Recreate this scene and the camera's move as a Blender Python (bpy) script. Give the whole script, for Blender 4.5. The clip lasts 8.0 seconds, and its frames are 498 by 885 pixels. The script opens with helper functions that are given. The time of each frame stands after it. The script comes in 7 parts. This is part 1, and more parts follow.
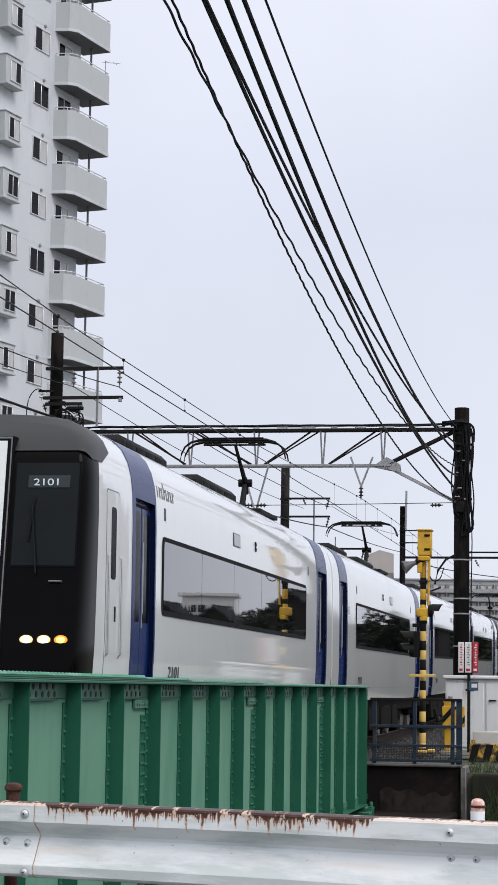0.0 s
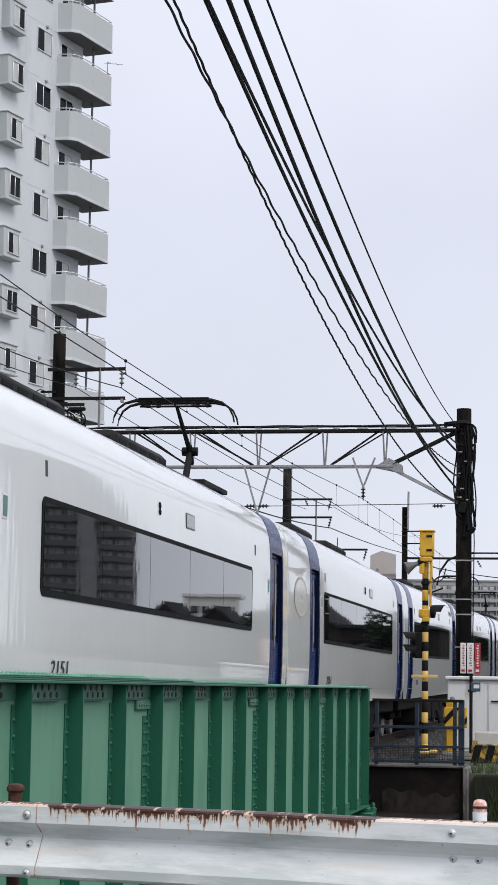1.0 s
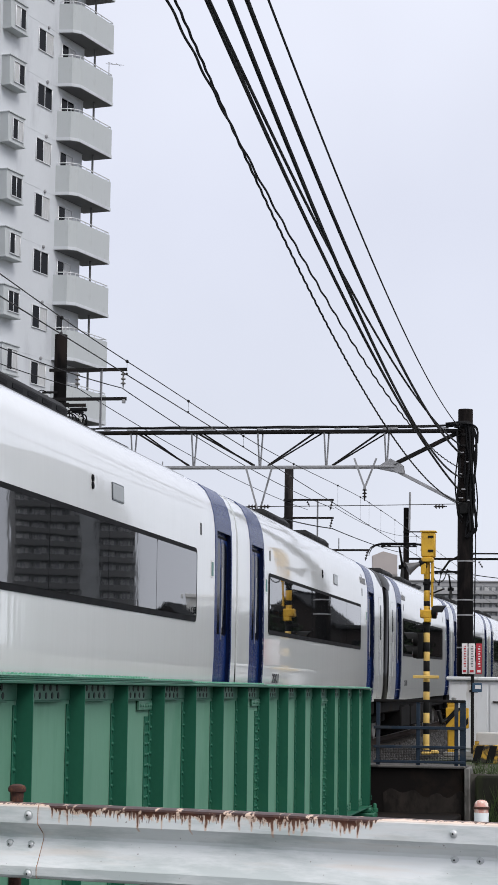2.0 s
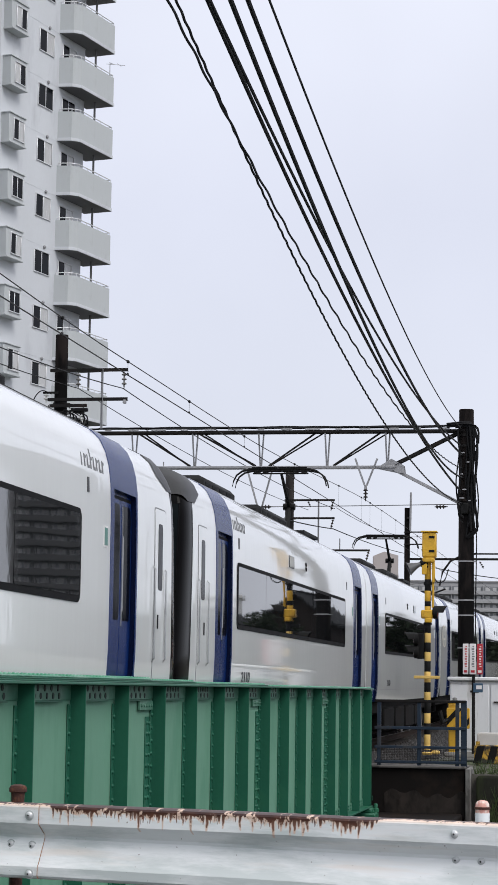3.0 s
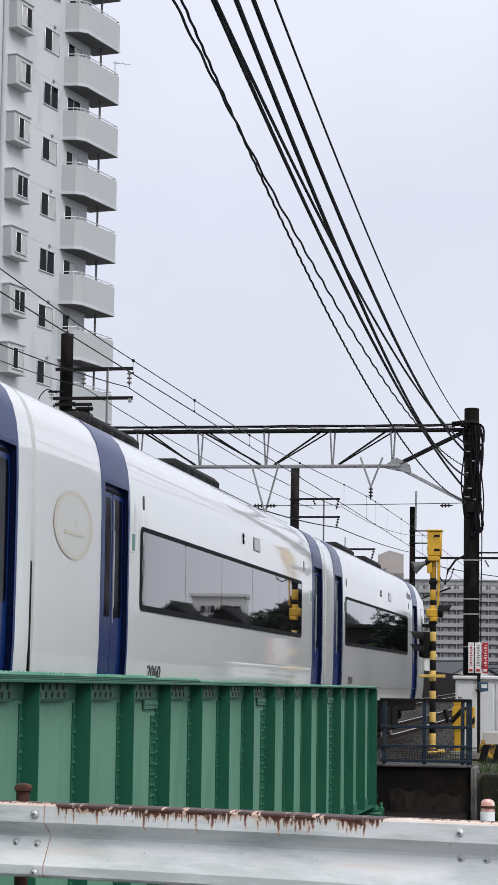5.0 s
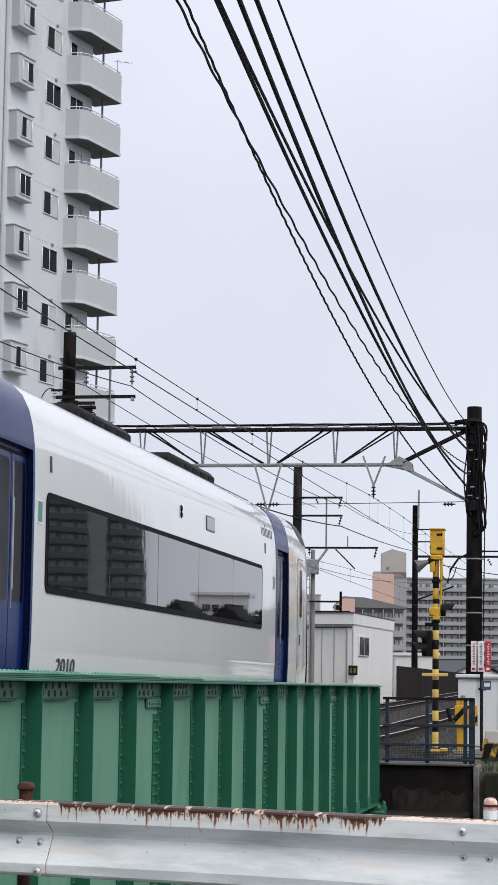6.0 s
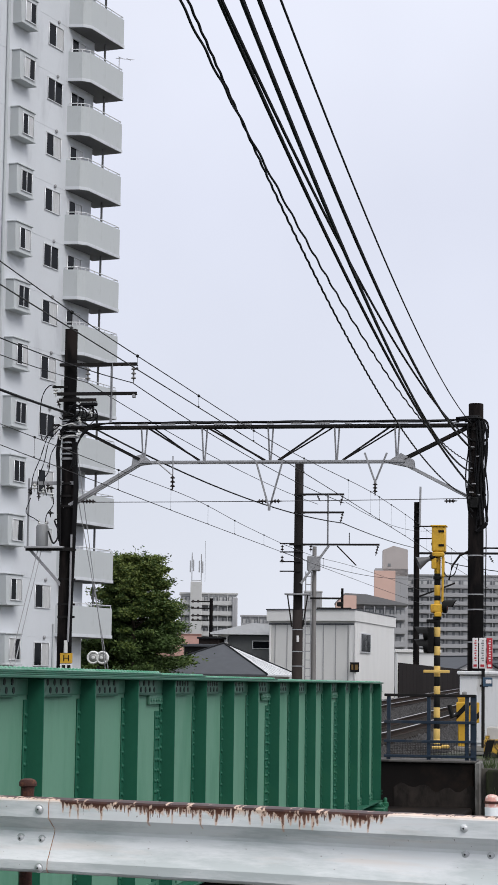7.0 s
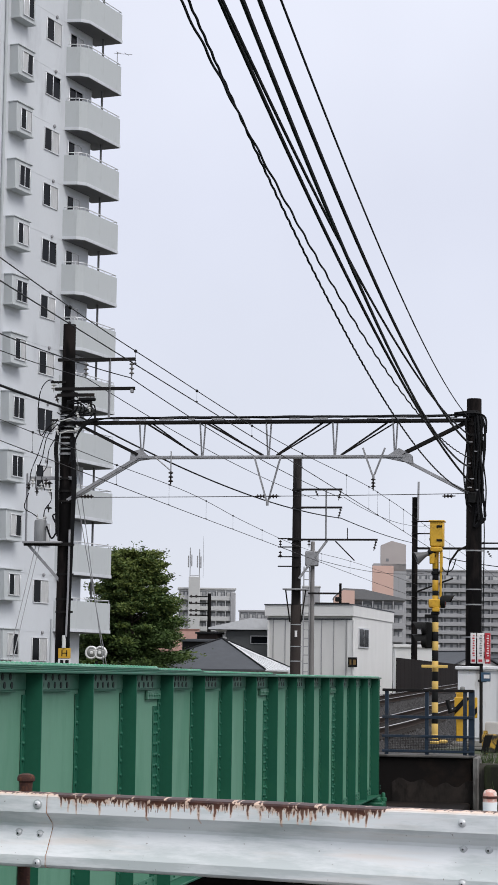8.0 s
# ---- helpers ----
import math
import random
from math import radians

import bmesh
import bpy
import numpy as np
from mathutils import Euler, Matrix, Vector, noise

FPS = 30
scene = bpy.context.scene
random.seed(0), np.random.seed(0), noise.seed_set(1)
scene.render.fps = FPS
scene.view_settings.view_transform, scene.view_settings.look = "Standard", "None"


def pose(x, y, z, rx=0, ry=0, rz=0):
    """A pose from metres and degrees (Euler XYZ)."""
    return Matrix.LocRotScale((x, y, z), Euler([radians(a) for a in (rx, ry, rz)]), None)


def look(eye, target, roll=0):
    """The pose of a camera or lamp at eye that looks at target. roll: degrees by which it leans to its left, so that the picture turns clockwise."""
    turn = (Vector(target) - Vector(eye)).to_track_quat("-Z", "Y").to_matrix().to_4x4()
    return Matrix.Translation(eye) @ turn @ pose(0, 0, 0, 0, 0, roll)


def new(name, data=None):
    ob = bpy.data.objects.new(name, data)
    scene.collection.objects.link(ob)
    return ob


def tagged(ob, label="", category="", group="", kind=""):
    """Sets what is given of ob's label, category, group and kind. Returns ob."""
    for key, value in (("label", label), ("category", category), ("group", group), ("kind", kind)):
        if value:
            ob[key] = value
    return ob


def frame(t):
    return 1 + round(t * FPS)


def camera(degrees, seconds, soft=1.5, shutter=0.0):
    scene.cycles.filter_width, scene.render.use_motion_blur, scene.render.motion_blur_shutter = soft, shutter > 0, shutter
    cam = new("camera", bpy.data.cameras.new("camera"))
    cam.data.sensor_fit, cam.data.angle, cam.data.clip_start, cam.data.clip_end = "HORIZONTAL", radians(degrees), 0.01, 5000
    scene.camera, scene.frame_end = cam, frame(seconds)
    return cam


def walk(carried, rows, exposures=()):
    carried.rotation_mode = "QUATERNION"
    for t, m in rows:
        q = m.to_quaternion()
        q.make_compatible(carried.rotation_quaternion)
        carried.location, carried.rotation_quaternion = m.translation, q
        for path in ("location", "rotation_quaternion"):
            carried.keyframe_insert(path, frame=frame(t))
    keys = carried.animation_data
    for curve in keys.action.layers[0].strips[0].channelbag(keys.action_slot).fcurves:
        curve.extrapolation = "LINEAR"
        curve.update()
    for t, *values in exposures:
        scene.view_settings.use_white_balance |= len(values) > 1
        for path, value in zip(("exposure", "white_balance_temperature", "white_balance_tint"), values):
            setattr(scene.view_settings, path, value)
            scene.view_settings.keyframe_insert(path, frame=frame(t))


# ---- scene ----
EYE = (0.0, 0.0, 1.2)
cam = camera(13.24, 8.0, soft=1.5)
walk(cam, [(t, look(EYE, (x, y, z), 0.8)) for t, x, y, z in (
    (0.0, -16.813, 97.927, 12.514), (0.5, -16.864, 97.916, 12.540), (1.0, -16.909, 97.906, 12.550),
    (1.5, -16.949, 97.898, 12.563), (3.0, -17.019, 97.883, 12.586), (3.5, -17.057, 97.876, 12.585),
    (4.0, -17.118, 97.867, 12.575), (4.5, -17.186, 97.857, 12.552), (6.0, -17.383, 97.832, 12.465),
    (6.5, -17.423, 97.832, 12.403), (7.0, -17.454, 97.836, 12.316), (7.5, -17.442, 97.850, 12.208),
    (8.0, -17.371, 97.876, 12.089))])

# ---- light: bright overcast sky, soft sun behind thin cloud ----
world = bpy.data.worlds.new("overcast_sky")
scene.world = world
world.use_nodes = True
wt = world.node_tree
wt.nodes.clear()
w_out = wt.nodes.new("ShaderNodeOutputWorld")
w_bg = wt.nodes.new("ShaderNodeBackground")
w_sky = wt.nodes.new("ShaderNodeTexSky")
w_sky.sky_type, w_sky.sun_disc = "NISHITA", False
w_sky.sun_elevation, w_sky.sun_rotation = radians(47), radians(127)
w_scale = wt.nodes.new("ShaderNodeVectorMath")
w_scale.operation = "SCALE"
w_scale.inputs["Scale"].default_value = 0.10
w_co = wt.nodes.new("ShaderNodeTexCoord")
w_sep = wt.nodes.new("ShaderNodeSeparateXYZ")
w_ramp = wt.nodes.new("ShaderNodeValToRGB")
w_ramp.color_ramp.elements[0].position, w_ramp.color_ramp.elements[0].color = 0.0, (0.775, 0.81, 0.91, 1)
w_ramp.color_ramp.elements[1].position, w_ramp.color_ramp.elements[1].color = 1.0, (1.50, 1.52, 1.58, 1)
mid = w_ramp.color_ramp.elements.new(0.22)
mid.color = (0.77, 0.80, 0.93, 1)
w_noise = wt.nodes.new("ShaderNodeTexNoise")
w_noise.inputs["Scale"].default_value, w_noise.inputs["Detail"].default_value = 5.0, 4.0
w_mul = wt.nodes.new("ShaderNodeMapRange")
w_mul.inputs["To Min"].default_value, w_mul.inputs["To Max"].default_value = 0.88, 1.12
w_cloud = wt.nodes.new("ShaderNodeVectorMath")
w_cloud.operation = "SCALE"
w_mix = wt.nodes.new("ShaderNodeMix")
w_mix.data_type = "RGBA"
w_mix.inputs["Factor"].default_value = 0.94
wt.links.new(w_co.outputs["Generated"], w_sep.inputs[0])
wt.links.new(w_co.outputs["Generated"], w_noise.inputs["Vector"])
wt.links.new(w_sep.outputs["Z"], w_ramp.inputs["Fac"])
wt.links.new(w_noise.outputs["Fac"], w_mul.inputs["Value"])
wt.links.new(w_ramp.outputs["Color"], w_cloud.inputs[0])
wt.links.new(w_mul.outputs["Result"], w_cloud.inputs["Scale"])
wt.links.new(w_sky.outputs["Color"], w_scale.inputs[0])
wt.links.new(w_scale.outputs[0], w_mix.inputs["A"])
wt.links.new(w_cloud.outputs[0], w_mix.inputs["B"])
wt.links.new(w_mix.outputs["Result"], w_bg.inputs["Color"])
wt.links.new(w_bg.outputs[0], w_out.inputs[0])
sun = new("sun", bpy.data.lights.new("sun", "SUN"))
sun.data.energy, sun.data.angle, sun.data.color = 1.7, radians(30), (1.0, 0.97, 0.93)
sun.matrix_world = look((34, -26, 46), (0, 0, 0))


# ---- materials ----
def mat(name, color, rough=0.6, metal=0.0, vary=0.12, scale=3.0, fine=40.0, bump=0.0, tint=None, tint_amount=0.0,
        tint_scale=1.0, coat=0.0, island=0.0, stretch=(1, 1, 1), spec=0.5, rough_vary=0.1, coat_rough=0.06):
    """A painted, cast or woven surface: base colour with broad and fine variation, a stain colour, and fine relief."""
    m = bpy.data.materials.new(name)
    m.use_nodes = True
    n, l = m.node_tree.nodes, m.node_tree.links
    b = n["Principled BSDF"]
    b.inputs["Roughness"].default_value, b.inputs["Metallic"].default_value = rough, metal
    b.inputs["Coat Weight"].default_value, b.inputs["Coat Roughness"].default_value = coat, coat_rough
    b.inputs["Specular IOR Level"].default_value = spec
    co = n.new("ShaderNodeTexCoord")
    mp = n.new("ShaderNodeMapping")
    mp.inputs["Scale"].default_value = stretch
    l.new(co.outputs["Object"], mp.inputs[0])
    broad, small = n.new("ShaderNodeTexNoise"), n.new("ShaderNodeTexNoise")
    for node, s, d in ((broad, scale, 5.0), (small, fine, 3.0)):
        node.inputs["Scale"].default_value, node.inputs["Detail"].default_value = s, d
        l.new(mp.outputs[0], node.inputs["Vector"])
    add = n.new("ShaderNodeMath")
    add.operation = "MULTIPLY_ADD"
    add.inputs[1].default_value = 0.4
    l.new(small.outputs["Fac"], add.inputs[0])
    l.new(broad.outputs["Fac"], add.inputs[2])
    rng = n.new("ShaderNodeMapRange")
    rng.inputs["From Min"].default_value, rng.inputs["From Max"].default_value = 0.4, 1.0
    rng.inputs["To Min"].default_value, rng.inputs["To Max"].default_value = 1 - vary, 1 + vary
    l.new(add.outputs[0], rng.inputs["Value"])
    value = rng.outputs["Result"]
    if island:
        info = n.new("ShaderNodeObjectInfo")
        geo = n.new("ShaderNodeNewGeometry")
        both = n.new("ShaderNodeMath")
        both.operation = "ADD"
        l.new(info.outputs["Random"], both.inputs[0])
        l.new(geo.outputs["Random Per Island"], both.inputs[1])
        r2 = n.new("ShaderNodeMapRange")
        r2.inputs["From Max"].default_value = 2.0
        r2.inputs["To Min"].default_value, r2.inputs["To Max"].default_value = 1 - island, 1 + island
        l.new(both.outputs[0], r2.inputs["Value"])
        mu = n.new("ShaderNodeMath")
        mu.operation = "MULTIPLY"
        l.new(value, mu.inputs[0])
        l.new(r2.outputs["Result"], mu.inputs[1])
        value = mu.outputs[0]
    sc = n.new("ShaderNodeVectorMath")
    sc.operation = "SCALE"
    sc.inputs[0].default_value = color
    l.new(value, sc.inputs["Scale"])
    out = sc.outputs[0]
    if tint:
        tn = n.new("ShaderNodeTexNoise")
        tn.inputs["Scale"].default_value, tn.inputs["Detail"].default_value = tint_scale, 8.0
        tn.inputs["Roughness"].default_value = 0.65
        l.new(mp.outputs[0], tn.inputs["Vector"])
        tr = n.new("ShaderNodeMapRange")
        tr.inputs["From Min"].default_value, tr.inputs["From Max"].default_value = 0.62 - 0.3 * tint_amount, 0.72 - 0.25 * tint_amount
        l.new(tn.outputs["Fac"], tr.inputs["Value"])
        mx = n.new("ShaderNodeMix")
        mx.data_type = "RGBA"
        mx.inputs["B"].default_value = (*tint, 1)
        l.new(tr.outputs["Result"], mx.inputs["Factor"])
        l.new(out, mx.inputs["A"])
        out = mx.outputs["Result"]
    l.new(out, b.inputs["Base Color"])
    rr = n.new("ShaderNodeMapRange")
    rr.inputs["To Min"].default_value, rr.inputs["To Max"].default_value = max(0.02, rough - rough_vary), min(1, rough + rough_vary)
    l.new(broad.outputs["Fac"], rr.inputs["Value"])
    l.new(rr.outputs["Result"], b.inputs["Roughness"])
    if bump:
        bp = n.new("ShaderNodeBump")
        bp.inputs["Strength"].default_value, bp.inputs["Distance"].default_value = 1.0, bump
        l.new(add.outputs[0], bp.inputs["Height"])
        l.new(bp.outputs[0], b.inputs["Normal"])
        l.new(bp.outputs[0], b.inputs["Coat Normal"])
    return m


def glow(name, color, strength):
    m = bpy.data.materials.new(name)
    m.use_nodes = True
    b = m.node_tree.nodes["Principled BSDF"]
    b.inputs["Base Color"].default_value = (*color, 1)
    b.inputs["Emission Color"].default_value = (*color, 1)
    b.inputs["Emission Strength"].default_value = strength
    return m


TRAIN_WHITE = mat("train_white_paint", (0.81, 0.825, 0.82), 0.3, vary=0.03, scale=1.6, fine=9, coat=1.0, coat_rough=0.02, bump=0.0018, rough_vary=0.05, stretch=(1, 0.9, 0.12))
TRAIN_BLUE = mat("train_blue_paint", (0.003, 0.020, 0.112), 0.25, vary=0.10, scale=0.8, fine=9, spec=0.10, coat=0.11, coat_rough=0.03, rough_vary=0.05)
# darker copy of TRAIN_BLUE that holds the doorway's recess shade
DOOR_JAMB = mat("shaded_navy_jamb_paint", (0.0015, 0.005, 0.03), 0.35, vary=0.1, spec=0.2)
TRAIN_BLACK = mat("train_black_mask", (0.003, 0.0028, 0.003), 0.12, vary=0.2, scale=1.5, spec=0.055, rough_vary=0.04)
# mask black raised to grey for sky sheen on the dome
TRAIN_DOME = mat("sheen_grey_roof_dome", (0.021, 0.021, 0.022), 0.45, vary=0.12, scale=1.2, spec=0.3)
WINDSCREEN = mat("dark_windscreen_glass", (0.009, 0.012, 0.0135), 0.04, vary=0.25, scale=2.5, spec=0.12, rough_vary=0.01)
TRAIN_GLASS = mat("train_tinted_glass", (0.008, 0.009, 0.010), 0.02, vary=0.02, scale=0.8, fine=1.5, spec=0.9, coat=0.4, coat_rough=0.012, rough_vary=0.004, bump=0.0008)
DOOR_GLASS = mat("dark_door_glass", (0.003, 0.004, 0.008), 0.06, vary=0.05, spec=0.05)
BOLT_STEEL = mat("bright_galvanised_bolt", (0.58, 0.59, 0.6), 0.35, 0.3, vary=0.12, scale=40)
# paler green for the web; stiffeners take the darker GIRDER green
GIRDER_WEB = mat("pale_green_web_paint", (0.132, 0.282, 0.198), 0.6, spec=0.12, vary=0.08, scale=0.7, fine=20, tint=(0.10, 0.245, 0.165), tint_amount=0.4, tint_scale=0.9, stretch=(1, 1, 0.4), bump=0.0006)
# green darkened for the shadow below the flange
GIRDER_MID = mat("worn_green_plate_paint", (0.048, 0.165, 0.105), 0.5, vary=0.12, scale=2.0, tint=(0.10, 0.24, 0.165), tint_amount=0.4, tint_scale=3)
MIRROR_WALL = mat("dark_grey_tile_wall", (0.083, 0.083, 0.087), 0.8, vary=0.1, scale=0.3)
RUBBER = mat("black_rubber", (0.006, 0.006, 0.007), 0.6, vary=0.15, spec=0.06)
UNDERFRAME = mat("underframe_grey", (0.009, 0.0085, 0.0085), 0.8, spec=0.05, vary=0.25, scale=2, tint=(0.014, 0.010, 0.008), tint_amount=0.3)
ROOF_GEAR = mat("roof_gear_dark_grey", (0.013, 0.013, 0.014), 0.65, spec=0.12, vary=0.2)
STEEL = mat("galvanised_steel", (0.36, 0.37, 0.38), 0.45, 0.6, vary=0.15, scale=6, bump=0.0005)
PALE_STEEL = mat("weathered_pale_steel", (0.30, 0.30, 0.31), 0.55, 0.3, vary=0.2, scale=5)
DARK_STEEL = mat("dark_weathered_steel", (0.011, 0.010, 0.0098), 0.65, 0.0, spec=0.15, vary=0.3, scale=4, tint=(0.022, 0.016, 0.013), tint_amount=0.25)
POLE_DARK = mat("dark_stained_pole", (0.0062, 0.0058, 0.006), 0.8, spec=0.05, vary=0.3, scale=3, stretch=(1, 1, 0.25), tint=(0.020, 0.016, 0.015), tint_amount=0.4, tint_scale=2, bump=0.002)
# POLE_DARK lifted towards grey, distance haze in the colour
POLE_GREY = mat("hazy_weathered_grey_pole", (0.019, 0.017, 0.017), 0.8, spec=0.08, vary=0.3, scale=3, stretch=(1, 1, 0.25), tint=(0.05, 0.044, 0.042), tint_amount=0.4, tint_scale=2)
POLE_CONCRETE = mat("grey_pole_concrete", (0.20, 0.19, 0.185), 0.8, vary=0.2, scale=3, stretch=(1, 1, 0.3))
CABLE = mat("black_cable_sheath", (0.006, 0.006, 0.007), 0.6, spec=0.15, vary=0.15)
WIRE = mat("dull_copper_wire", (0.035, 0.032, 0.032), 0.6, 0.0, spec=0.15, vary=0.2)
PORCELAIN = mat("brown_porcelain", (0.02, 0.015, 0.014), 0.3, spec=0.3, vary=0.1)
PORCELAIN_W = mat("white_porcelain", (0.62, 0.62, 0.6), 0.25, vary=0.1)
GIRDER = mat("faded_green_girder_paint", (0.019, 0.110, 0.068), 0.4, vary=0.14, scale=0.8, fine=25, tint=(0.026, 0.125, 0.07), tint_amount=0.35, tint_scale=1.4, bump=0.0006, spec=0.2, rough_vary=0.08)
GIRDER_TOP = mat("green_flange_paint", (0.06, 0.25, 0.15), 0.42, vary=0.12, scale=1.2, tint=(0.16, 0.34, 0.25), tint_amount=0.5, tint_scale=2, bump=0.001)
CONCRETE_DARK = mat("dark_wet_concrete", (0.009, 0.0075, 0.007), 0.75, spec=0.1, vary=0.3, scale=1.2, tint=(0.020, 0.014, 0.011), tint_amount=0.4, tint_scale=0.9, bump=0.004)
CONCRETE = mat("grey_concrete", (0.27, 0.26, 0.24), 0.85, vary=0.2, scale=1.5, tint=(0.14, 0.13, 0.115), tint_amount=0.4, tint_scale=1.2, bump=0.003)
MOSS_WALL = mat("mossy_retaining_wall", (0.021, 0.021, 0.016), 0.9, vary=0.4, scale=3, spec=0.15, tint=(0.026, 0.031, 0.016), tint_amount=0.5, tint_scale=3.5, stretch=(1, 1, 0.3), bump=0.006)
ASPHALT = mat("worn_asphalt", (0.10, 0.10, 0.102), 0.85, vary=0.25, scale=0.6, fine=60, bump=0.003)
SOIL = mat("gravelly_ground", (0.095, 0.088, 0.076), 0.95, vary=0.25, scale=0.5, fine=20, tint=(0.07, 0.085, 0.04), tint_amount=0.45, tint_scale=0.2, bump=0.01)
WATER = mat("dark_canal_water", (0.02, 0.028, 0.025), 0.08, vary=0.1, scale=0.5, bump=0.01)
BALLAST = mat("grey_brown_ballast", (0.022, 0.0205, 0.020), 0.95, spec=0.03, vary=0.3, scale=6, fine=60, island=0.45, bump=0.01)
STONE = mat("loose_ballast_stone", (0.056, 0.054, 0.054), 0.9, spec=0.1, vary=0.3, scale=8, fine=60, island=0.6, bump=0.006)
RAIL_RUST = mat("rusty_rail_web", (0.030, 0.021, 0.017), 0.85, vary=0.3, scale=6, spec=0.1)
RAIL = mat("worn_rail_steel", (0.42, 0.40, 0.39), 0.30, 0.8, vary=0.15, tint=(0.12, 0.07, 0.045), tint_amount=0.3)
SLEEPER = mat("concrete_sleeper", (0.030, 0.027, 0.025), 0.95, spec=0.08, vary=0.2, island=0.2)
GUARD_WHITE = mat("chalky_white_guardrail_paint", (0.82, 0.85, 0.86), 0.42, vary=0.06, scale=2.0, fine=30, tint=(0.52, 0.57, 0.58), tint_amount=0.3, tint_scale=2.6, stretch=(0.35, 0.35, 2.2), bump=0.0006, spec=0.4)
RUST = mat("flaking_rust", (0.045, 0.016, 0.011), 0.9, vary=0.4, scale=25, fine=90, tint=(0.12, 0.045, 0.022), tint_amount=0.35, tint_scale=30, bump=0.004)
SPLICE_GAP = mat("splice_gap_brown", (0.30, 0.15, 0.09), 0.75, vary=0.3, scale=20, tint=(0.62, 0.5, 0.42), tint_amount=0.4, tint_scale=25)
POST_PINK = mat("faded_pink_reflector_cap", (0.60, 0.30, 0.25), 0.55, vary=0.15, scale=20, tint=(0.74, 0.66, 0.6), tint_amount=0.5, tint_scale=30)
# shade under the balconies is darkened into this grey
TOWER_SOFFIT = mat("shaded_balcony_soffit", (0.17, 0.17, 0.178), 0.85, vary=0.12, scale=0.8)
TOWER_WALL = mat("pale_tile_render", (0.575, 0.595, 0.625), 0.75, vary=0.05, scale=0.4, fine=12, tint=(0.475, 0.49, 0.52), tint_amount=0.3, tint_scale=0.3, stretch=(1, 1, 0.35), bump=0.002)
TOWER_BALCONY = mat("off_white_balcony_render", (0.462, 0.485, 0.496), 0.75, vary=0.05, scale=0.8, tint=(0.41, 0.43, 0.435), tint_amount=0.2, tint_scale=0.8, stretch=(1, 1, 0.4))
WINDOW_FRAME = mat("aluminium_window_frame", (0.66, 0.665, 0.68), 0.4, 0.4, vary=0.08)
PANE = mat("dark_window_pane", (0.005, 0.006, 0.008), 0.10, vary=0.1, spec=0.06)
CURTAIN = mat("pale_curtain_behind_glass", (0.46, 0.46, 0.46), 0.25, vary=0.12, scale=8, stretch=(4, 4, 0.3))
YELLOW = mat("signal_yellow_paint", (0.58, 0.33, 0.02), 0.5, vary=0.12, scale=4, tint=(0.42, 0.22, 0.02), tint_amount=0.2, tint_scale=6, bump=0.001)
PALE_YELLOW = mat("faded_yellow_band", (0.66, 0.44, 0.12), 0.6, vary=0.12, scale=6)
BLACK_PAINT = mat("black_paint", (0.007, 0.007, 0.007), 0.6, spec=0.15, vary=0.2)
BLUE_GREY = mat("blue_grey_fence_paint", (0.018, 0.030, 0.048), 0.55, spec=0.2, vary=0.2, scale=4, tint=(0.05, 0.05, 0.05), tint_amount=0.25)
CABINET = mat("pale_grey_cabinet", (0.66, 0.67, 0.68), 0.5, vary=0.07, scale=2, tint=(0.36, 0.35, 0.33), tint_amount=0.2, stretch=(2, 2, 0.4))
SIGN_WHITE = mat("sign_white", (0.72, 0.70, 0.70), 0.45, vary=0.05)
SIGN_RED = mat("sign_red", (0.42, 0.022, 0.035), 0.45, vary=0.08)
SIGN_BLUE = mat("plate_blue", (0.03, 0.075, 0.13), 0.45, vary=0.08)
HOUSE_WHITE = mat("white_siding", (0.68, 0.675, 0.665), 0.75, vary=0.06, scale=0.8, stretch=(1, 1, 0.3))
HOUSE_GREY = mat("warm_grey_siding", (0.62, 0.615, 0.60), 0.75, vary=0.06, scale=0.8, stretch=(1, 1, 0.3))
SLATE = mat("dark_slate_roof", (0.075, 0.08, 0.09), 0.8, spec=0.2, vary=0.15, scale=2)
METAL_ROOF = mat("pale_metal_roof", (0.56, 0.57, 0.585), 0.5, vary=0.1)
FAR_GREY = mat("far_apartment_grey", (0.315, 0.315, 0.325), 0.85, vary=0.08, scale=0.15)
FAR_PALE = mat("far_apartment_pale", (0.46, 0.46, 0.455), 0.85, vary=0.06, scale=0.15)
FAR_PINK = mat("far_apartment_salmon", (0.58, 0.39, 0.33), 0.85, vary=0.06, scale=0.2)
# balcony shade put into the colour, lightened for distance haze
FAR_SHADE = mat("far_recess_shade", (0.19, 0.197, 0.21), 0.6, vary=0.15, scale=0.5)
BROWN_WALL = mat("dark_brown_fence_board", (0.018, 0.0145, 0.0138), 0.85, spec=0.08, vary=0.25, scale=1.5, island=0.3, stretch=(3, 3, 0.2))
TILE_RED = mat("red_tile_roof", (0.25, 0.14, 0.115), 0.8, vary=0.15)
BARK = mat("grey_brown_bark", (0.09, 0.07, 0.05), 0.9, vary=0.25, scale=6, bump=0.01)
LEAF = mat("broadleaf_green", (0.054, 0.088, 0.027), 0.6, spec=0.15, vary=0.25, scale=1.0, island=0.35, tint=(0.12, 0.155, 0.035), tint_amount=0.30, tint_scale=0.5)
LEAF_DARK = mat("dark_evergreen_leaf", (0.013, 0.020, 0.010), 0.6, spec=0.1, vary=0.25, scale=1.0, island=0.35)
# lighter leaf colour that paints skylight onto the crown top
LEAF_LIT = mat("fresh_yellow_green_leaf", (0.13, 0.165, 0.045), 0.6, spec=0.15, vary=0.25, scale=1.0, island=0.35)
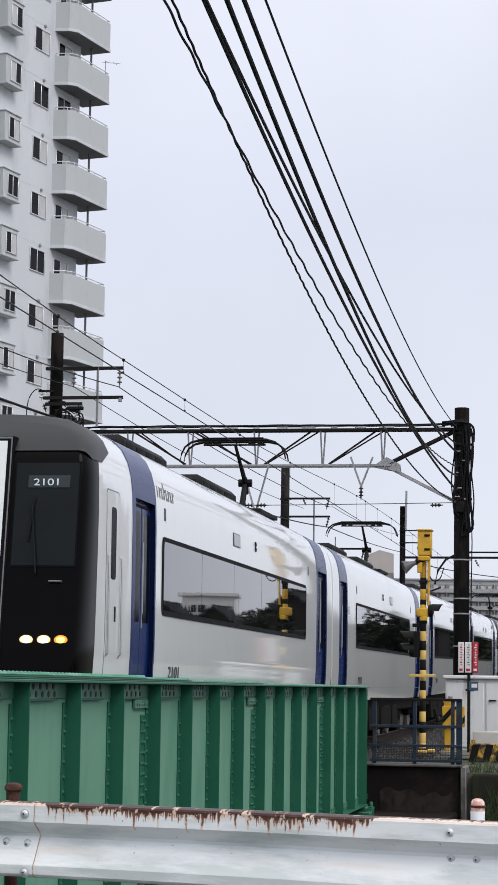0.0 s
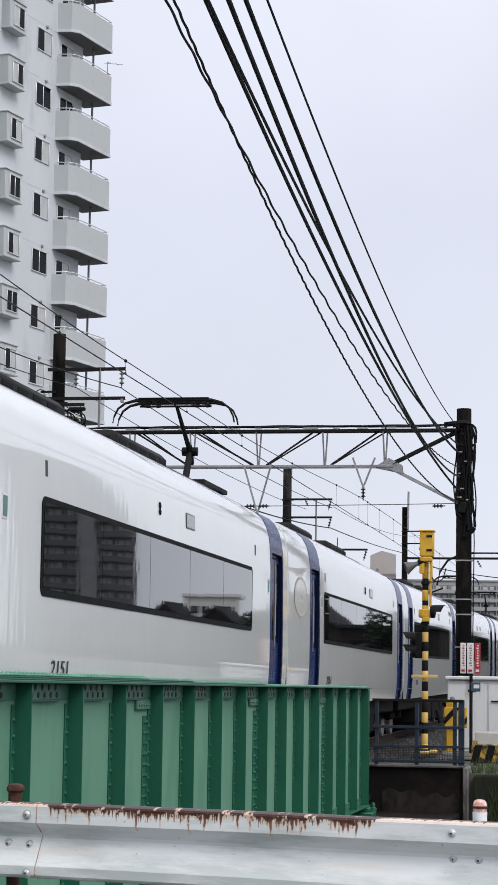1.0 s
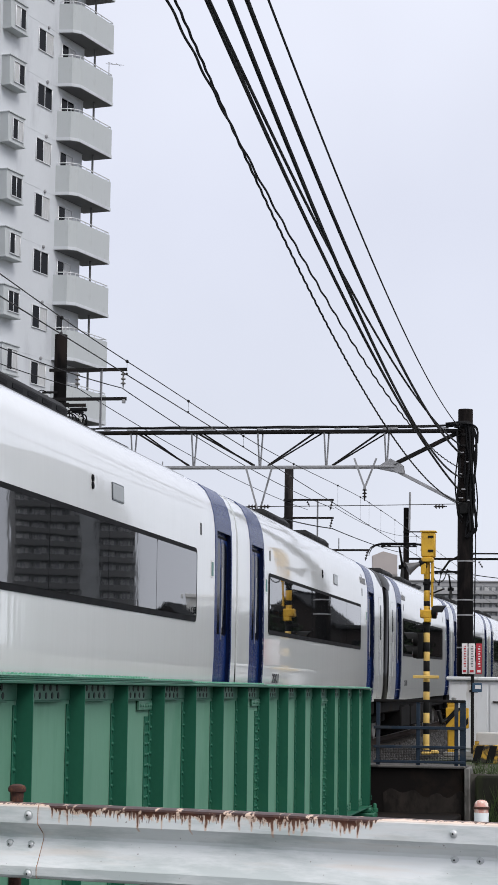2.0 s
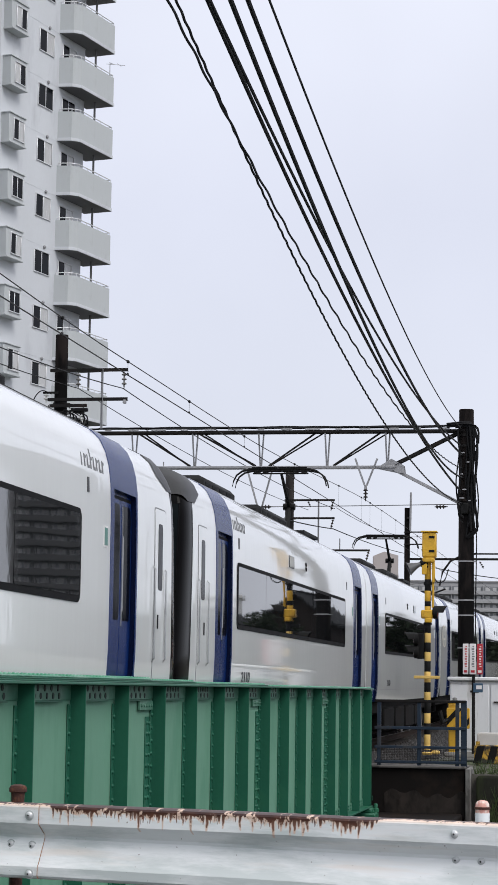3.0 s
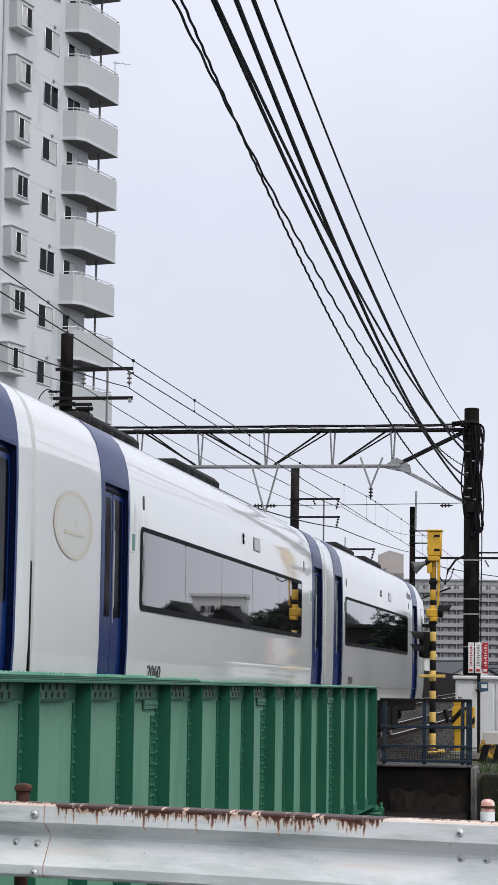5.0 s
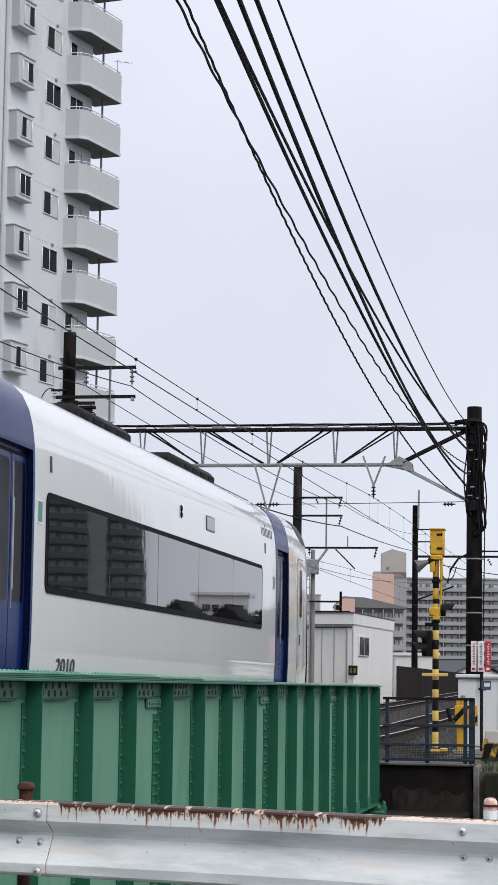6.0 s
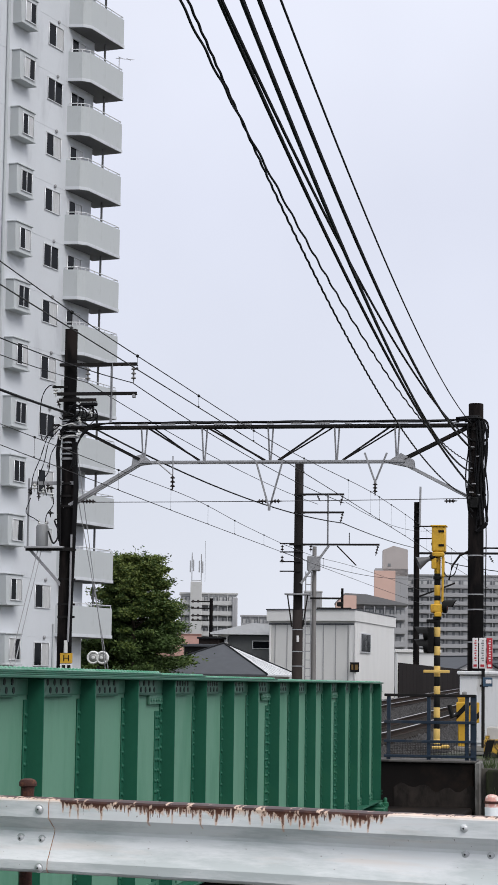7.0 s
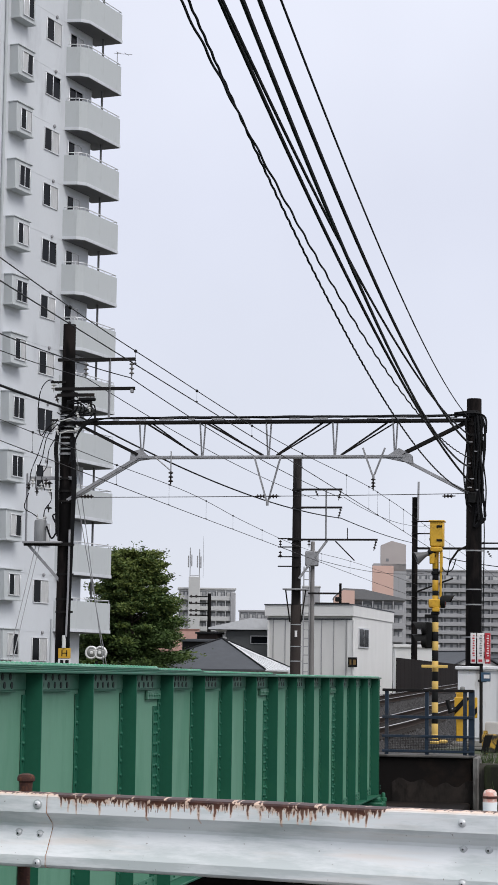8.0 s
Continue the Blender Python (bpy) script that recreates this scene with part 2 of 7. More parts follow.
GRASS = mat("rough_grass", (0.055, 0.085, 0.025), 0.7, vary=0.3, scale=3, island=0.4)
LAMP_GLASS = mat("clear_signal_lens", (0.22, 0.22, 0.21), 0.08, vary=0.1)
LENS_RED = mat("dark_red_lens", (0.12, 0.01, 0.01), 0.2, vary=0.1)
HEADLIGHT = glow("white_headlight", (1.0, 0.95, 0.86), 7.0)
# emissive rings imitate bloom around the lit lamps
BLOOM_RING = glow("warm_headlight_bloom", (1.0, 0.62, 0.28), 0.75)
AMBER_RING = glow("amber_light_bloom", (1.0, 0.30, 0.03), 0.7)
AMBER = glow("amber_marker_light", (1.0, 0.66, 0.14), 2.2)
TEXT_PALE = glow("lit_number_display", (0.50, 0.58, 0.60), 0.32)
TEXT_DARK = mat("dark_lettering", (0.03, 0.03, 0.035), 0.5, vary=0.05)
LETTER_GREY = mat("grey_lettering", (0.17, 0.17, 0.18), 0.5, vary=0.05)
BLACK_SLATE = mat("black_slate_roof", (0.018, 0.019, 0.021), 0.8, spec=0.1, vary=0.15, scale=2)
# pale grey stands in for reflections in the display glass
DISPLAY_PALE = mat("display_glass_reflection", (0.34, 0.36, 0.36), 0.15, vary=0.05)
MARK_GREEN = mat("green_sticker", (0.06, 0.20, 0.17), 0.4, vary=0.05)
RING_BEIGE = mat("pale_beige_emblem", (0.52, 0.48, 0.40), 0.35, vary=0.05)


def guardrail_paint():
    """Chalky white paint that has gone over to dark rust along the upper lip, with pale runs below it."""
    m = mat("guardrail_paint_with_rust", (0.82, 0.835, 0.845), 0.42, vary=0.06, scale=2.0, fine=30, tint=(0.58, 0.62, 0.62), tint_amount=0.48, tint_scale=2.8, stretch=(0.35, 0.35, 2.2), bump=0.0006, spec=0.4)
    n, l = m.node_tree.nodes, m.node_tree.links
    b = n["Principled BSDF"]
    base = b.inputs["Base Color"].links[0].from_socket
    co = n.new("ShaderNodeTexCoord")
    sp = n.new("ShaderNodeSeparateXYZ")
    l.new(co.outputs["Object"], sp.inputs[0])

    def noise_at(sx, sz, scale, detail):
        mp = n.new("ShaderNodeMapping")
        mp.inputs["Scale"].default_value = (sx, 0.15, sz)
        l.new(co.outputs["Object"], mp.inputs[0])
        t = n.new("ShaderNodeTexNoise")
        t.inputs["Scale"].default_value, t.inputs["Detail"].default_value = scale, detail
        l.new(mp.outputs[0], t.inputs["Vector"])
        return t.outputs["Fac"]

    def rng(v, a, b_, c, d):
        r = n.new("ShaderNodeMapRange")
        for k, q in zip(("From Min", "From Max", "To Min", "To Max"), (a, b_, c, d)):
            r.inputs[k].default_value = q
        l.new(v, r.inputs["Value"])
        return r.outputs["Result"]

    def op(kind, a, b_):
        q = n.new("ShaderNodeMath")
        q.operation = kind
        for i, v in enumerate((a, b_)):
            if isinstance(v, (int, float)):
                q.inputs[i].default_value = v
            else:
                l.new(v, q.inputs[i])
        return q.outputs[0]
    warm = rng(noise_at(0.25, 3.0, 6.0, 4.0), 0.56, 0.72, 0.0, 0.55)
    mw = n.new("ShaderNodeMix")
    mw.data_type = "RGBA"
    mw.inputs["B"].default_value = (0.80, 0.72, 0.66, 1)
    l.new(warm, mw.inputs["Factor"])
    l.new(base, mw.inputs["A"])
    base = mw.outputs["Result"]
    patchy = rng(noise_at(1.0, 0.3, 5.0, 3.0), 0.34, 0.58, 0.55, 1.15)
    along = op("MULTIPLY", rng(sp.outputs["X"], 0.21, 0.25, 0.10, 1.0), rng(sp.outputs["X"], 1.66, 1.78, 1.0, 0.10))
    drop = op("SUBTRACT", 0.686, sp.outputs["Z"])
    ragged = noise_at(1.0, 0.8, 55.0, 5.0)

    def runs(per_metre, shift, longest, widen):
        """Rust runs of uneven length below the lip, some per metre."""
        x = op("MULTIPLY", op("ADD", sp.outputs["X"], op("MULTIPLY", noise_at(1.0, 0.7, 30.0, 3.0), 0.016)), per_metre)
        cell = op("FLOOR", x, 0.0)
        lots = []
        for k in (0.0, 57.3):
            wn = n.new("ShaderNodeTexWhiteNoise")
            wn.noise_dimensions = "1D"
            l.new(op("ADD", cell, shift + k), wn.inputs["W"])
            lots.append(wn.outputs["Value"])
        off = op("ABSOLUTE", op("SUBTRACT", op("SUBTRACT", x, cell), 0.5), 0.0)
        length = op("MULTIPLY", op("MULTIPLY", op("ADD", op("MULTIPLY", op("POWER", lots[0], 1.25), longest), 0.012), patchy), along)
        left = op("MAXIMUM", op("SUBTRACT", 1.0, op("DIVIDE", drop, length)), 0.0)
        wide = op("MULTIPLY", op("POWER", left, 0.45), op("ADD", op("MULTIPLY", lots[1], 0.26), 0.10 + widen))
        return op("SUBTRACT", op("SUBTRACT", wide, off), rng(left, 0.0, 0.05, 0.6, 0.0))
    band = op("SUBTRACT", op("MULTIPLY", op("MULTIPLY", rng(ragged, 0.3, 0.7, 0.012, 0.042), patchy), along), drop)
    edge = rng(band, -0.0012, 0.0012, 0.0, 1.0)
    fine_runs = op("MAXIMUM", rng(runs(52, 3.0, 0.085, 0.12), -0.09, 0.07, 0.0, 0.92), rng(runs(94, 11.0, 0.060, 0.08), -0.10, 0.08, 0.0, 0.85))
    chips = rng(noise_at(1.0, 0.8, 40.0, 6.0), 0.56, 0.63, 1.0, 0.05)
    core = op("MULTIPLY", op("MAXIMUM", edge, fine_runs), chips)
    halo = op("MAXIMUM", rng(runs(52, 3.0, 0.105, 0.20), -0.16, 0.14, 0.0, 0.80), rng(op("ADD", band, 0.008), -0.010, 0.006, 0.0, 0.8))
    deep = op("MULTIPLY", core, rng(op("ADD", drop, op("MULTIPLY", noise_at(1.0, 0.4, 26.0, 4.0), 0.05)), 0.034, 0.072, 1.0, 0.0))
    specks = rng(noise_at(1.0, 1.0, 60.0, 2.0), 0.74, 0.76, 0.0, 0.7)
    grime = rng(op("MULTIPLY", rng(sp.outputs["Z"], 0.36, 0.44, 1.0, 0.0), noise_at(0.35, 4.0, 7.0, 5.0)), 0.38, 0.56, 0.0, 0.70)
    for fac, col in ((grime, (0.40, 0.40, 0.38, 1)), (specks, (0.16, 0.12, 0.10, 1)), (halo, (0.70, 0.47, 0.33, 1)), (core, (0.15, 0.052, 0.028, 1)), (deep, (0.040, 0.013, 0.010, 1))):
        mx = n.new("ShaderNodeMix")
        mx.data_type = "RGBA"
        mx.inputs["B"].default_value = col
        l.new(fac, mx.inputs["Factor"])
        l.new(base, mx.inputs["A"])
        base = mx.outputs["Result"]
    l.new(base, b.inputs["Base Color"])
    return m


# ---- mesh building ----
class Shape:
    """Vertices and faces of one mesh."""

    def __init__(self):
        self.v, self.f = [], []

    def add(self, verts, faces, m=None):
        k = len(self.v)
        self.v += [tuple(m @ Vector(p)) for p in verts] if m else [tuple(p) for p in verts]
        self.f += [tuple(i + k for i in f) for f in faces]
        return self

    def box(self, c, s, bevel=0.0, m=None):
        """A box of centre c and size s, with chamfered edges where bevel is given."""
        hx, hy, hz = (q / 2 for q in s)
        b = min(bevel, hx * 0.9, hy * 0.9, hz * 0.9)
        if b <= 0:
            vs = [(c[0] + i * hx, c[1] + j * hy, c[2] + k * hz) for i in (-1, 1) for j in (-1, 1) for k in (-1, 1)]
            fs = [(0, 1, 3, 2), (4, 6, 7, 5), (0, 4, 5, 1), (2, 3, 7, 6), (0, 2, 6, 4), (1, 5, 7, 3)]
            return self.add(vs, fs, m)
        vs, ix = [], {}
        for i in (-1, 1):
            for j in (-1, 1):
                for k in (-1, 1):
                    for ax in range(3):
                        p = [i * (hx - b), j * (hy - b), k * (hz - b)]
                        p[ax] = (i * hx, j * hy, k * hz)[ax]
                        ix[i, j, k, ax] = len(vs)
                        vs.append((c[0] + p[0], c[1] + p[1], c[2] + p[2]))
        fs = []
        for q in (-1, 1):
            for ax in range(3):
                o1, o2 = (ax + 1) % 3, (ax + 2) % 3
                ring = []
                for a, d in ((-1, -1), (1, -1), (1, 1), (-1, 1)):
                    s3 = [0, 0, 0]
                    s3[ax], s3[o1], s3[o2] = q, a, d
                    ring.append(ix[(*s3, ax)])
                fs.append(tuple(ring if q > 0 else ring[::-1]))
        for ax in range(3):
            o1, o2 = (ax + 1) % 3, (ax + 2) % 3
            for a in (-1, 1):
                for d in (-1, 1):
                    s0, s1 = [0, 0, 0], [0, 0, 0]
                    s0[ax], s1[ax] = -1, 1
                    s0[o1] = s1[o1] = a
                    s0[o2] = s1[o2] = d
                    fs.append((ix[(*s0, o1)], ix[(*s1, o1)], ix[(*s1, o2)], ix[(*s0, o2)]))
        for i in (-1, 1):
            for j in (-1, 1):
                for k in (-1, 1):
                    fs.append(tuple(ix[i, j, k, ax] for ax in range(3)))
        return self.add(vs, fs, m)

    def tube(self, pts, r, n=8, caps=True):
        """A round bar along pts; r is one radius or one for each point."""
        pts = [Vector(p) for p in pts]
        rs = list(r) if isinstance(r, (list, tuple)) else [r] * len(pts)
        k0 = len(self.v)
        for i, p in enumerate(pts):
            d = (pts[min(i + 1, len(pts) - 1)] - pts[max(i - 1, 0)]).normalized()
            up = Vector((0, 0, 1)) if abs(d.z) < 0.95 else Vector((1, 0, 0))
            a = d.cross(up).normalized()
            b = a.cross(d)
            for j in range(n):
                w = 2 * math.pi * j / n
                self.v.append(tuple(p + (a * math.cos(w) + b * math.sin(w)) * rs[i]))
        for i in range(len(pts) - 1):
            for j in range(n):
                q, w = k0 + i * n, k0 + (i + 1) * n
                self.f.append((q + j, q + (j + 1) % n, w + (j + 1) % n, w + j))
        if caps:
            self.f.append(tuple(k0 + j for j in reversed(range(n))))
            self.f.append(tuple(k0 + (len(pts) - 1) * n + j for j in range(n)))
        return self

    def bar(self, p, q, w, h):
        """A rectangular bar from p to q, w wide and h deep."""
        p, q = Vector(p), Vector(q)
        d = q - p
        ln = d.length
        m = Matrix.Translation((p + q) / 2) @ d.to_track_quat("Y", "Z").to_matrix().to_4x4()
        return self.box((0, 0, 0), (w, ln, h), min(w, h) * 0.12, m)

    def angle(self, p, q, w, t):
        """An L-section bar from p to q."""
        p, q = Vector(p), Vector(q)
        d = q - p
        m = Matrix.Translation((p + q) / 2) @ d.to_track_quat("Y", "Z").to_matrix().to_4x4()
        self.box((0, 0, -w / 2 + t / 2), (w, d.length, t), 0, m)
        return self.box((w / 2 - t / 2, 0, t / 2), (t, d.length, w - t), 0, m)

    def prism(self, outline, a, b, axis="y", m=None):
        """An outline extruded from a to b along an axis; the outline is in the other two axes, in order."""
        n = len(outline)
        put = {"x": lambda u, v, w: (w, u, v), "y": lambda u, v, w: (u, w, v), "z": lambda u, v, w: (u, v, w)}[axis]
        vs = [put(u, v, w) for w in (a, b) for u, v in outline]
        fs = [(i, (i + 1) % n, n + (i + 1) % n, n + i) for i in range(n)] + [tuple(range(n - 1, -1, -1)), tuple(range(n, 2 * n))]
        return self.add(vs, fs, m)

    def lathe(self, profile, n=12, m=None):
        """A profile of (radius, z) turned about z."""
        vs = [(r * math.cos(2 * math.pi * j / n), r * math.sin(2 * math.pi * j / n), z) for r, z in profile for j in range(n)]
        fs = [(i * n + j, i * n + (j + 1) % n, (i + 1) * n + (j + 1) % n, (i + 1) * n + j) for i in range(len(profile) - 1) for j in range(n)]
        fs += [tuple(reversed(range(n))), tuple((len(profile) - 1) * n + j for j in range(n))]
        return self.add(vs, fs, m)

    def mesh(self, name, material, smooth=True, weld=False, sharp=38):
        me = bpy.data.meshes.new(name)
        me.from_pydata(self.v, [], self.f)
        bm = bmesh.new()
        bm.from_mesh(me)
        if weld:
            bmesh.ops.remove_doubles(bm, verts=bm.verts, dist=1e-5)
        bmesh.ops.recalc_face_normals(bm, faces=bm.faces)
        bm.to_mesh(me)
        bm.free()
        if smooth:
            me.polygons.foreach_set("use_smooth", [True] * len(me.polygons))
            me.set_sharp_from_angle(angle=radians(sharp))
        me.materials.append(material)
        me.update()
        return me


def part(name, shape, material, parent, label="", kind="", smooth=True):
    ob = new(name, shape.mesh(name, material, smooth) if isinstance(shape, Shape) else shape)
    ob.parent = parent
    return tagged(ob, label, kind=kind)


def thing(name, label, category, m=None, group="", kind=""):
    ob = new(name)
    ob.empty_display_size = 0.2
    if m is not None:
        ob.matrix_basis = m
    return tagged(ob, label, category, group, kind)


def solid(name, shape, material, label, category, group="", kind="", smooth=True):
    return tagged(new(name, shape.mesh(name, material, smooth)), label, category, group, kind)


def lettering(text, size, material, m, parent, name="number", slant=0.0, squeeze=1.0):
    """Raised letters in the built-in font, on the local x-y plane of m."""
    cu = bpy.data.curves.new(name, "FONT")
    cu.body, cu.size, cu.extrude, cu.shear, cu.align_x = text, size, 0.003, slant, "CENTER"
    tmp = bpy.data.objects.new(name, cu)
    me = bpy.data.meshes.new_from_object(tmp)
    bpy.data.objects.remove(tmp)
    me.materials.clear()
    me.materials.append(material)
    me.transform(m @ Matrix.Diagonal((squeeze, 1, 1, 1)))
    ob = new(name, me)
    ob.parent = parent
    return ob


def smooth_line(pts, n=6):
    """A soft curve through points."""
    q = [Vector(p) for p in pts]
    q = [q[0] * 2 - q[1]] + q + [q[-1] * 2 - q[-2]]
    out = []
    for a, b, c, d in zip(q, q[1:], q[2:], q[3:]):
        for i in range(n):
            u = i / n
            out.append(0.5 * (2 * b + (c - a) * u + (2 * a - 5 * b + 4 * c - d) * u * u + (3 * b - a - 3 * c + d) * u ** 3))
    return out + [q[-2]]


def hang(p, q, sag, n=24):
    """Points of a wire between p and q."""
    p, q = Vector(p), Vector(q)
    return [p.lerp(q, i / n) - Vector((0, 0, sag * 4 * (i / n) * (1 - i / n))) for i in range(n + 1)]


# ---- ground, canal, road ----
TRACK_X = (-6.56, -10.40)


def track_z(y):
    """Rail height along the line: level over the bridge, then climbing gently."""
    return 0.0 if y < 45 else 0.0115 * (y - 45) ** 2 / 40 if y < 65 else 0.0115 * (min(y, 190) - 55)


def build_ground():
    rows = [(-3000, -0.16), (10.35, -0.16), (10.36, -3.6), (39.70, -3.6), (39.71, -0.30), (120, -0.30), (400, -0.6), (4500, -0.6)]
    cols = [-3000, -400, -60, -14, -2.7, 20, 60, 400, 3000]
    s = Shape()
    s.v = [(x, y, z) for y, z in rows for x in cols]
    n = len(cols)
    s.f = [(i * n + j, i * n + j + 1, (i + 1) * n + j + 1, (i + 1) * n + j) for i in range(len(rows) - 1) for j in range(n - 1)]
    solid("ground", s, SOIL, "gravelly town ground with weeds beside the railway", "ground", kind="structure", smooth=False)
    solid("water", Shape().box((0, 25, -3.3), (900, 29.2, 0.2)), WATER, "dark still water in the canal under the bridge", "water", kind="structure")
    solid("road", Shape().box((150, 3.0, -0.15), (306.4, 13.4, 0.02)), ASPHALT, "worn grey asphalt road behind the guardrail", "road", kind="structure")
    solid("crossing_road", Shape().box((118, 47.2, -0.20), (240, 5.6, 0.24), 0.02), ASPHALT, "asphalt road meeting the level crossing", "road", kind="structure")
    near = Shape().box((0, 10.48, -1.95), (900, 0.24, 3.6), 0.02)
    solid("embankment_wall", near, CONCRETE, "grey concrete canal wall below the guardrail", "retaining wall", kind="structure")


def build_abutment():
    ab = thing("abutment", "dark wet concrete bridge abutment with a pale patched panel", "abutment", kind="structure")
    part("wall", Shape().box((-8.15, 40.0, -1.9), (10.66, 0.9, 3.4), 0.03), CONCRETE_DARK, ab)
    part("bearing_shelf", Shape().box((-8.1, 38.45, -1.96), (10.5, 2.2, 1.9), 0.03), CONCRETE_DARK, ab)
    part("coping", Shape().box((-8.15, 39.98, -0.185), (10.72, 1.0, 0.045), 0.012), mat("blackened_coping", (0.085, 0.08, 0.075), 0.85, vary=0.35, scale=2.5, tint=(0.03, 0.028, 0.026), tint_amount=0.5, tint_scale=2.0, bump=0.003), ab, "worn grey coping")
    rng = random.Random(4)
    # old mortar skim, ragged above where damp has taken it
    n = 26
    top = [(-4.28 + 1.5 * i / n, -0.66 + 0.09 * math.sin(i * 0.55) * math.sin(i * 0.31 + 1.0) + rng.uniform(-0.010, 0.010)) for i in range(n + 1)]
    part("patch", Shape().prism([(-2.80, -1.10), (-4.26, -1.10)] + top, 39.536, 39.552, "y"), mat("dirty_mortar_skim", (0.026, 0.021, 0.018), 0.85, vary=0.4, scale=4, tint=(0.011, 0.009, 0.008), tint_amount=0.5, tint_scale=3, stretch=(1, 1, 0.5), spec=0.2, bump=0.003), ab, "stained mortar skim", smooth=False)
    part("end_pier", Shape().box((-2.74, 39.95, -1.9), (0.10, 1.05, 3.42), 0.02), mat("dirty_pier_concrete", (0.17, 0.165, 0.155), 0.85, vary=0.3, scale=3, tint=(0.06, 0.055, 0.05), tint_amount=0.5, tint_scale=2.5, stretch=(1, 1, 0.4)), ab, "pale concrete end pier")
    solid("side_wall", Shape().box((28.7, 39.82, -1.9), (62.6, 0.6, 3.16), 0.04), MOSS_WALL, "mossy retaining wall beside the abutment", "retaining wall", kind="structure")


# ---- guardrail ----
GUARD_RUSTY = guardrail_paint()

def build_guardrail():
    gr = thing("guardrail", "white W-beam guardrail with a rusted top edge and bolted splice", "guardrail")
    g0, g1 = Vector((-2.64, 9.30, 0)), Vector((-0.615, 8.72, 0))
    d = (g1 - g0).normalized()
    frame_m = Matrix.Translation(g0) @ Matrix(((d.x, -d.y, 0, 0), (d.y, d.x, 0, 0), (0, 0, 1, 0), (0, 0, 0, 1)))
    prof = [(0.0, 0.163), (-0.040, 0.162), (-0.066, 0.156), (-0.071, 0.148), (-0.073, 0.078), (-0.069, 0.073), (-0.022, 0.032), (-0.017, 0.026), (-0.016, 0.012),
            (-0.019, 0.006), (-0.066, -0.096), (-0.071, -0.102), (-0.074, -0.108), (-0.075, -0.146), (-0.068, -0.156), (-0.040, -0.162), (0.0, -0.163)]

    def beam(x0, x1, off, n):
        s = Shape()
        rng = random.Random(int(x0 * 10) + 7)
        for i in range(n + 1):
            x = x0 + (x1 - x0) * i / n
            wob = 0.003 * math.sin(x * 2.1) + rng.uniform(-0.001, 0.001)
            for layer in (0, 1):
                for u, w in prof:
                    s.v.append((x, u + off + layer * 0.004 + wob, 0.523 + w + wob * 0.6))
        k = len(prof)
        for i in range(n):
            for j in range(k - 1):
                a, b = i * 2 * k + j, (i + 1) * 2 * k + j
                s.f.append((a, b, b + 1, a + 1))
                s.f.append((a + k, a + k + 1, b + k + 1, b + k))
            for j in (0, k - 1):
                a, b = i * 2 * k + j, (i + 1) * 2 * k + j
                s.f.append((a, a + k, b + k, b))
        for i in (0, n):
            for j in range(k - 1):
                a = i * 2 * k + j
                s.f.append((a, a + 1, a + 1 + k, a + k))
        return s
    for x0, x1, off in ((-4.2, 0.163, -0.006), (0.0, 4.1, 0.0), (4.0, 8.2, -0.006)):
        ob = part("beam", beam(x0, x1, off, 60).mesh("beam", GUARD_RUSTY, sharp=16), None, gr)
        ob.matrix_local = frame_m
    # thin brown strip laid in as shading of the splice gap
    ob = part("splice_edge", beam(0.1634, 0.1640, -0.0066, 1).mesh("splice_edge", SPLICE_GAP, sharp=16), None, gr, "thin dark line of the splice gap")
    ob.matrix_local = frame_m
    # bolts
    head = Shape().lathe([(0.017, 0), (0.0165, 0.006), (0.0115, 0.012), (0.004, 0.0145)], 12)
    bolt = head.mesh("bolt", BOLT_STEEL)
    washer = Shape().lathe([(0.0225, 0), (0.0225, 0.0025), (0.018, 0.003)], 14).mesh("washer", BOLT_STEEL)
    socket = Shape().lathe([(0.0040, 0.010), (0.0040, 0.0153), (0.001, 0.0154)], 8).mesh("socket", BLACK_PAINT)
    for x, z, y in ((0.119, 0.636, -0.077), (0.000, 0.505, -0.030), (0.108, 0.502, -0.030), (0.126, 0.385, -0.081),
                    (2.087, 0.636, -0.071), (2.073, 0.530, -0.016), (2.180, 0.530, -0.016), (2.090, 0.398, -0.074)):
        ob = part("bolt", bolt, None, gr, "domed steel bolt")
        ob.matrix_local = frame_m @ pose(x, y, z, 90, 0, 0)
        w = part("washer", washer, None, ob)
        part("socket", socket, None, ob)
    # posts
    for x, cap in ((-0.038, RUST), (2.15, POST_PINK), (4.15, RUST), (-2.04, RUST)):
        p = part("post", Shape().lathe([(0.029, -0.16), (0.029, 0.70), (0.030, 0.715)], 16), RUST if cap is RUST else GUARD_WHITE, gr, "rusted tubular post")
        p.matrix_local = frame_m @ pose(x, 0.075, 0)
        c = part("cap", Shape().lathe([(0.030, 0.715), (0.030, 0.722), (0.040, 0.728), (0.041, 0.742), (0.033, 0.754), (0.015, 0.760)] if cap is RUST else
                                      [(0.028, 0.715), (0.028, 0.728), (0.031, 0.730), (0.031, 0.738), (0.028, 0.740), (0.027, 0.752), (0.020, 0.762), (0.008, 0.766)], 16),
                 cap, p, "rusted post cap" if cap is RUST else "faded pink reflector cap")
        if cap is not RUST:
            part("cap_band", Shape().lathe([(0.031, 0.7295), (0.0325, 0.731), (0.0325, 0.738), (0.031, 0.7395)], 16), RUST, p, "rusted band under the cap")
        b = part("bracket", Shape().box((0, -0.04, 0.515), (0.07, 0.08, 0.18), 0.006), RUST if cap is RUST else GUARD_WHITE, p)


# ---- green plate-girder bridge ----
G_Y0, G_Y1, STIFF0, STIFF_STEP = -2.0, 37.78, 15.62, 1.572


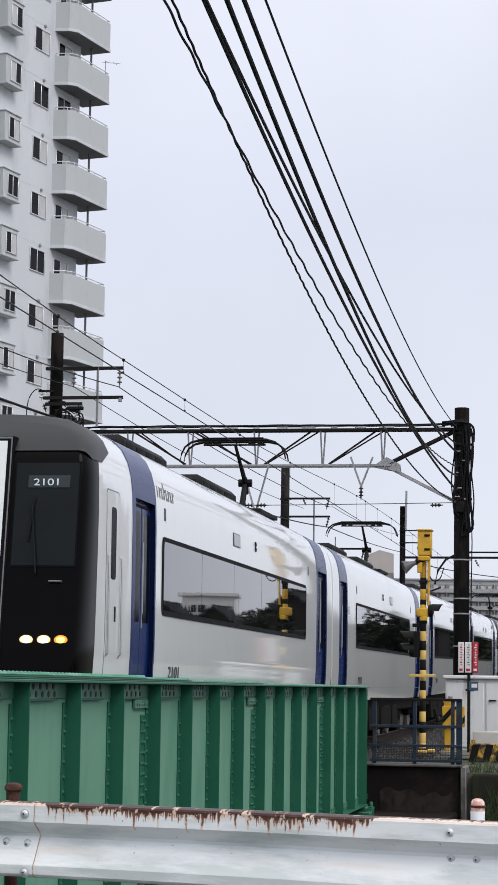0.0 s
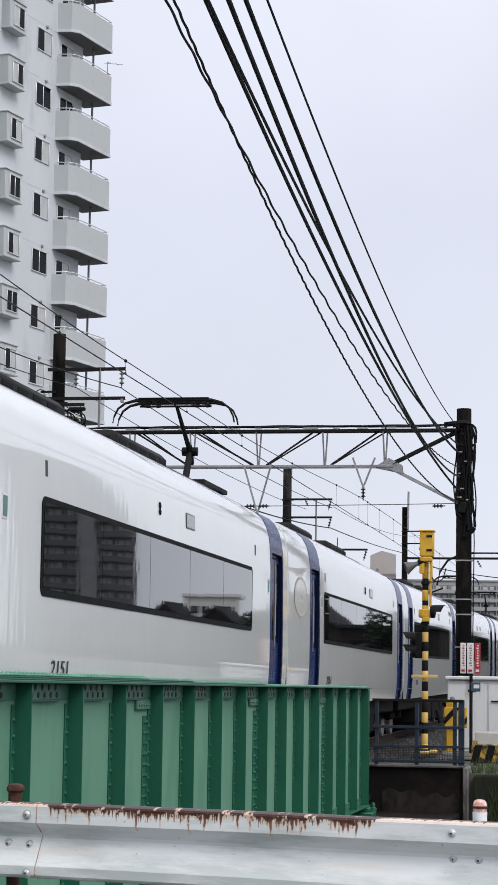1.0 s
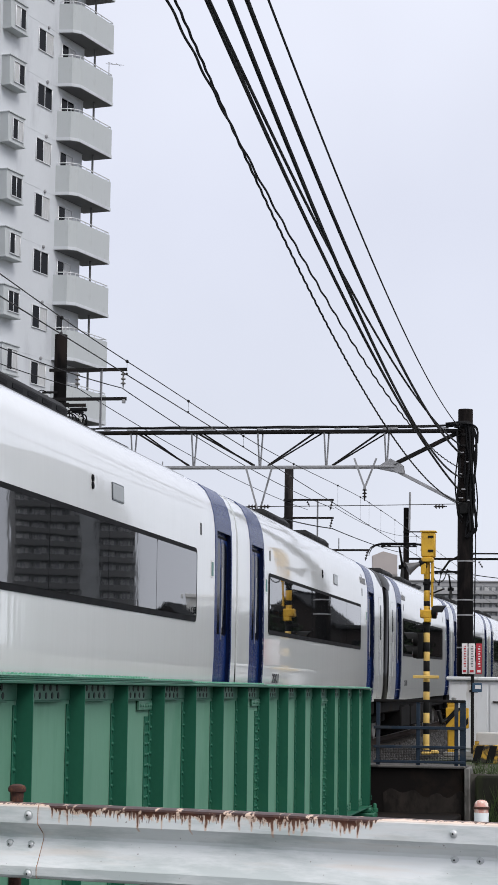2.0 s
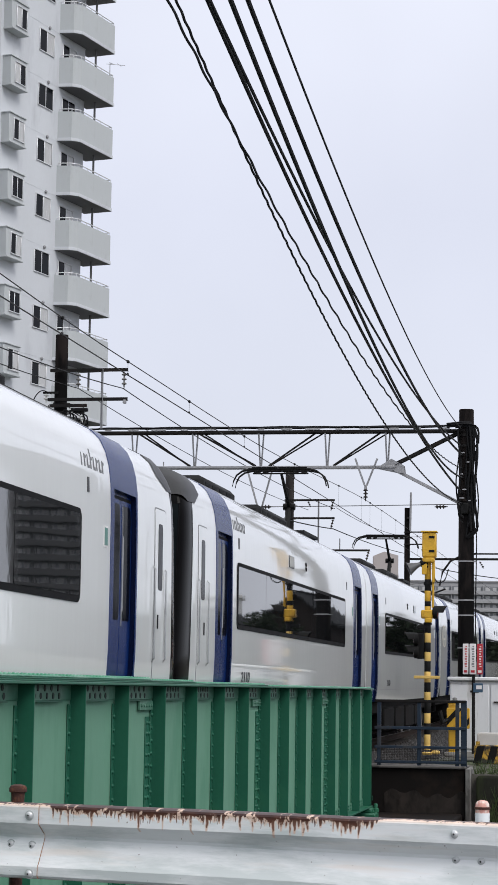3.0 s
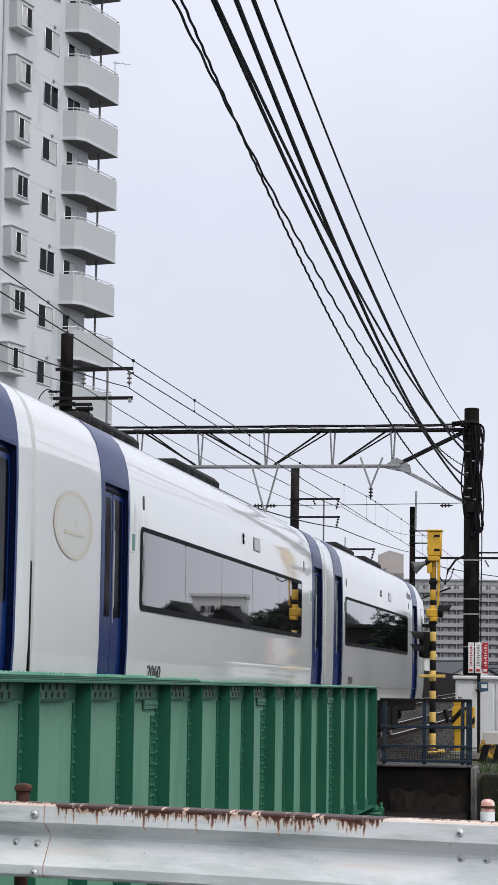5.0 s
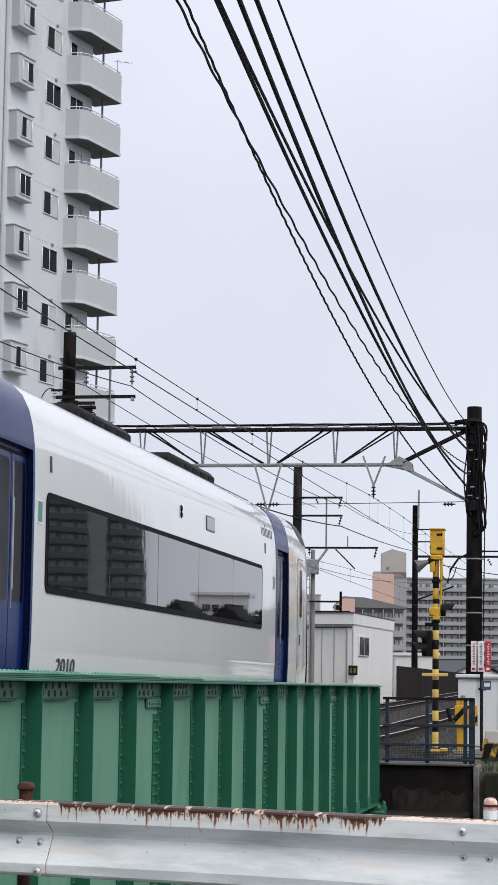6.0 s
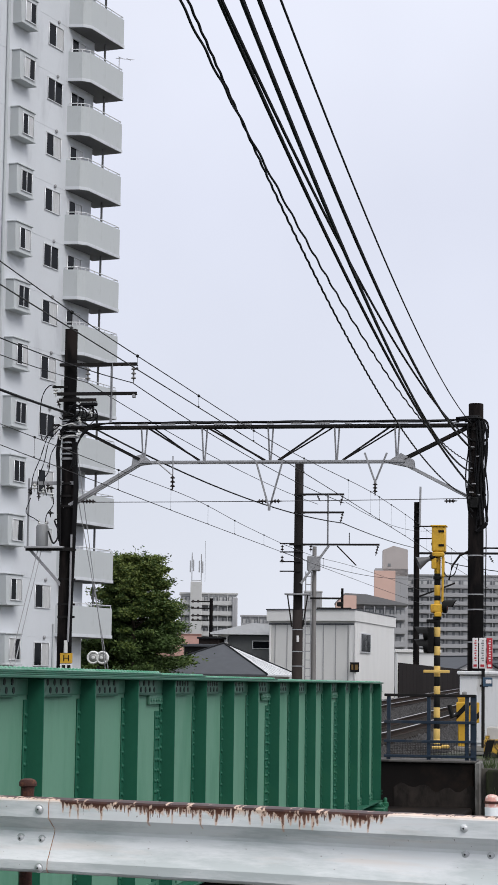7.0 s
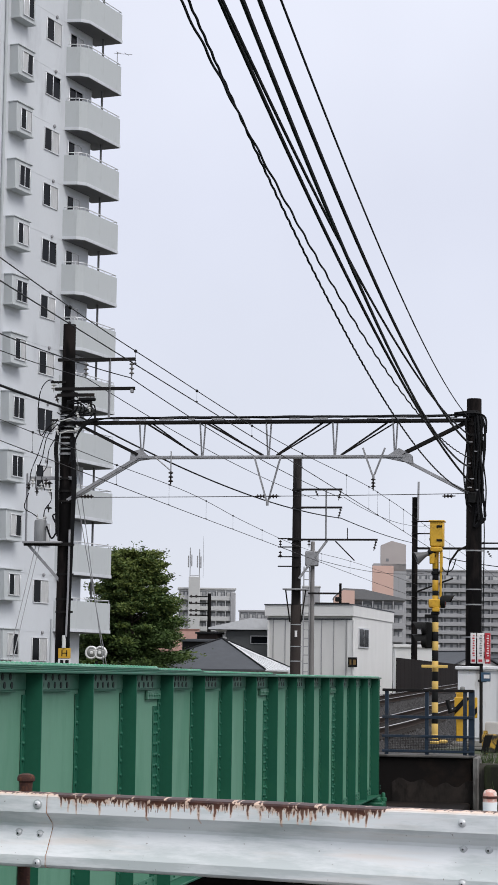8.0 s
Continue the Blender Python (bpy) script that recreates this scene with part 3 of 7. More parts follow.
def girder(bridge, x, side, detailed):
    """A riveted plate girder whose outer face looks to side (+1: +x)."""
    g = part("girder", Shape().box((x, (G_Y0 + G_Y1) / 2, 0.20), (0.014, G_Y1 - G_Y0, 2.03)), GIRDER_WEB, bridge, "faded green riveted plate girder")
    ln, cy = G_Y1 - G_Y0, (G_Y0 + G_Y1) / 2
    # flange and lower plates coloured dark for edge shadow, top plate left lighter
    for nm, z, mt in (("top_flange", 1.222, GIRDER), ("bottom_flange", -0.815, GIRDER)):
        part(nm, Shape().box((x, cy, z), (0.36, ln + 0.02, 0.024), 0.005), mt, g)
    for k, y1 in enumerate((26.3, 21.7, 19.6)):
        part("cover_plate", Shape().box((x, (y1 - 2.0) / 2, 1.2415 + 0.0145 * k), (0.345, y1 + 2.0, 0.014), 0.004), GIRDER if k < 2 else GIRDER_TOP, g)
    o = x + side * 0.007
    for nm, z0, z1 in (("flange_angle", 1.085, 1.208), ("flange_angle", -0.80, -0.68)):
        part(nm, Shape().box((o + side * 0.007, cy, (z0 + z1) / 2), (0.014, ln, z1 - z0), 0.003), GIRDER_MID, g)
    if not detailed:
        return
    riv = Shape()
    dome = [(0.017, 0), (0.0155, 0.007), (0.010, 0.012), (0.003, 0.014)]
    dome_m = pose(0, 0, 0, 0, 90 * side, 0)
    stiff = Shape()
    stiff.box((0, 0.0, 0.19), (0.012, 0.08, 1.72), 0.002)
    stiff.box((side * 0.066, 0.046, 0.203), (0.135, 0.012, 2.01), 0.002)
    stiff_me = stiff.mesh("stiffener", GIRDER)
    rs = Shape()
    for k in range(14):
        rs.lathe(dome, 8, pose(side * 0.006, -0.006, -0.65 + 0.122 * k) @ dome_m @ Matrix.Scale(1.15, 4))
    rs_me = rs.mesh("rivets", GIRDER)
    # a doubled splice strip with two rows
    sp = Shape().box((0, -0.12, 0.12), (0.012, 0.16, 1.60), 0.002)
    for k in range(16):
        for q in (-0.17, -0.07):
            sp.lathe(dome, 8, pose(side * 0.006, q, -0.64 + 0.10 * k) @ dome_m @ Matrix.Scale(1.2, 4))
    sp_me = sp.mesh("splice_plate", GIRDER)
    i = -4
    y = STIFF0 - 4 * STIFF_STEP
    while y < G_Y1 - 0.1:
        st_ob = part("stiffener", stiff_me, None, g)
        st_ob.location = (o + side * 0.008, y - 0.046, 0)
        r = part("rivets", rs_me, None, st_ob, kind="stuff")
        for k in range(5):
            for z in (-0.76, -0.71):
                riv.lathe(dome, 8, pose(o + side * 0.015, y + 0.14 + 0.31 * k + (0.13 if z > 1.08 else 0), z) @ dome_m)
        gus = part("gusset", Shape().box((o + side * 0.020, y + 0.66, 1.146), (0.012, 1.10, 0.126), 0.003), GIRDER_MID, g, "riveted flange gusset")
        # dark green strip drawn in as the gusset's shadow line
        part("gusset_shadow_strip", Shape().box((o + side * 0.026, y + 0.66, 1.076), (0.024, 1.10, 0.014), 0.002), GIRDER, gus)
        hs = Shape()
        dense = i in (3, 4)
        # flat dark discs stand in for the shade inside bolt holes
        for row, z, first, gap, count in ((0, 1.181, 0.40, 0.125 if dense else 0.20, 6 if dense else 4), (1, 1.120, 0.30, 0.185, 5)):
            for k in range(count):
                hs.lathe([(0.026, 0), (0.026, 0.004)], 10, pose(o + side * 0.026, y + first + gap * k + 0.1, z) @ dome_m @ Matrix.Diagonal((1.0, 1.15, 1, 1)))
        part("bolt_pattern", hs, mat_dark_hole, gus, "dark discs for the shaded bolt holes", kind="stuff")
        if i in (3, 7, 11):
            spo = part("splice_plate", sp_me, None, g, "double-riveted splice plate")
            spo.location = (o + side * 0.006, y - 0.09, 0)
            cap_s = Shape().box((o + side * 0.020, y - 0.36, 1.025), (0.024, 0.56, 0.085), 0.003)
            for k in range(5):
                cap_s.lathe(dome, 8, pose(o + side * 0.032, y - 0.58 + 0.11 * k, 1.025) @ dome_m)
            part("splice_cap", cap_s, GIRDER_MID, g)
        y += STIFF_STEP
        i += 1
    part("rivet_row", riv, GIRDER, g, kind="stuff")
    end = Shape().box((x + side * 0.07, G_Y1 - 0.01, 0.19), (0.16, 0.016, 1.98), 0.002)
    for k in range(16):
        end.lathe(dome, 8, pose(x + side * 0.11, G_Y1 - 0.018, -0.70 + 0.115 * k) @ pose(0, 0, 0, 90, 0, 0) @ Matrix.Scale(1.6, 4))
    part("end_plate", end, GIRDER, g)
    part("top_rivets", top_rivets(x), GIRDER_TOP, g, kind="stuff")


def top_rivets(x):
    s = Shape()
    y = 2.0
    while y < 37.7:
        z = 1.2775 if y < 19.6 else 1.263 if y < 21.7 else 1.2485 if y < 26.3 else 1.234
        for q in (-0.12, 0.13):
            s.lathe([(0.019, 0), (0.017, 0.008), (0.010, 0.014), (0.003, 0.016)], 6, pose(x + q, y, z))
        y += 0.11
    return s


mat_dark_hole = mat("dark_bolt_shadow_gap", (0.008, 0.02, 0.014), 0.7)


def build_bridge(tx, detailed):
    br = thing("girder_bridge", "faded green riveted half-through plate-girder railway bridge", "bridge", group="railway bridges")
    girder(br, tx + 2.10, 1, detailed)
    girder(br, tx - 2.10, -1, False)
    y = 1.0
    while y < 37.4:
        part("cross_beam", Shape().box((tx, y, -0.62), (4.16, 0.20, 0.5), 0.01), GIRDER, br)
        y += STIFF_STEP * 2
    for q in (-0.55, 0.55):
        part("stringer", Shape().box((tx + q, 18.3, -0.36), (0.2, 40.2, 0.36), 0.01), GIRDER, br)
    lat = Shape()
    y = 4.0
    for k in range(5):
        lat.bar((tx - 1.9, y, -0.74), (tx + 1.9, y + 6.4, -0.74), 0.12, 0.05)
        lat.bar((tx + 1.9, y, -0.80), (tx - 1.9, y + 6.4, -0.80), 0.12, 0.05)
        y += 6.5
    part("lateral_bracing", lat, GIRDER, br)
    for q in (-2.10, 2.10):
        b = Shape().box((tx + q, 37.5, -0.96), (0.56, 0.56, 0.10), 0.02).box((tx + q, 37.5, -0.87), (0.42, 0.4, 0.085), 0.02)
        b.lathe([(0.06, -0.91), (0.06, -0.85), (0.035, -0.84), (0.035, -0.78), (0.02, -0.76)], 10, pose(tx + q + 0.235, 37.70, 0))
        b.prism([(tx + q + 0.16, -0.91), (tx + q + 0.27, -0.91), (tx + q + 0.16, -0.80)], 37.36, 37.40, "y")
        part("bearing", b, GIRDER, br)
    return br


def build_tracks():
    for tx in TRACK_X:
        tr = thing("railway_track", "worn narrow-gauge railway track on sleepers", "railway track", group="railway tracks")
        for q in (-0.5675, 0.5675):
            prof = [(-0.032, 0), (0.032, 0), (0.034, -0.02), (0.03, -0.036), (0.009, -0.046), (0.009, -0.12), (0.06, -0.132), (0.063, -0.146), (-0.063, -0.146), (-0.06, -0.132), (-0.009, -0.12), (-0.009, -0.046), (-0.03, -0.036), (-0.034, -0.02)]
            ys = [-220, 20, 45] + list(range(48, 68, 3)) + [90, 120, 150, 190, 420]

            def bar_along(outline):
                b, n = Shape(), len(outline)
                b.v = [(tx + q + u, y, w + track_z(y)) for y in ys for u, w in outline]
                b.f = [(i * n + k, i * n + (k + 1) % n, (i + 1) * n + (k + 1) % n, (i + 1) * n + k) for i in range(len(ys) - 1) for k in range(n)]
                b.f += [tuple(range(n)), tuple(range(len(b.v) - n, len(b.v)))]
                return b
            rl = part("rail", bar_along(prof), RAIL_RUST, tr)
            part("running_surface", bar_along([(-0.031, -0.006), (-0.031, 0.005), (-0.027, 0.008), (0.027, 0.008), (0.031, 0.005), (0.031, -0.006)]), RAIL, rl)
        me = Shape().box((0, 0, 0), (2.0, 0.22, 0.16), 0.02).mesh("sleeper", SLEEPER)
        for k in range(140):
            s = part("sleeper", me, None, tr)
            s.location = (tx, 1.0 + 0.62 * k, -0.226 + track_z(1.0 + 0.62 * k))
    bed = Shape()
    rng = random.Random(5)
    xs = [-13.2 + 0.5 * i for i in range(20)]
    ys = [40.4 + 0.6 * i for i in range(60)] + [78 + 8 * i for i in range(45)]
    for y in ys:
        for x in xs:
            edge = max(0, abs(x + 8.48) - 3.6)
            bed.v.append((x, y, track_z(y) - 0.235 - 0.12 * edge + rng.uniform(-0.03, 0.02) if abs(x + 8.48) < 4.6 else -0.45))
    n = len(xs)
    bed.f = [(i * n + j, i * n + j + 1, (i + 1) * n + j + 1, (i + 1) * n + j) for i in range(len(ys) - 1) for j in range(n - 1)]
    solid("ballast_bed", bed, BALLAST, "grey-brown stone ballast under the tracks", "ballast", kind="structure")
    bed2 = Shape().box((-8.48, -105, -0.24), (9.6, 230, 0.16), 0.05)
    solid("ballast_bed", bed2, BALLAST, "grey-brown stone ballast under the tracks", "ballast", kind="structure")
    st = Shape()
    for k in range(26000):
        y = 40.5 + 22 * rng.random() ** 1.6 if k < 11000 else rng.uniform(56, 112)
        x = rng.uniform(-12.5, -3.6)
        r = rng.uniform(0.022, 0.065) if k < 11000 else rng.uniform(0.035, 0.085)
        z = track_z(y) - 0.22 - 0.12 * max(0, abs(x + 8.48) - 3.6)
        a = [(x + r * math.cos(w) * rng.uniform(0.6, 1.2), y + r * math.sin(w) * rng.uniform(0.6, 1.2), z + rng.uniform(-0.01, 0.01)) for w in (0, 1.3, 2.5, 3.8, 5.1)]
        st.add(a + [(x + rng.uniform(-0.01, 0.01), y, z + r * 1.1)], [(i, (i + 1) % 5, 5) for i in range(5)])
    solid("ballast_stones", st, STONE, "loose grey-brown ballast stones", "stones", kind="stuff", smooth=False)


# ---- apartment tower beside the line ----
def build_tower():
    a = radians(13)
    m = Matrix.Translation((-26.57, 109.0, 0)) @ Matrix(((math.cos(a), math.sin(a), 0, 0), (-math.sin(a), math.cos(a), 0, 0), (0, 0, 1, 0), (0, 0, 0, 1)))
    # local x: out of the facade (balcony front at 0), local y: along the facade, away
    tw = thing("apartment_tower", "tall pale apartment tower with solid white balconies and bay windows", "apartment building", m)
    base, step, floors = 3.44, 2.865, 16
    top = base + step * floors + 1.0
    wall = Shape()
    wall.box((-9.0, -1.4 - 19.0, (top - 0.4) / 2), (16.0, 38.0, top + 0.4), 0.05)
    part("wall", wall, TOWER_WALL, tw)
    for k in range(floors):
        z = base + step * k - 0.12
        part("floor_joint", Shape().box((-0.998, -20.4, z), (0.012, 38.0, 0.02)), TOWER_WALL, tw)
    part("roof", Shape().box((-9.0, -20.4, top + 0.25), (16.4, 38.4, 0.5), 0.05), TOWER_WALL, tw)
    # balcony
    out = [(-1.0, 0.0), (0.0, 0.0), (0.0, -4.05), (-0.98, -4.35), (-1.0, -4.35)]

    def ring(z0, z1, th):
        s = Shape()
        q = [(-1.0, 0.0), (0.0, 0.0), (0.0, -3.72), (-0.30, -4.14), (-1.0, -4.35)]
        i_ = [(-1.0, -th), (-th, -th), (-th, -3.68), (-0.37, -4.02), (-1.0, -4.35 + th)]
        n = 5
        s.v = [(x, y, z) for z in (z0, z1) for x, y in q] + [(x, y, z) for z in (z0, z1) for x, y in i_]
        for k in range(n - 1):
            s.f += [(k, k + 1, n + 1 + k, n + k), (2 * n + k, 3 * n + k, 3 * n + 1 + k, 2 * n + 1 + k), (n + k, n + 1 + k, 3 * n + 1 + k, 3 * n + k), (k, 2 * n + k, 2 * n + 1 + k, k + 1)]
        s.f += [(0, n, 3 * n, 2 * n), (n - 1, 3 * n - 1, 4 * n - 1, 2 * n - 1)]
        return s
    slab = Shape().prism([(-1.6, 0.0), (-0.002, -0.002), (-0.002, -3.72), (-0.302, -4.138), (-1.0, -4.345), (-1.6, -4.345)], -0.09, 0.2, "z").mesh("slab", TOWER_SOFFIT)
    para = ring(-0.05, 1.48, 0.12).mesh("parapet", TOWER_BALCONY, sharp=14)
    rail = Shape().tube([(-0.95, -4.30, 1.62), (-0.33, -4.08, 1.62), (-0.05, -3.70, 1.62), (-0.05, -0.05, 1.62), (-0.9, -0.05, 1.62)], 0.025, 6)
    for x, y in ((-0.9, -4.28), (-0.33, -4.08), (-0.05, -3.70), (-0.05, -2.7), (-0.05, -1.4), (-0.05, -0.06)):
        rail.tube([(x, y, 1.46), (x, y, 1.62)], 0.018, 6)
    rail = rail.mesh("handrail", WINDOW_FRAME)
    drain = Shape().tube([(-0.55, -1.1, -2.7), (-0.55, -1.1, 0.0)], 0.06, 8).mesh("drain_pipe", mat("grey_drain_pipe", (0.12, 0.12, 0.125), 0.6, vary=0.1))
    lip_in = Shape().prism([(-1.0, 0.03), (0.03, 0.03), (0.03, -3.73), (-0.29, -4.17), (-1.0, -4.38)], -0.07, 0.09, "z").mesh("slab_lip", TOWER_WALL, sharp=14)

    def window(parent, x, y0, y1, z0, z1, curtain, name="window"):
        w = part(name, Shape().box((x + 0.01, (y0 + y1) / 2, z0 - 0.03), (0.10, y1 - y0 + 0.1, 0.05), 0.01)
                 .box((x + 0.01, (y0 + y1) / 2, z1 + 0.03), (0.09, y1 - y0 + 0.1, 0.05), 0.01)
                 .box((x + 0.01, y0 - 0.03, (z0 + z1) / 2), (0.09, 0.05, z1 - z0), 0.01)
                 .box((x + 0.01, y1 + 0.03, (z0 + z1) / 2), (0.09, 0.05, z1 - z0), 0.01)
                 .box((x + 0.005, (y0 + y1) / 2, (z0 + z1) / 2), (0.07, 0.05, z1 - z0), 0.01), WINDOW_FRAME, parent)
        ym = (y0 + y1) / 2
        part("pane", Shape().box((x + 0.004, (y0 + ym) / 2, (z0 + z1) / 2), (0.02, ym - y0 - 0.04, z1 - z0)), PANE if curtain != 0 else CURTAIN, w)
        part("pane", Shape().box((x + 0.012, (y1 + ym) / 2, (z0 + z1) / 2), (0.02, y1 - ym - 0.04, z1 - z0)), CURTAIN if curtain == 1 else PANE, w)
        return w
    rng = random.Random(21)
    for k in range(-1, floors):
        z = base + step * k
        if k >= 0:
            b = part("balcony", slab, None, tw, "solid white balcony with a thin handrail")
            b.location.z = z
            part("parapet", para, None, b)
            part("handrail", rail, None, b)
            part("slab_lip", lip_in, None, b, "paler slab edge")
            if k:
                part("drain_pipe", drain, None, b)
        if z + 1.4 > 0.2:
            window(tw, -1.0, -6.5, -5.0, z + 1.34, z + 2.42, rng.choice((1, 1, 1, 2, 2)))
            part("vent_cap", Shape().lathe([(0.09, 0), (0.10, 0.06), (0.05, 0.1)], 10, pose(-1.0, -5.5, z + 2.72, 0, 90, 0)), PALE_STEEL, tw)
        if z + 0.3 > 0:
            window(tw, -1.0, -3.95, -2.55, max(0.1, z + 0.25), z + 2.30, rng.choice((1, 2, 1)), "balcony_door")
        zb = z + 1.30
        if zb > 0:
            for y0 in (-10.2, -18.5, -26.0):
                bay = part("bay_window", Shape().box((-0.78, y0 + 0.8, zb + 0.74), (0.5, 1.62, 1.48), 0.02).box((-0.76, y0 + 0.8, zb + 1.50), (0.58, 1.70, 0.06), 0.01)
                           .box((-0.74, y0 + 0.8, zb + 0.03), (0.56, 1.66, 0.08), 0.01), TOWER_BALCONY, tw, "projecting boxed bay window")
                window(bay, -0.53, y0 + 0.42, y0 + 1.42, zb + 0.28, zb + 1.25, rng.choice((2, 1, 1, 0)))
    part("down_pipe", Shape().tube([(-0.92, -10.75, -0.2), (-0.92, -10.75, top)], 0.075, 10), TOWER_BALCONY, tw)
    part("down_pipe", Shape().tube([(-0.94, -4.6, -0.2), (-0.94, -4.6, 4.0)], 0.05, 8), TOWER_BALCONY, tw)
    an = part("aerial", Shape().tube([(-0.1, -0.3, base + step * 10 + 1.5), (-0.1, -0.3, base + step * 10 + 2.25)], 0.02, 6)
              .tube([(-0.3, -0.3, base + step * 10 + 2.2), (0.5, 0.3, base + step * 10 + 2.2)], 0.014, 5)
              .tube([(-0.05, -0.5, base + step * 10 + 2.2), (-0.05, 0.0, base + step * 10 + 2.25)], 0.012, 5)
              .tube([(0.25, -0.15, base + step * 10 + 2.2), (0.25, 0.35, base + step * 10 + 2.2)], 0.012, 5), PALE_STEEL, tw)


build_ground()
build_abutment()
build_guardrail()
build_bridge(TRACK_X[0], True)
build_bridge(TRACK_X[1], False)
build_tracks()
build_tower()


# ---- overhead line structures ----
POLE_BROWN = mat("weathered_brown_pole", (0.045, 0.037, 0.034), 0.85, vary=0.25, scale=3, stretch=(1, 1, 0.3), spec=0.15)
def insulator(parent, top, n=3, r=0.055, gap=0.085, material=None, axis=(0, 0, -1), name="insulator"):
    """A string of porcelain sheds from a point along an axis."""
    ax = Vector(axis).normalized()
    m = Matrix.Translation(top) @ ax.to_track_quat("Z", "Y").to_matrix().to_4x4()
    prof = [(0.012, 0.0), (0.012, 0.03)]
    z = 0.03
    for _ in range(n):
        prof += [(0.02, z), (r, z + gap * 0.35), (r * 0.9, z + gap * 0.5), (0.02, z + gap * 0.6), (0.02, z + gap)]
        z += gap
    prof += [(0.012, z), (0.012, z + 0.05)]
    return part(name, Shape().lathe(prof, 10, m), material or PORCELAIN, parent)


def pole_shape(x, y, z0, z1, r0, r1, n=16):
    return Shape().tube([(x, y, z0 + (z1 - z0) * i / 6) for i in range(7)], [r0 + (r1 - r0) * i / 6 for i in range(7)], n)


def collar(parent, x, y, z, r, h=0.05, material=None):
    return part("collar", Shape().lathe([(r, z - h / 2), (r + 0.012, z - h / 2), (r + 0.012, z + h / 2), (r, z + h / 2)], 16, pose(x, y, 0)).box((x + r + 0.03, y, z), (0.06, 0.05, h), 0.005), material or STEEL, parent)


def build_gantry():
    Y = 50.0
    # near-side pole, wrapped in cables
    rp = thing("catenary_pole", "dark concrete catenary pole wrapped in looping black cables", "utility pole", group="catenary poles")
    part("pole", pole_shape(-3.53, Y, -0.3, 7.72, 0.195, 0.172), POLE_DARK, rp)
    part("cap", Shape().lathe([(0.172, 7.72), (0.176, 7.73), (0.165, 7.76), (0.02, 7.77)], 16, pose(-3.53, Y, 0)), POLE_DARK, rp)
    for z in (7.35, 7.15, 6.9, 5.62, 5.35, 4.2, 3.3, 2.95, 2.2):
        collar(rp, -3.53, Y, z, 0.182, 0.06 if z > 5 else 0.03, PALE_STEEL if z < 5 else DARK_STEEL)
    rng = random.Random(8)
    for k in range(13):
        out = 0.02 + 0.024 * k if k < 11 else -0.14 - 0.05 * (k - 11)
        z0, z1 = 7.42 - rng.uniform(0, 0.12), rng.uniform(5.0, 5.7)
        ys = Y - 0.19 - 0.012 * (k % 4)
        pts = [(-3.53 - 0.25 - 0.1 * (k % 3), ys, z0 + 0.02), (-3.53 + out * 0.5, ys, z0 + 0.05)] + [
            (-3.53 + out + 0.035 * math.sin(i * 1.1 + 2.1 * k), ys + 0.015 * math.sin(i + k), z0 - 0.12 - (z0 - z1) * i / 7) for i in range(8)] + [(-3.53 + out * 0.35, ys, z1 - 0.28)]
        part("cable", Shape().tube(smooth_line(pts, 4), rng.choice((0.018, 0.024, 0.03)), 6), CABLE, rp)
    for x, z, w in ((-3.60, 6.72, 0.10), (-3.47, 6.50, 0.07), (-3.62, 6.22, 0.06), (-3.56, 5.86, 0.10), (-3.62, 5.66, 0.12), (-3.44, 5.60, 0.06)):
        part("cable_clip", Shape().box((x, Y - 0.235, z), (w, 0.02, 0.03), 0.006), PALE_STEEL, rp)
    part("terminal_box", Shape().box((-3.56, Y - 0.22, 5.42), (0.20, 0.10, 0.26), 0.02), BLACK_PAINT, rp)
    part("down_cable", Shape().tube([(-3.30, Y - 0.1, 5.4), (-3.28, Y - 0.12, 4.6), (-3.30, Y - 0.1, 3.4), (-3.33, Y - 0.1, 0)], 0.014, 6), CABLE, rp)
    # far-side pole
    lp = thing("catenary_pole", "dark catenary pole with cross-arms, insulators and a transformer platform", "utility pole", group="catenary poles")
    X = -13.34
    part("pole", pole_shape(X, Y, -0.3, 9.67, 0.185, 0.152), POLE_DARK, lp)
    for z in (7.98, 7.55, 7.36, 7.05, 6.75, 6.5, 5.9, 5.35, 4.31, 3.6, 5.6, 3.0, 2.7):
        collar(lp, X, Y, z, 0.175, 0.05, PALE_STEEL if 6 < z < 7.4 else DARK_STEEL)
    for z, x0, x1 in ((8.77, -13.55, -11.62), (8.06, -13.6, -11.62), (7.91, -13.55, -12.62)):
        part("cross_arm", Shape().angle((x0, Y - 0.22, z), (x1, Y - 0.22, z), 0.075, 0.009), DARK_STEEL, lp)
    part("arm_tie", Shape().angle((-12.26, Y - 0.25, 7.35), (-12.26, Y - 0.25, 8.78), 0.06, 0.008), PALE_STEEL, lp)
    insulator_grey = mat("dull_grey_porcelain", (0.16, 0.155, 0.15), 0.3, vary=0.2)
    for x, z in ((-12.85, 8.72), (-11.72, 8.72)):
        insulator(lp, (x, Y - 0.22, z), 3, 0.065, 0.11, insulator_grey)
    for k in range(7):
        collar(lp, X, Y, 6.62 + 0.135 * k, 0.178, 0.035, PALE_STEEL if k % 2 else STEEL)
    for k in range(4):
        part("tie_loop", Shape().tube(smooth_line([(X - 0.22, Y - 0.12, 7.50 - 0.14 * k), (X - 0.1, Y - 0.24, 7.44 - 0.15 * k), (X + 0.12, Y - 0.25, 7.47 - 0.14 * k), (X + 0.26, Y - 0.10, 7.40 - 0.12 * k)]), 0.016, 6), PORCELAIN_W if k % 2 else CABLE, lp)
    insulator(lp, (-12.72, Y - 0.22, 7.88), 2)
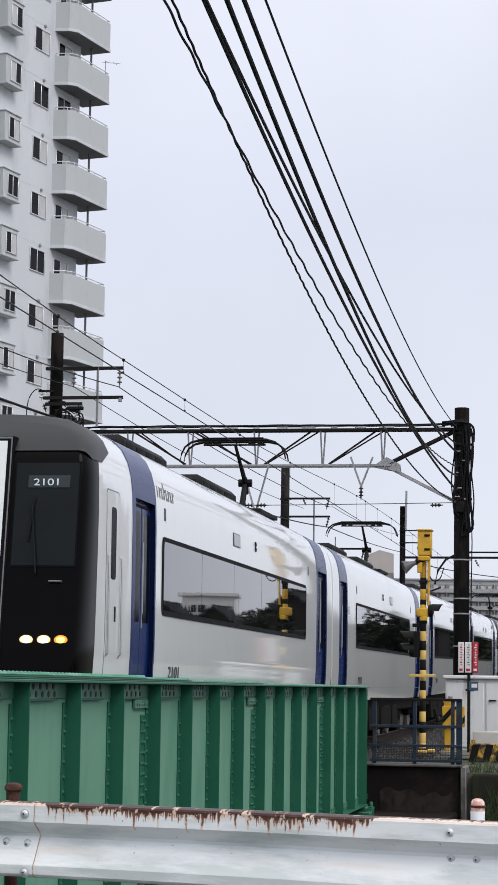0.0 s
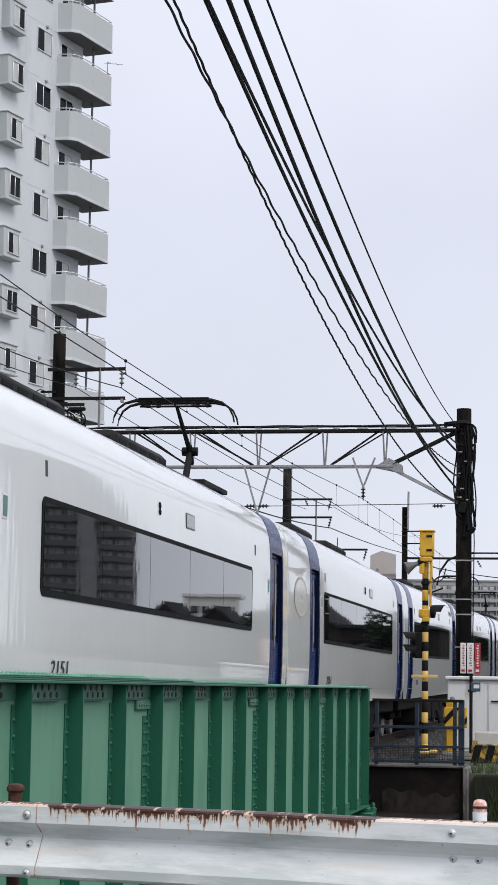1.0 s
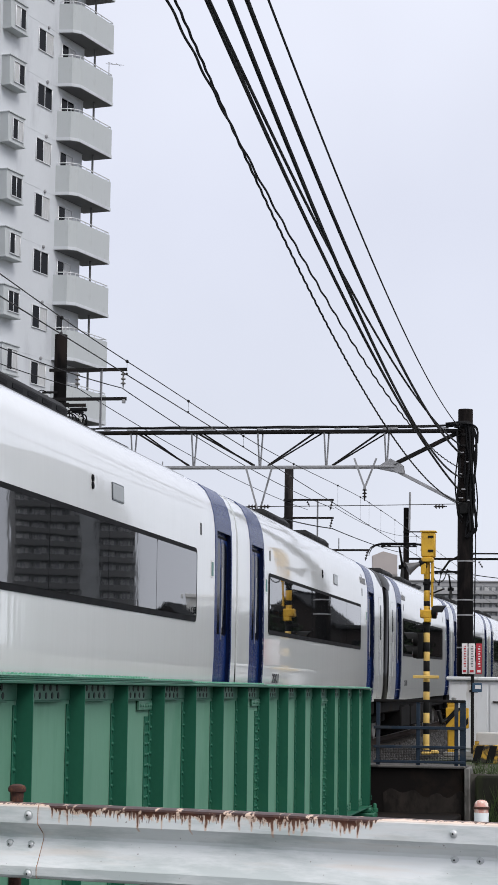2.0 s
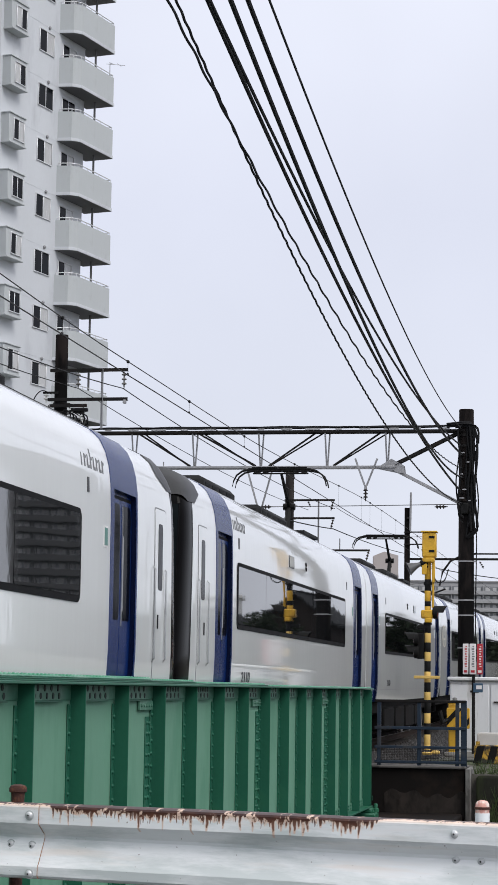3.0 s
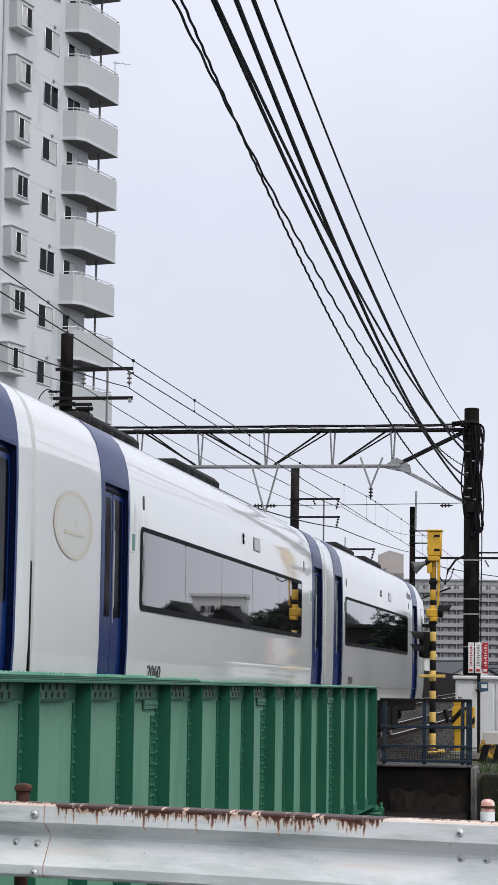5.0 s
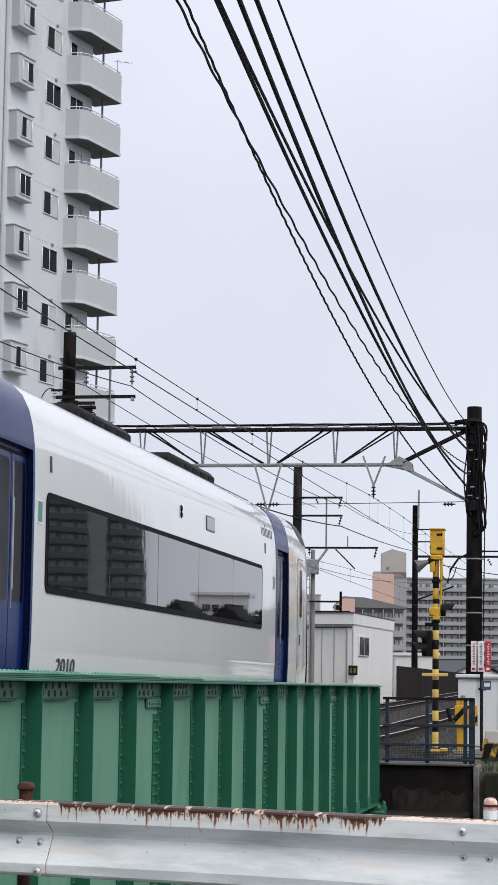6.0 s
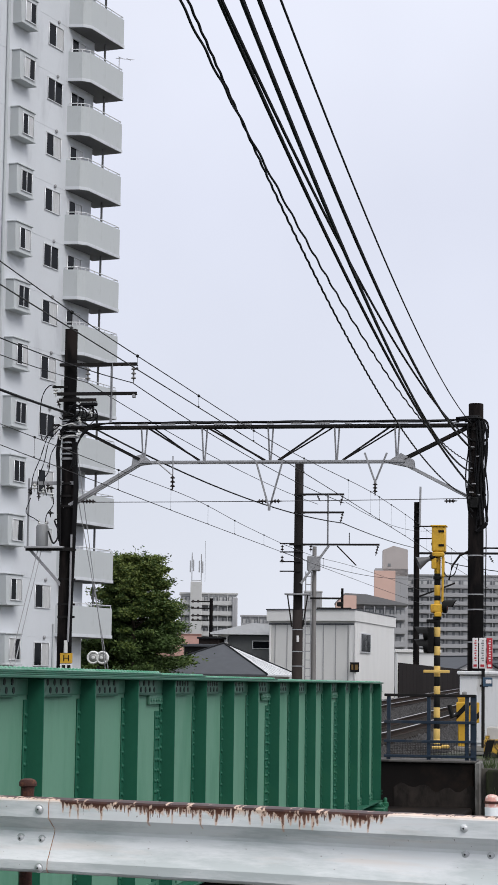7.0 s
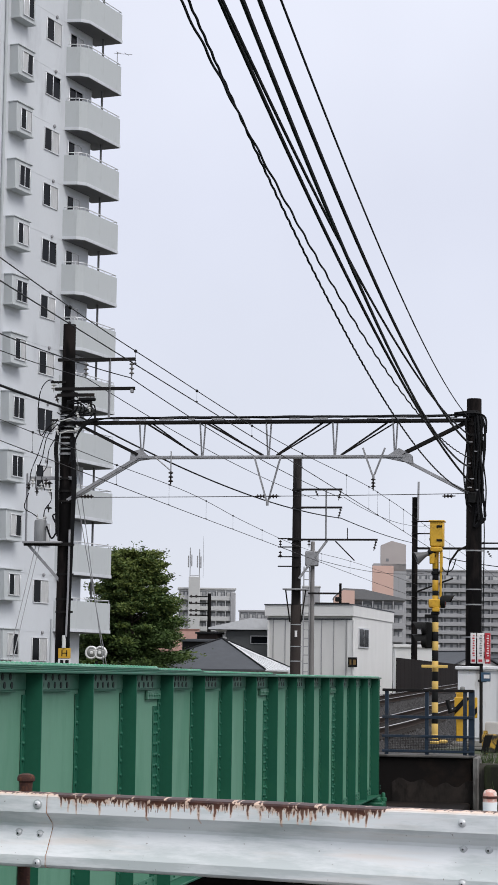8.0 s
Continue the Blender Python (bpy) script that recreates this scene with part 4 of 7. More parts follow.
    part("stub", Shape().box((-11.70, Y - 0.22, 8.00), (0.08, 0.08, 0.1), 0.01), PALE_STEEL, lp)
    for x, z in ((-13.66, 7.98), (-13.64, 7.05)):
        part("insulator_bracket", Shape().angle((x - 0.08, Y - 0.15, z + 0.26), (-13.36, Y - 0.15, z + 0.26), 0.05, 0.007), DARK_STEEL, lp)
        insulator(lp, (x, Y - 0.15, z + 0.25), 2, 0.07, 0.08, PORCELAIN_W)
    for k in range(5):
        x = -13.50 - 0.028 * (k % 3)
        bundle = [(-13.30 + 0.05 * k, Y - 0.24, 7.38 + 0.04 * k), (x + 0.06, Y - 0.22, 7.15), (x - 0.03, Y - 0.2, 6.75 - 0.05 * k), (x, Y - 0.2, 6.2), (x + 0.02, Y - 0.2, 5.4), (x + 0.05, Y - 0.2, 4.4 + 0.1 * k)]
        part("wrap_cable", Shape().tube(smooth_line(bundle), 0.022, 6), CABLE, lp)
    for k in range(6):
        x, z = -13.02 + 0.085 * k, 7.72 - 0.05 * (k % 3)
        coil = [(-13.3, Y - 0.24, 7.62 + 0.03 * k), (x - 0.12, Y - 0.28, z + 0.08), (x, Y - 0.26, z - 0.04), (x - 0.07, Y - 0.24, z - 0.20), (-13.2, Y - 0.22, 7.42)]
        part("jumper", Shape().tube(smooth_line(coil), 0.018, 6), CABLE, lp)
    part("cable_joint", Shape().box((-12.80, Y - 0.26, 7.80), (0.42, 0.10, 0.09), 0.02), CABLE, lp, "black cable joint box")
    for x, z in ((-13.02, 7.66), (-12.78, 7.50), (-13.05, 7.30), (-13.58, 7.72), (-13.56, 6.95), (-13.05, 6.98)):
        insulator(lp, (x, Y - 0.25, z + 0.2), 2, 0.05, 0.07, PORCELAIN_W if z < 7.7 else PORCELAIN, (0.3, 0, -1))
    loop = [(-13.52, Y - 0.2, 8.2), (-13.78, Y - 0.2, 8.28), (-13.98, Y - 0.2, 8.0), (-14.02, Y - 0.2, 7.4), (-13.95, Y - 0.2, 6.95), (-13.8, Y - 0.2, 7.1), (-13.6, Y - 0.2, 7.3)]
    part("jumper", Shape().tube(smooth_line(loop), 0.013, 6), CABLE, lp)
    for pts in (((-13.55, Y - 0.2, 7.28), (-13.80, Y - 0.22, 7.05), (-13.98, Y - 0.25, 6.5), (-14.15, Y - 0.25, 6.05), (-14.18, Y - 0.25, 5.62)),
                ((-13.55, Y - 0.2, 7.20), (-13.78, Y - 0.22, 6.9), (-13.88, Y - 0.25, 6.4), (-14.02, Y - 0.25, 6.0), (-14.02, Y - 0.25, 5.66)),
                ((-13.52, Y - 0.2, 6.95), (-13.72, Y - 0.22, 6.6), (-13.76, Y - 0.25, 6.2), (-13.88, Y - 0.25, 5.95), (-13.80, Y - 0.25, 5.60)),
                ((-14.2, Y - 0.22, 5.55), (-14.3, Y - 0.24, 5.2), (-14.1, Y - 0.22, 5.05), (-14.0, Y - 0.15, 4.98)),
                ((-13.7, Y - 0.22, 5.75), (-13.62, Y - 0.26, 5.4), (-13.78, Y - 0.24, 5.15), (-13.84, Y - 0.15, 4.98)),
                ((-13.2, Y - 0.22, 8.0), (-12.9, Y - 0.26, 7.72), (-12.62, Y - 0.25, 7.55), (-12.78, Y - 0.25, 7.3), (-13.1, Y - 0.22, 7.25))):
        part("jumper", Shape().tube(smooth_line(pts), 0.012, 6), CABLE, lp)
    for p, q in (((-14.2, Y - 0.1, 5.91), (-13.1, Y - 0.1, 5.91)), ((-14.28, Y - 0.25, 4.31), (-13.1, Y - 0.25, 4.31))):
        part("platform_beam", Shape().angle(p, q, 0.08, 0.009), PALE_STEEL if p[2] > 5 else DARK_STEEL, lp)
    part("platform", Shape().box((-13.82, Y - 0.1, 4.35), (0.95, 0.55, 0.05), 0.01), PALE_STEEL, lp)
    part("platform_post", Shape().angle((-14.26, Y - 0.2, 4.33), (-14.26, Y - 0.2, 6.02), 0.05, 0.007), PALE_STEEL, lp)
    part("platform_brace", Shape().angle((-14.2, Y - 0.15, 4.30), (-13.42, Y - 0.1, 3.45), 0.07, 0.008), PALE_STEEL, lp)
    tf = part("transformer", Shape().lathe([(0.14, 4.38), (0.15, 4.42), (0.15, 4.86), (0.13, 4.90), (0.04, 4.92)], 16, pose(-13.92, Y - 0.12, 0)), mat("streaked_grey_drum", (0.20, 0.205, 0.21), 0.5, vary=0.25, scale=6, stretch=(2, 2, 0.3)), lp, "grey drum transformer")
    for k in range(2):
        insulator(tf, (-14.0 + 0.16 * k, Y - 0.12, 4.84), 2, 0.035, 0.06, PORCELAIN_W, (0, 0, 1))
    for k in range(6):
        x, z = -14.22 + 0.11 * k, 5.58 + 0.12 * math.sin(k * 2.1)
        insulator(lp, (x, Y - 0.22, z + 0.22), 2, 0.06, 0.07, PORCELAIN_W if k % 2 else PORCELAIN)
    for z in (5.75, 5.15):
        insulator(lp, (-13.72, Y - 0.15, z + 0.1), 1, 0.09, 0.09, CABLE)
    part("cable", Shape().tube(smooth_line([(-13.75, Y - 0.2, 4.75), (-13.6, Y - 0.25, 4.45), (-13.48, Y - 0.22, 4.7), (-13.6, Y - 0.2, 5.0), (-13.45, Y - 0.2, 5.02)]), 0.022, 6), CABLE, lp)
    part("conduit", Shape().tube([(-13.19, Y - 0.25, 2.1), (-13.165, Y - 0.25, 3.2), (-13.16, Y - 0.25, 4.66)], 0.026, 8), PALE_STEEL, lp)
    part("conduit_sleeve", Shape().tube([(-13.24, Y - 0.24, 1.84), (-13.24, Y - 0.24, 2.14)], 0.048, 8), PORCELAIN_W, lp)
    for k in range(4):
        part("wrap_cable", Shape().tube([(-13.20 + 0.03 * k, Y - 0.19, 6.9), (-13.13 + 0.03 * k, Y - 0.2, 5.8), (-13.14 + 0.02 * k, Y - 0.2, 4.6), (-13.2 + 0.02 * k, Y - 0.2, 2.0)], 0.018, 6), CABLE, lp)
    pl = part("number_plate", Shape().box((-13.22, Y - 0.24, 1.715), (0.30, 0.02, 0.24), 0.004), YELLOW, lp, "yellow pole plate with a black letter")
    lettering("H", 0.22, BLACK_PAINT, Matrix.Translation((-13.22, Y - 0.252, 1.64)) @ pose(0, 0, 0, 90, 0, 0), pl, "letter", 0, 1.1)
    pl2 = part("number_plate", Shape().box((-13.22, Y - 0.24, 1.485), (0.30, 0.02, 0.2), 0.004), SIGN_WHITE, lp, "white pole plate with dark bars")
    for x in (-13.28, -13.15):
        part("bar", Shape().box((x, Y - 0.253, 1.495), (0.08, 0.008, 0.12)), BLACK_PAINT, pl2)
    # lattice beam across both tracks
    gb = thing("gantry_beam", "weathered lattice steel beam across both tracks", "gantry", pose(0, 0, -0.06))
    top = Shape().box((-8.42, Y - 0.13, 7.315), (9.9, 0.075, 0.062), 0.006).box((-8.42, Y + 0.13, 7.315), (9.9, 0.075, 0.062), 0.006)
    part("top_chord", top, DARK_STEEL, gb)
    bot = Shape().box((-8.38, Y - 0.13, 6.47), (6.4, 0.07, 0.055), 0.006).box((-8.38, Y + 0.13, 6.47), (6.4, 0.07, 0.055), 0.006)
    part("bottom_chord", bot, PALE_STEEL, gb)
    for x in (-11.48, -10.0, -8.40, -6.81, -5.38):
        for q in (-0.12, 0.12):
            part("post", Shape().angle((x, Y + q * 0.2, 6.48), (x + q * 0.28, Y + q, 7.30), 0.042, 0.007), PALE_STEEL, gb)
    for x0, x1 in ((-11.3, -10.1), (-9.85, -8.52), (-7.0, -8.22), (-5.46, -6.68)):
        for q, w in ((-0.12, 0.045), (0.12, 0.035)):
            part("diagonal", Shape().angle((x0 + q * 0.5, Y + q, 7.29), (x1 - q * 0.2, Y + q, 6.50), w, 0.008), DARK_STEEL, gb)
    for q in (-0.12, 0.12):
        part("diagonal", Shape().angle((-13.1, Y + q, 7.30), (-11.55, Y + q, 6.53), 0.07, 0.009), DARK_STEEL, gb)
        part("diagonal", Shape().angle((-3.66, Y + q, 7.30), (-5.22, Y + q, 6.53), 0.07, 0.009), DARK_STEEL, gb)
        part("knee_brace", Shape().angle((-13.4, Y + q, 5.36), (-11.55, Y + q, 6.46), 0.07, 0.009), PALE_STEEL, gb)
        part("knee_brace", Shape().angle((-3.64, Y + q, 5.60), (-5.30, Y + q, 6.46), 0.07, 0.009), PALE_STEEL, gb)
        part("gusset", Shape().prism([(-11.75, 6.38), (-11.25, 6.44), (-11.5, 6.66), (-11.72, 6.6)], Y + q - 0.016, Y + q - 0.006, "y"), PALE_STEEL, gb)
        part("gusset", Shape().prism([(-5.62, 6.44), (-4.95, 6.30), (-4.98, 6.50), (-5.28, 6.66)], Y + q - 0.016, Y + q - 0.006, "y"), PALE_STEEL, gb)
    for k in range(3):
        pts = [(-13.2 + 0.05 * k, Y - 0.3, 6.3 + 0.05 * k), (-13.05, Y - 0.3, 6.9), (-12.8, Y - 0.25, 7.25 + 0.04 * k), (-12.4, Y - 0.16, 7.40)] + [(-12.0 + 0.7 * i, Y - 0.15 + 0.06 * k, 7.405 + 0.016 * math.sin(i * 1.7 + 2 * k) + 0.012 * k) for i in range(12)] + [(-3.9, Y - 0.2, 7.43), (-3.5, Y - 0.25, 7.46), (-3.25, Y - 0.2, 7.35), (-3.24, Y - 0.15, 7.0)]
        part("cable_run", Shape().tube(smooth_line(pts, 3), 0.022, 6), CABLE, gb, "black cable run along the beam")
    for k in range(14):
        part("cable_clip", Shape().box((-12.1 + 0.62 * k, Y - 0.172, 7.368), (0.16 + 0.10 * (k % 3), 0.02, 0.035), 0.006), PALE_STEEL, gb)
    for x0, x1, xa, za in ((-8.70, -8.08, -8.38, 5.42), (-6.12, -5.60, -5.87, 6.02)):
        h = part("hanger", Shape().angle((x0, Y - 0.2, 6.45 if za < 6 else 6.66), (xa - 0.02, Y - 0.2, za), 0.045, 0.007).angle((x1, Y - 0.2, 6.45 if za < 6 else 6.66), (xa + 0.02, Y - 0.2, za), 0.045, 0.007).box((xa, Y - 0.2, za - 0.05), (0.06, 0.05, 0.14), 0.008), PALE_STEEL, gb, "V-shaped steel hanger")
        if za > 6:
            insulator(h, (xa, Y - 0.2, za - 0.05), 3, 0.06, 0.08)
    h = part("hanger", Shape().tube([(-10.72, Y - 0.2, 6.6), (-10.72, Y - 0.2, 6.15)], 0.016, 6).tube([(-11.1, Y - 0.2, 6.45), (-10.74, Y - 0.2, 6.15)], 0.018, 6), PALE_STEEL, gb)
    insulator(h, (-10.72, Y - 0.2, 6.15), 3, 0.065, 0.1)
    sw = part("span_wire", Shape().tube(hang((-13.1, Y - 0.2, 5.50), (-3.7, Y - 0.2, 5.58), 0.02), 0.009, 5), WIRE, gb)
    for x, d in ((-12.95, 1), (-12.6, -1), (-8.67, 1), (-8.37, 1), (-4.25, 1)):
        insulator(sw, (x, Y - 0.2, 5.52), 3, 0.055, 0.075, None, (d, 0, 0.01))


def arm_pole(X, Y, top, label, r=0.2, arms=(), vert=None, brace=None, shaft=POLE_DARK):
    p = thing("catenary_pole", label, "utility pole", group="catenary poles")
    part("pole", pole_shape(X, Y, -0.3, top, r, r * 0.86), shaft, p)
    for z, x0, x1 in arms:
        part("cross_arm", Shape().angle((x0, Y - 0.22, z), (x1, Y - 0.22, z), 0.08, 0.01), DARK_STEEL, p)
        insulator(p, (x1 - 0.06, Y - 0.22, z - 0.03), 3, 0.06, 0.12, None, (-0.25, 0, -1))
        collar(p, X, Y, z, r, 0.08, PALE_STEEL)
    if vert:
        part("arm_tie", Shape().angle((vert[0], Y - 0.24, vert[1]), (vert[0], Y - 0.24, vert[2]), 0.07, 0.009), PALE_STEEL, p)
    if brace:
        part("brace", Shape().angle(brace[0], brace[1], 0.09, 0.01), PALE_STEEL, p)
    return p


def build_far_poles():
    Y = 88.0
    p = arm_pole(-13.55, Y, 10.36, "dark concrete pole with stepped cantilever arms", 0.208, ((8.99, -13.7, -11.62), (8.24, -13.7, -11.62), (6.91, -13.9, -10.14)), (-12.30, 6.9, 9.0), ((-13.4, Y - 0.2, 5.3), (-12.25, Y - 0.2, 6.87)), POLE_GREY)
    insulator(p, (-12.75, Y - 0.22, 8.95), 2, 0.05, 0.1, None, (0.5, 0, -1))
    part("drop_link", Shape().tube([(-11.4, Y - 0.22, 7.4), (-11.4, Y - 0.22, 6.9)], 0.02, 6).tube([(-11.9, Y - 0.22, 6.85), (-11.1, Y - 0.22, 6.05)], 0.03, 6), DARK_STEEL, p)
    for z in (6.95, 6.6, 6.2, 5.8):
        part("side_arm", Shape().box((-13.85, Y - 0.2, z), (0.9, 0.06, 0.05), 0.01), DARK_STEEL, p)
    for x, z in ((-14.2, 6.9), (-14.2, 6.45), (-13.0, 6.9)):
        insulator(p, (x, Y - 0.2, z), 2, 0.07, 0.12)
    part("platform", Shape().box((-13.55, Y - 0.05, 4.85), (1.0, 0.8, 0.06), 0.01), PALE_STEEL, p)
    for q in (-0.42, 0.42):
        part("platform_brace", Shape().bar((-13.55 + q, Y - 0.1, 4.82), (-13.55 + q * 0.55, Y - 0.1, 3.5), 0.07, 0.05), DARK_STEEL, p)
    part("lower_sleeve", Shape().lathe([(0.222, -0.3), (0.218, 4.2)], 16, pose(-13.55, Y, 0)), POLE_BROWN, p, "weathered brown-grey lower shaft")
    part("plate", Shape().box((-13.50, Y - 0.235, 3.02), (0.10, 0.02, 0.26), 0.004), SIGN_WHITE, p, "small white plate")
    for z in (3.4, 2.5, 1.9):
        collar(p, -13.55, Y, z, 0.222, 0.04)
    s = thing("signal_post", "slender grey concrete post with a ladder and a small box", "post")
    part("shaft", pole_shape(-13.46, 92.0, -0.3, 7.1, 0.12, 0.09), POLE_CONCRETE, s)
    part("box", Shape().box((-13.46, 91.8, 6.35), (0.56, 0.3, 0.66), 0.04), PALE_STEEL, s)
    lad = Shape().tube([(-13.80, 91.8, 0), (-13.80, 91.8, 6.0)], 0.025, 6).tube([(-13.56, 91.8, 0), (-13.56, 91.8, 6.0)], 0.025, 6)
    for k in range(16):
        lad.tube([(-13.80, 91.8, 0.4 + 0.36 * k), (-13.56, 91.8, 0.4 + 0.36 * k)], 0.018, 5)
    part("ladder", lad, PALE_STEEL, s)
    part("arm", Shape().box((-12.9, 91.8, 4.85), (1.4, 0.08, 0.08), 0.01).box((-12.3, 91.8, 4.6), (0.25, 0.2, 0.2), 0.03), DARK_STEEL, s)
    f = arm_pole(-13.74, 140.0, 13.1, "dark concrete pole carrying a plain far gantry beam", 0.21, ((11.5, -13.9, -12.4), (10.7, -13.9, -12.6)))
    part("conductor_tube", Shape().tube([(-13.52, 139.76, 11.6), (-13.48, 139.76, 14.1)], 0.07, 10), PALE_STEEL, f)
    part("tube_clamp", Shape().box((-13.6, 139.85, 12.4), (0.3, 0.25, 0.12), 0.02), DARK_STEEL, f)
    part("gantry_beam", Shape().box((-8.2, 140, 9.75), (11.4, 0.2, 0.14), 0.02).box((-6.5, 140, 10.1), (7.2, 0.1, 0.1), 0.02), DARK_STEEL, f)
    part("bracket", Shape().tube([(-11.6, 139.8, 8.0), (-11.4, 139.8, 8.9), (-10.9, 139.8, 9.6), (-10.2, 139.8, 9.95), (-9.2, 139.8, 10.1)], 0.07, 8), DARK_STEEL, f)
    part("strut", Shape().bar((-13.6, 139.8, 6.9), (-11.2, 139.8, 7.8), 0.14, 0.1), DARK_STEEL, f)
    for x in (-12.4, -9.0):
        insulator(f, (x, 139.8, 9.6), 3, 0.09, 0.16, None, (0.6, 0, -1))
    g = thing("utility_pole", "small dark street pole with a short cross-arm", "utility pole")
    part("pole", pole_shape(-24.2, 182.0, -0.3, 9.3, 0.14, 0.11, 10), POLE_DARK, g)
    part("cross_arm", Shape().box((-24.9, 182.0, 7.6), (3.0, 0.12, 0.12), 0.02), DARK_STEEL, g)
    g2 = thing("utility_pole", "small dark street pole with a short cross-arm", "utility pole")
    part("pole", pole_shape(-32.25, 165.0, -0.3, 7.7, 0.16, 0.13, 10), POLE_DARK, g2)
    for z in (7.44, 6.92, 6.34, 5.99):
        a_ = part("cross_arm", Shape().box((-33.0, 165.0, z), (1.7, 0.12, 0.1), 0.02), DARK_STEEL, g2)
        for x in (-33.7, -33.3):
            part("insulator", Shape().lathe([(0.06, 0), (0.10, 0.06), (0.06, 0.12), (0.10, 0.16), (0.04, 0.22)], 8, pose(x, 165.0, z - 0.08)), PORCELAIN, a_)


def wire(name, p, q, sag, r, label, n=28, twist=0.0, group="", material=None):
    pts = hang(p, q, sag, n)
    if twist:
        pts = hang(p, q, sag, n * 5)
        ln = (Vector(q) - Vector(p)).length
        pts = [v + Vector((twist * math.sin(2 * math.pi * i / len(pts) * ln / 0.55), 0, twist * math.cos(2 * math.pi * i / len(pts) * ln / 0.55))) for i, v in enumerate(pts)]
    return solid(name, Shape().tube(pts, r, 6), material or CABLE, label, "cable", group)


def build_wires():
    g = "cables to the near pole"
    # height at the pole, place and height over the road, sag, radius, twist
    runs = ((5.541, (-3.605, 17.12, 6.834), 0.876, 0.013, 0.0035), (6.355, (-3.345, 17.11, 6.201), 0.616, 0.012, 0.006), (5.773, (-3.85, 17.17, 7.995), 0.601, 0.024, 0.0),
            (6.867, (-3.42, 17.17, 7.045), 0.602, 0.018, 0.0), (6.14, (-2.60, 17.19, 5.454), 0.537, 0.019, 0.0), (6.669, (-3.23, 17.22, 7.40), 0.66, 0.024, 0.0), (7.249, (-2.75, 17.26, 6.612), 0.43, 0.011, 0.0))
    for z, b, sag, r, tw in runs:
        a, b = Vector((-3.6, 49.82, z)), Vector(b)
        n = 1300 if tw else 60
        ln = (b - a).length
        pts = []
        for i in range(n + 1):
            u = 1.5 * i / n
            v = a.lerp(b, u) - Vector((0, 0, 4 * sag * u * (1 - u)))
            w = 2 * math.pi * u * ln / (0.34 if tw < 0.004 else 0.95) + 0.8 * math.sin(u * 31)
            pts.append(v + Vector((tw * math.sin(w), 0, tw * math.cos(w))))
        solid("overhead_cable", Shape().tube(pts, r, 6), CABLE, "black twisted telephone cable to the pole" if tw else "thick black overhead power cable" if r > 0.015 else "thin black overhead cable to the pole", "cable", g)
    # contact and messenger wires of both tracks, with droppers
    for tx, zc, zm, gr in ((TRACK_X[0], (5.36, 5.52, 5.69), (5.52, 6.05, 5.95), 1), (TRACK_X[1], (5.10, 5.12, 5.2), (5.27, 5.60, 5.55), 2)):
        cw = thing("contact_line", "thin grey contact wire hung by droppers from a messenger wire", "overhead wire", group="contact lines")
        stops = (-10.0, 50.0, 88.0, 140.0)
        sg = (0.62, 0.28, 0.3)
        part("contact_wire", Shape().tube([(tx, -10, zc[0])] + [(tx, y, zc[0] + (zc[1] - zc[0]) * max(0, y - 22) / 28) for y in (10, 22, 36, 50)] + [(tx, 88, zc[2]), (tx, 140, zc[2] + 0.2)], 0.008, 6), WIRE, cw)
        way = ((-10, 6.35), (5, 5.90), (22, 5.60), (30, 5.59), (40, 5.69), (53, 6.08), (58, 6.17), (66.5, 6.24), (88, 6.3), (140, 6.6)) if gr == 1 else (
            (-10, 6.2), (8, 5.75), (25, 5.45), (40, 5.5), (50.5, 5.60), (58.5, 5.46), (70, 5.42), (88, 5.75), (140, 6.2))
        pts = smooth_line([(tx, y, z) for y, z in way], 8)
        part("messenger_wire", Shape().tube(pts, 0.007, 6), WIRE, cw)
        for j in range(2, len(pts) - 2, 4):
            y = pts[j].y
            zz = zc[0] + (zc[1] - zc[0]) * max(0, y - 22) / 28 if y < 50 else zc[1] + (zc[2] - zc[1]) * (y - 50) / 38 if y < 88 else zc[2]
            if pts[j].z > zz + 0.05 and y > 5:
                part("dropper", Shape().tube([pts[j], (tx, y, zz)], 0.0028, 5).box((tx, y, zz + 0.01), (0.02, 0.05, 0.03)), WIRE, cw)
                part("clamp", Shape().box((tx, y, pts[j].z), (0.035, 0.06, 0.04), 0.008), BLACK_PAINT, cw)
    g = "feeder wires"
    for x, z0, z1, z2, r in ((-11.75, 7.35, 8.32, 8.65, 0.012), (-12.85, 7.75, 8.33, 8.6, 0.010)):
        wire("feeder_wire", (x, 5.0, z0 + 0.9), (x, 49.8, z1), 0.9, r, "thin dark feeder wire", 28, 0, g)
        wire("feeder_wire", (x, 49.8, z1), (x + 0.1, 88, z2), 0.25, r, "thin dark feeder wire", 28, 0, g)
    wire("feeder_wire", (-13.0, 5.0, 7.6), (-13.2, 49.8, 7.55), 0.5, 0.03, "thick black feeder cable", 28, 0, g)
    wire("feeder_wire", (-13.1, 50.0, 7.45), (-11.68, 87.78, 7.80), 0.42, 0.022, "thick black feeder cable", 28, 0, g)
    wire("feeder_wire", (-11.6, 88.0, 8.7), (-12.4, 140.0, 11.3), 0.5, 0.011, "thin dark feeder wire", 28, 0, g)
    wire("feeder_wire", (-11.68, 87.78, 7.80), (-13.85, 139.8, 10.1), 0.10, 0.020, "thin dark feeder wire", 28, 0, g)
    wire("feeder_wire", (-14.2, 88.0, 6.6), (-12.6, 140.0, 8.2), 0.5, 0.013, "thin dark feeder wire", 28, 0, g)
    wire("feeder_wire", (-12.0, 140.0, 9.2), (2.0, 140.0, 8.6), 0.6, 0.03, "thin dark feeder wire", 28, 0, g)
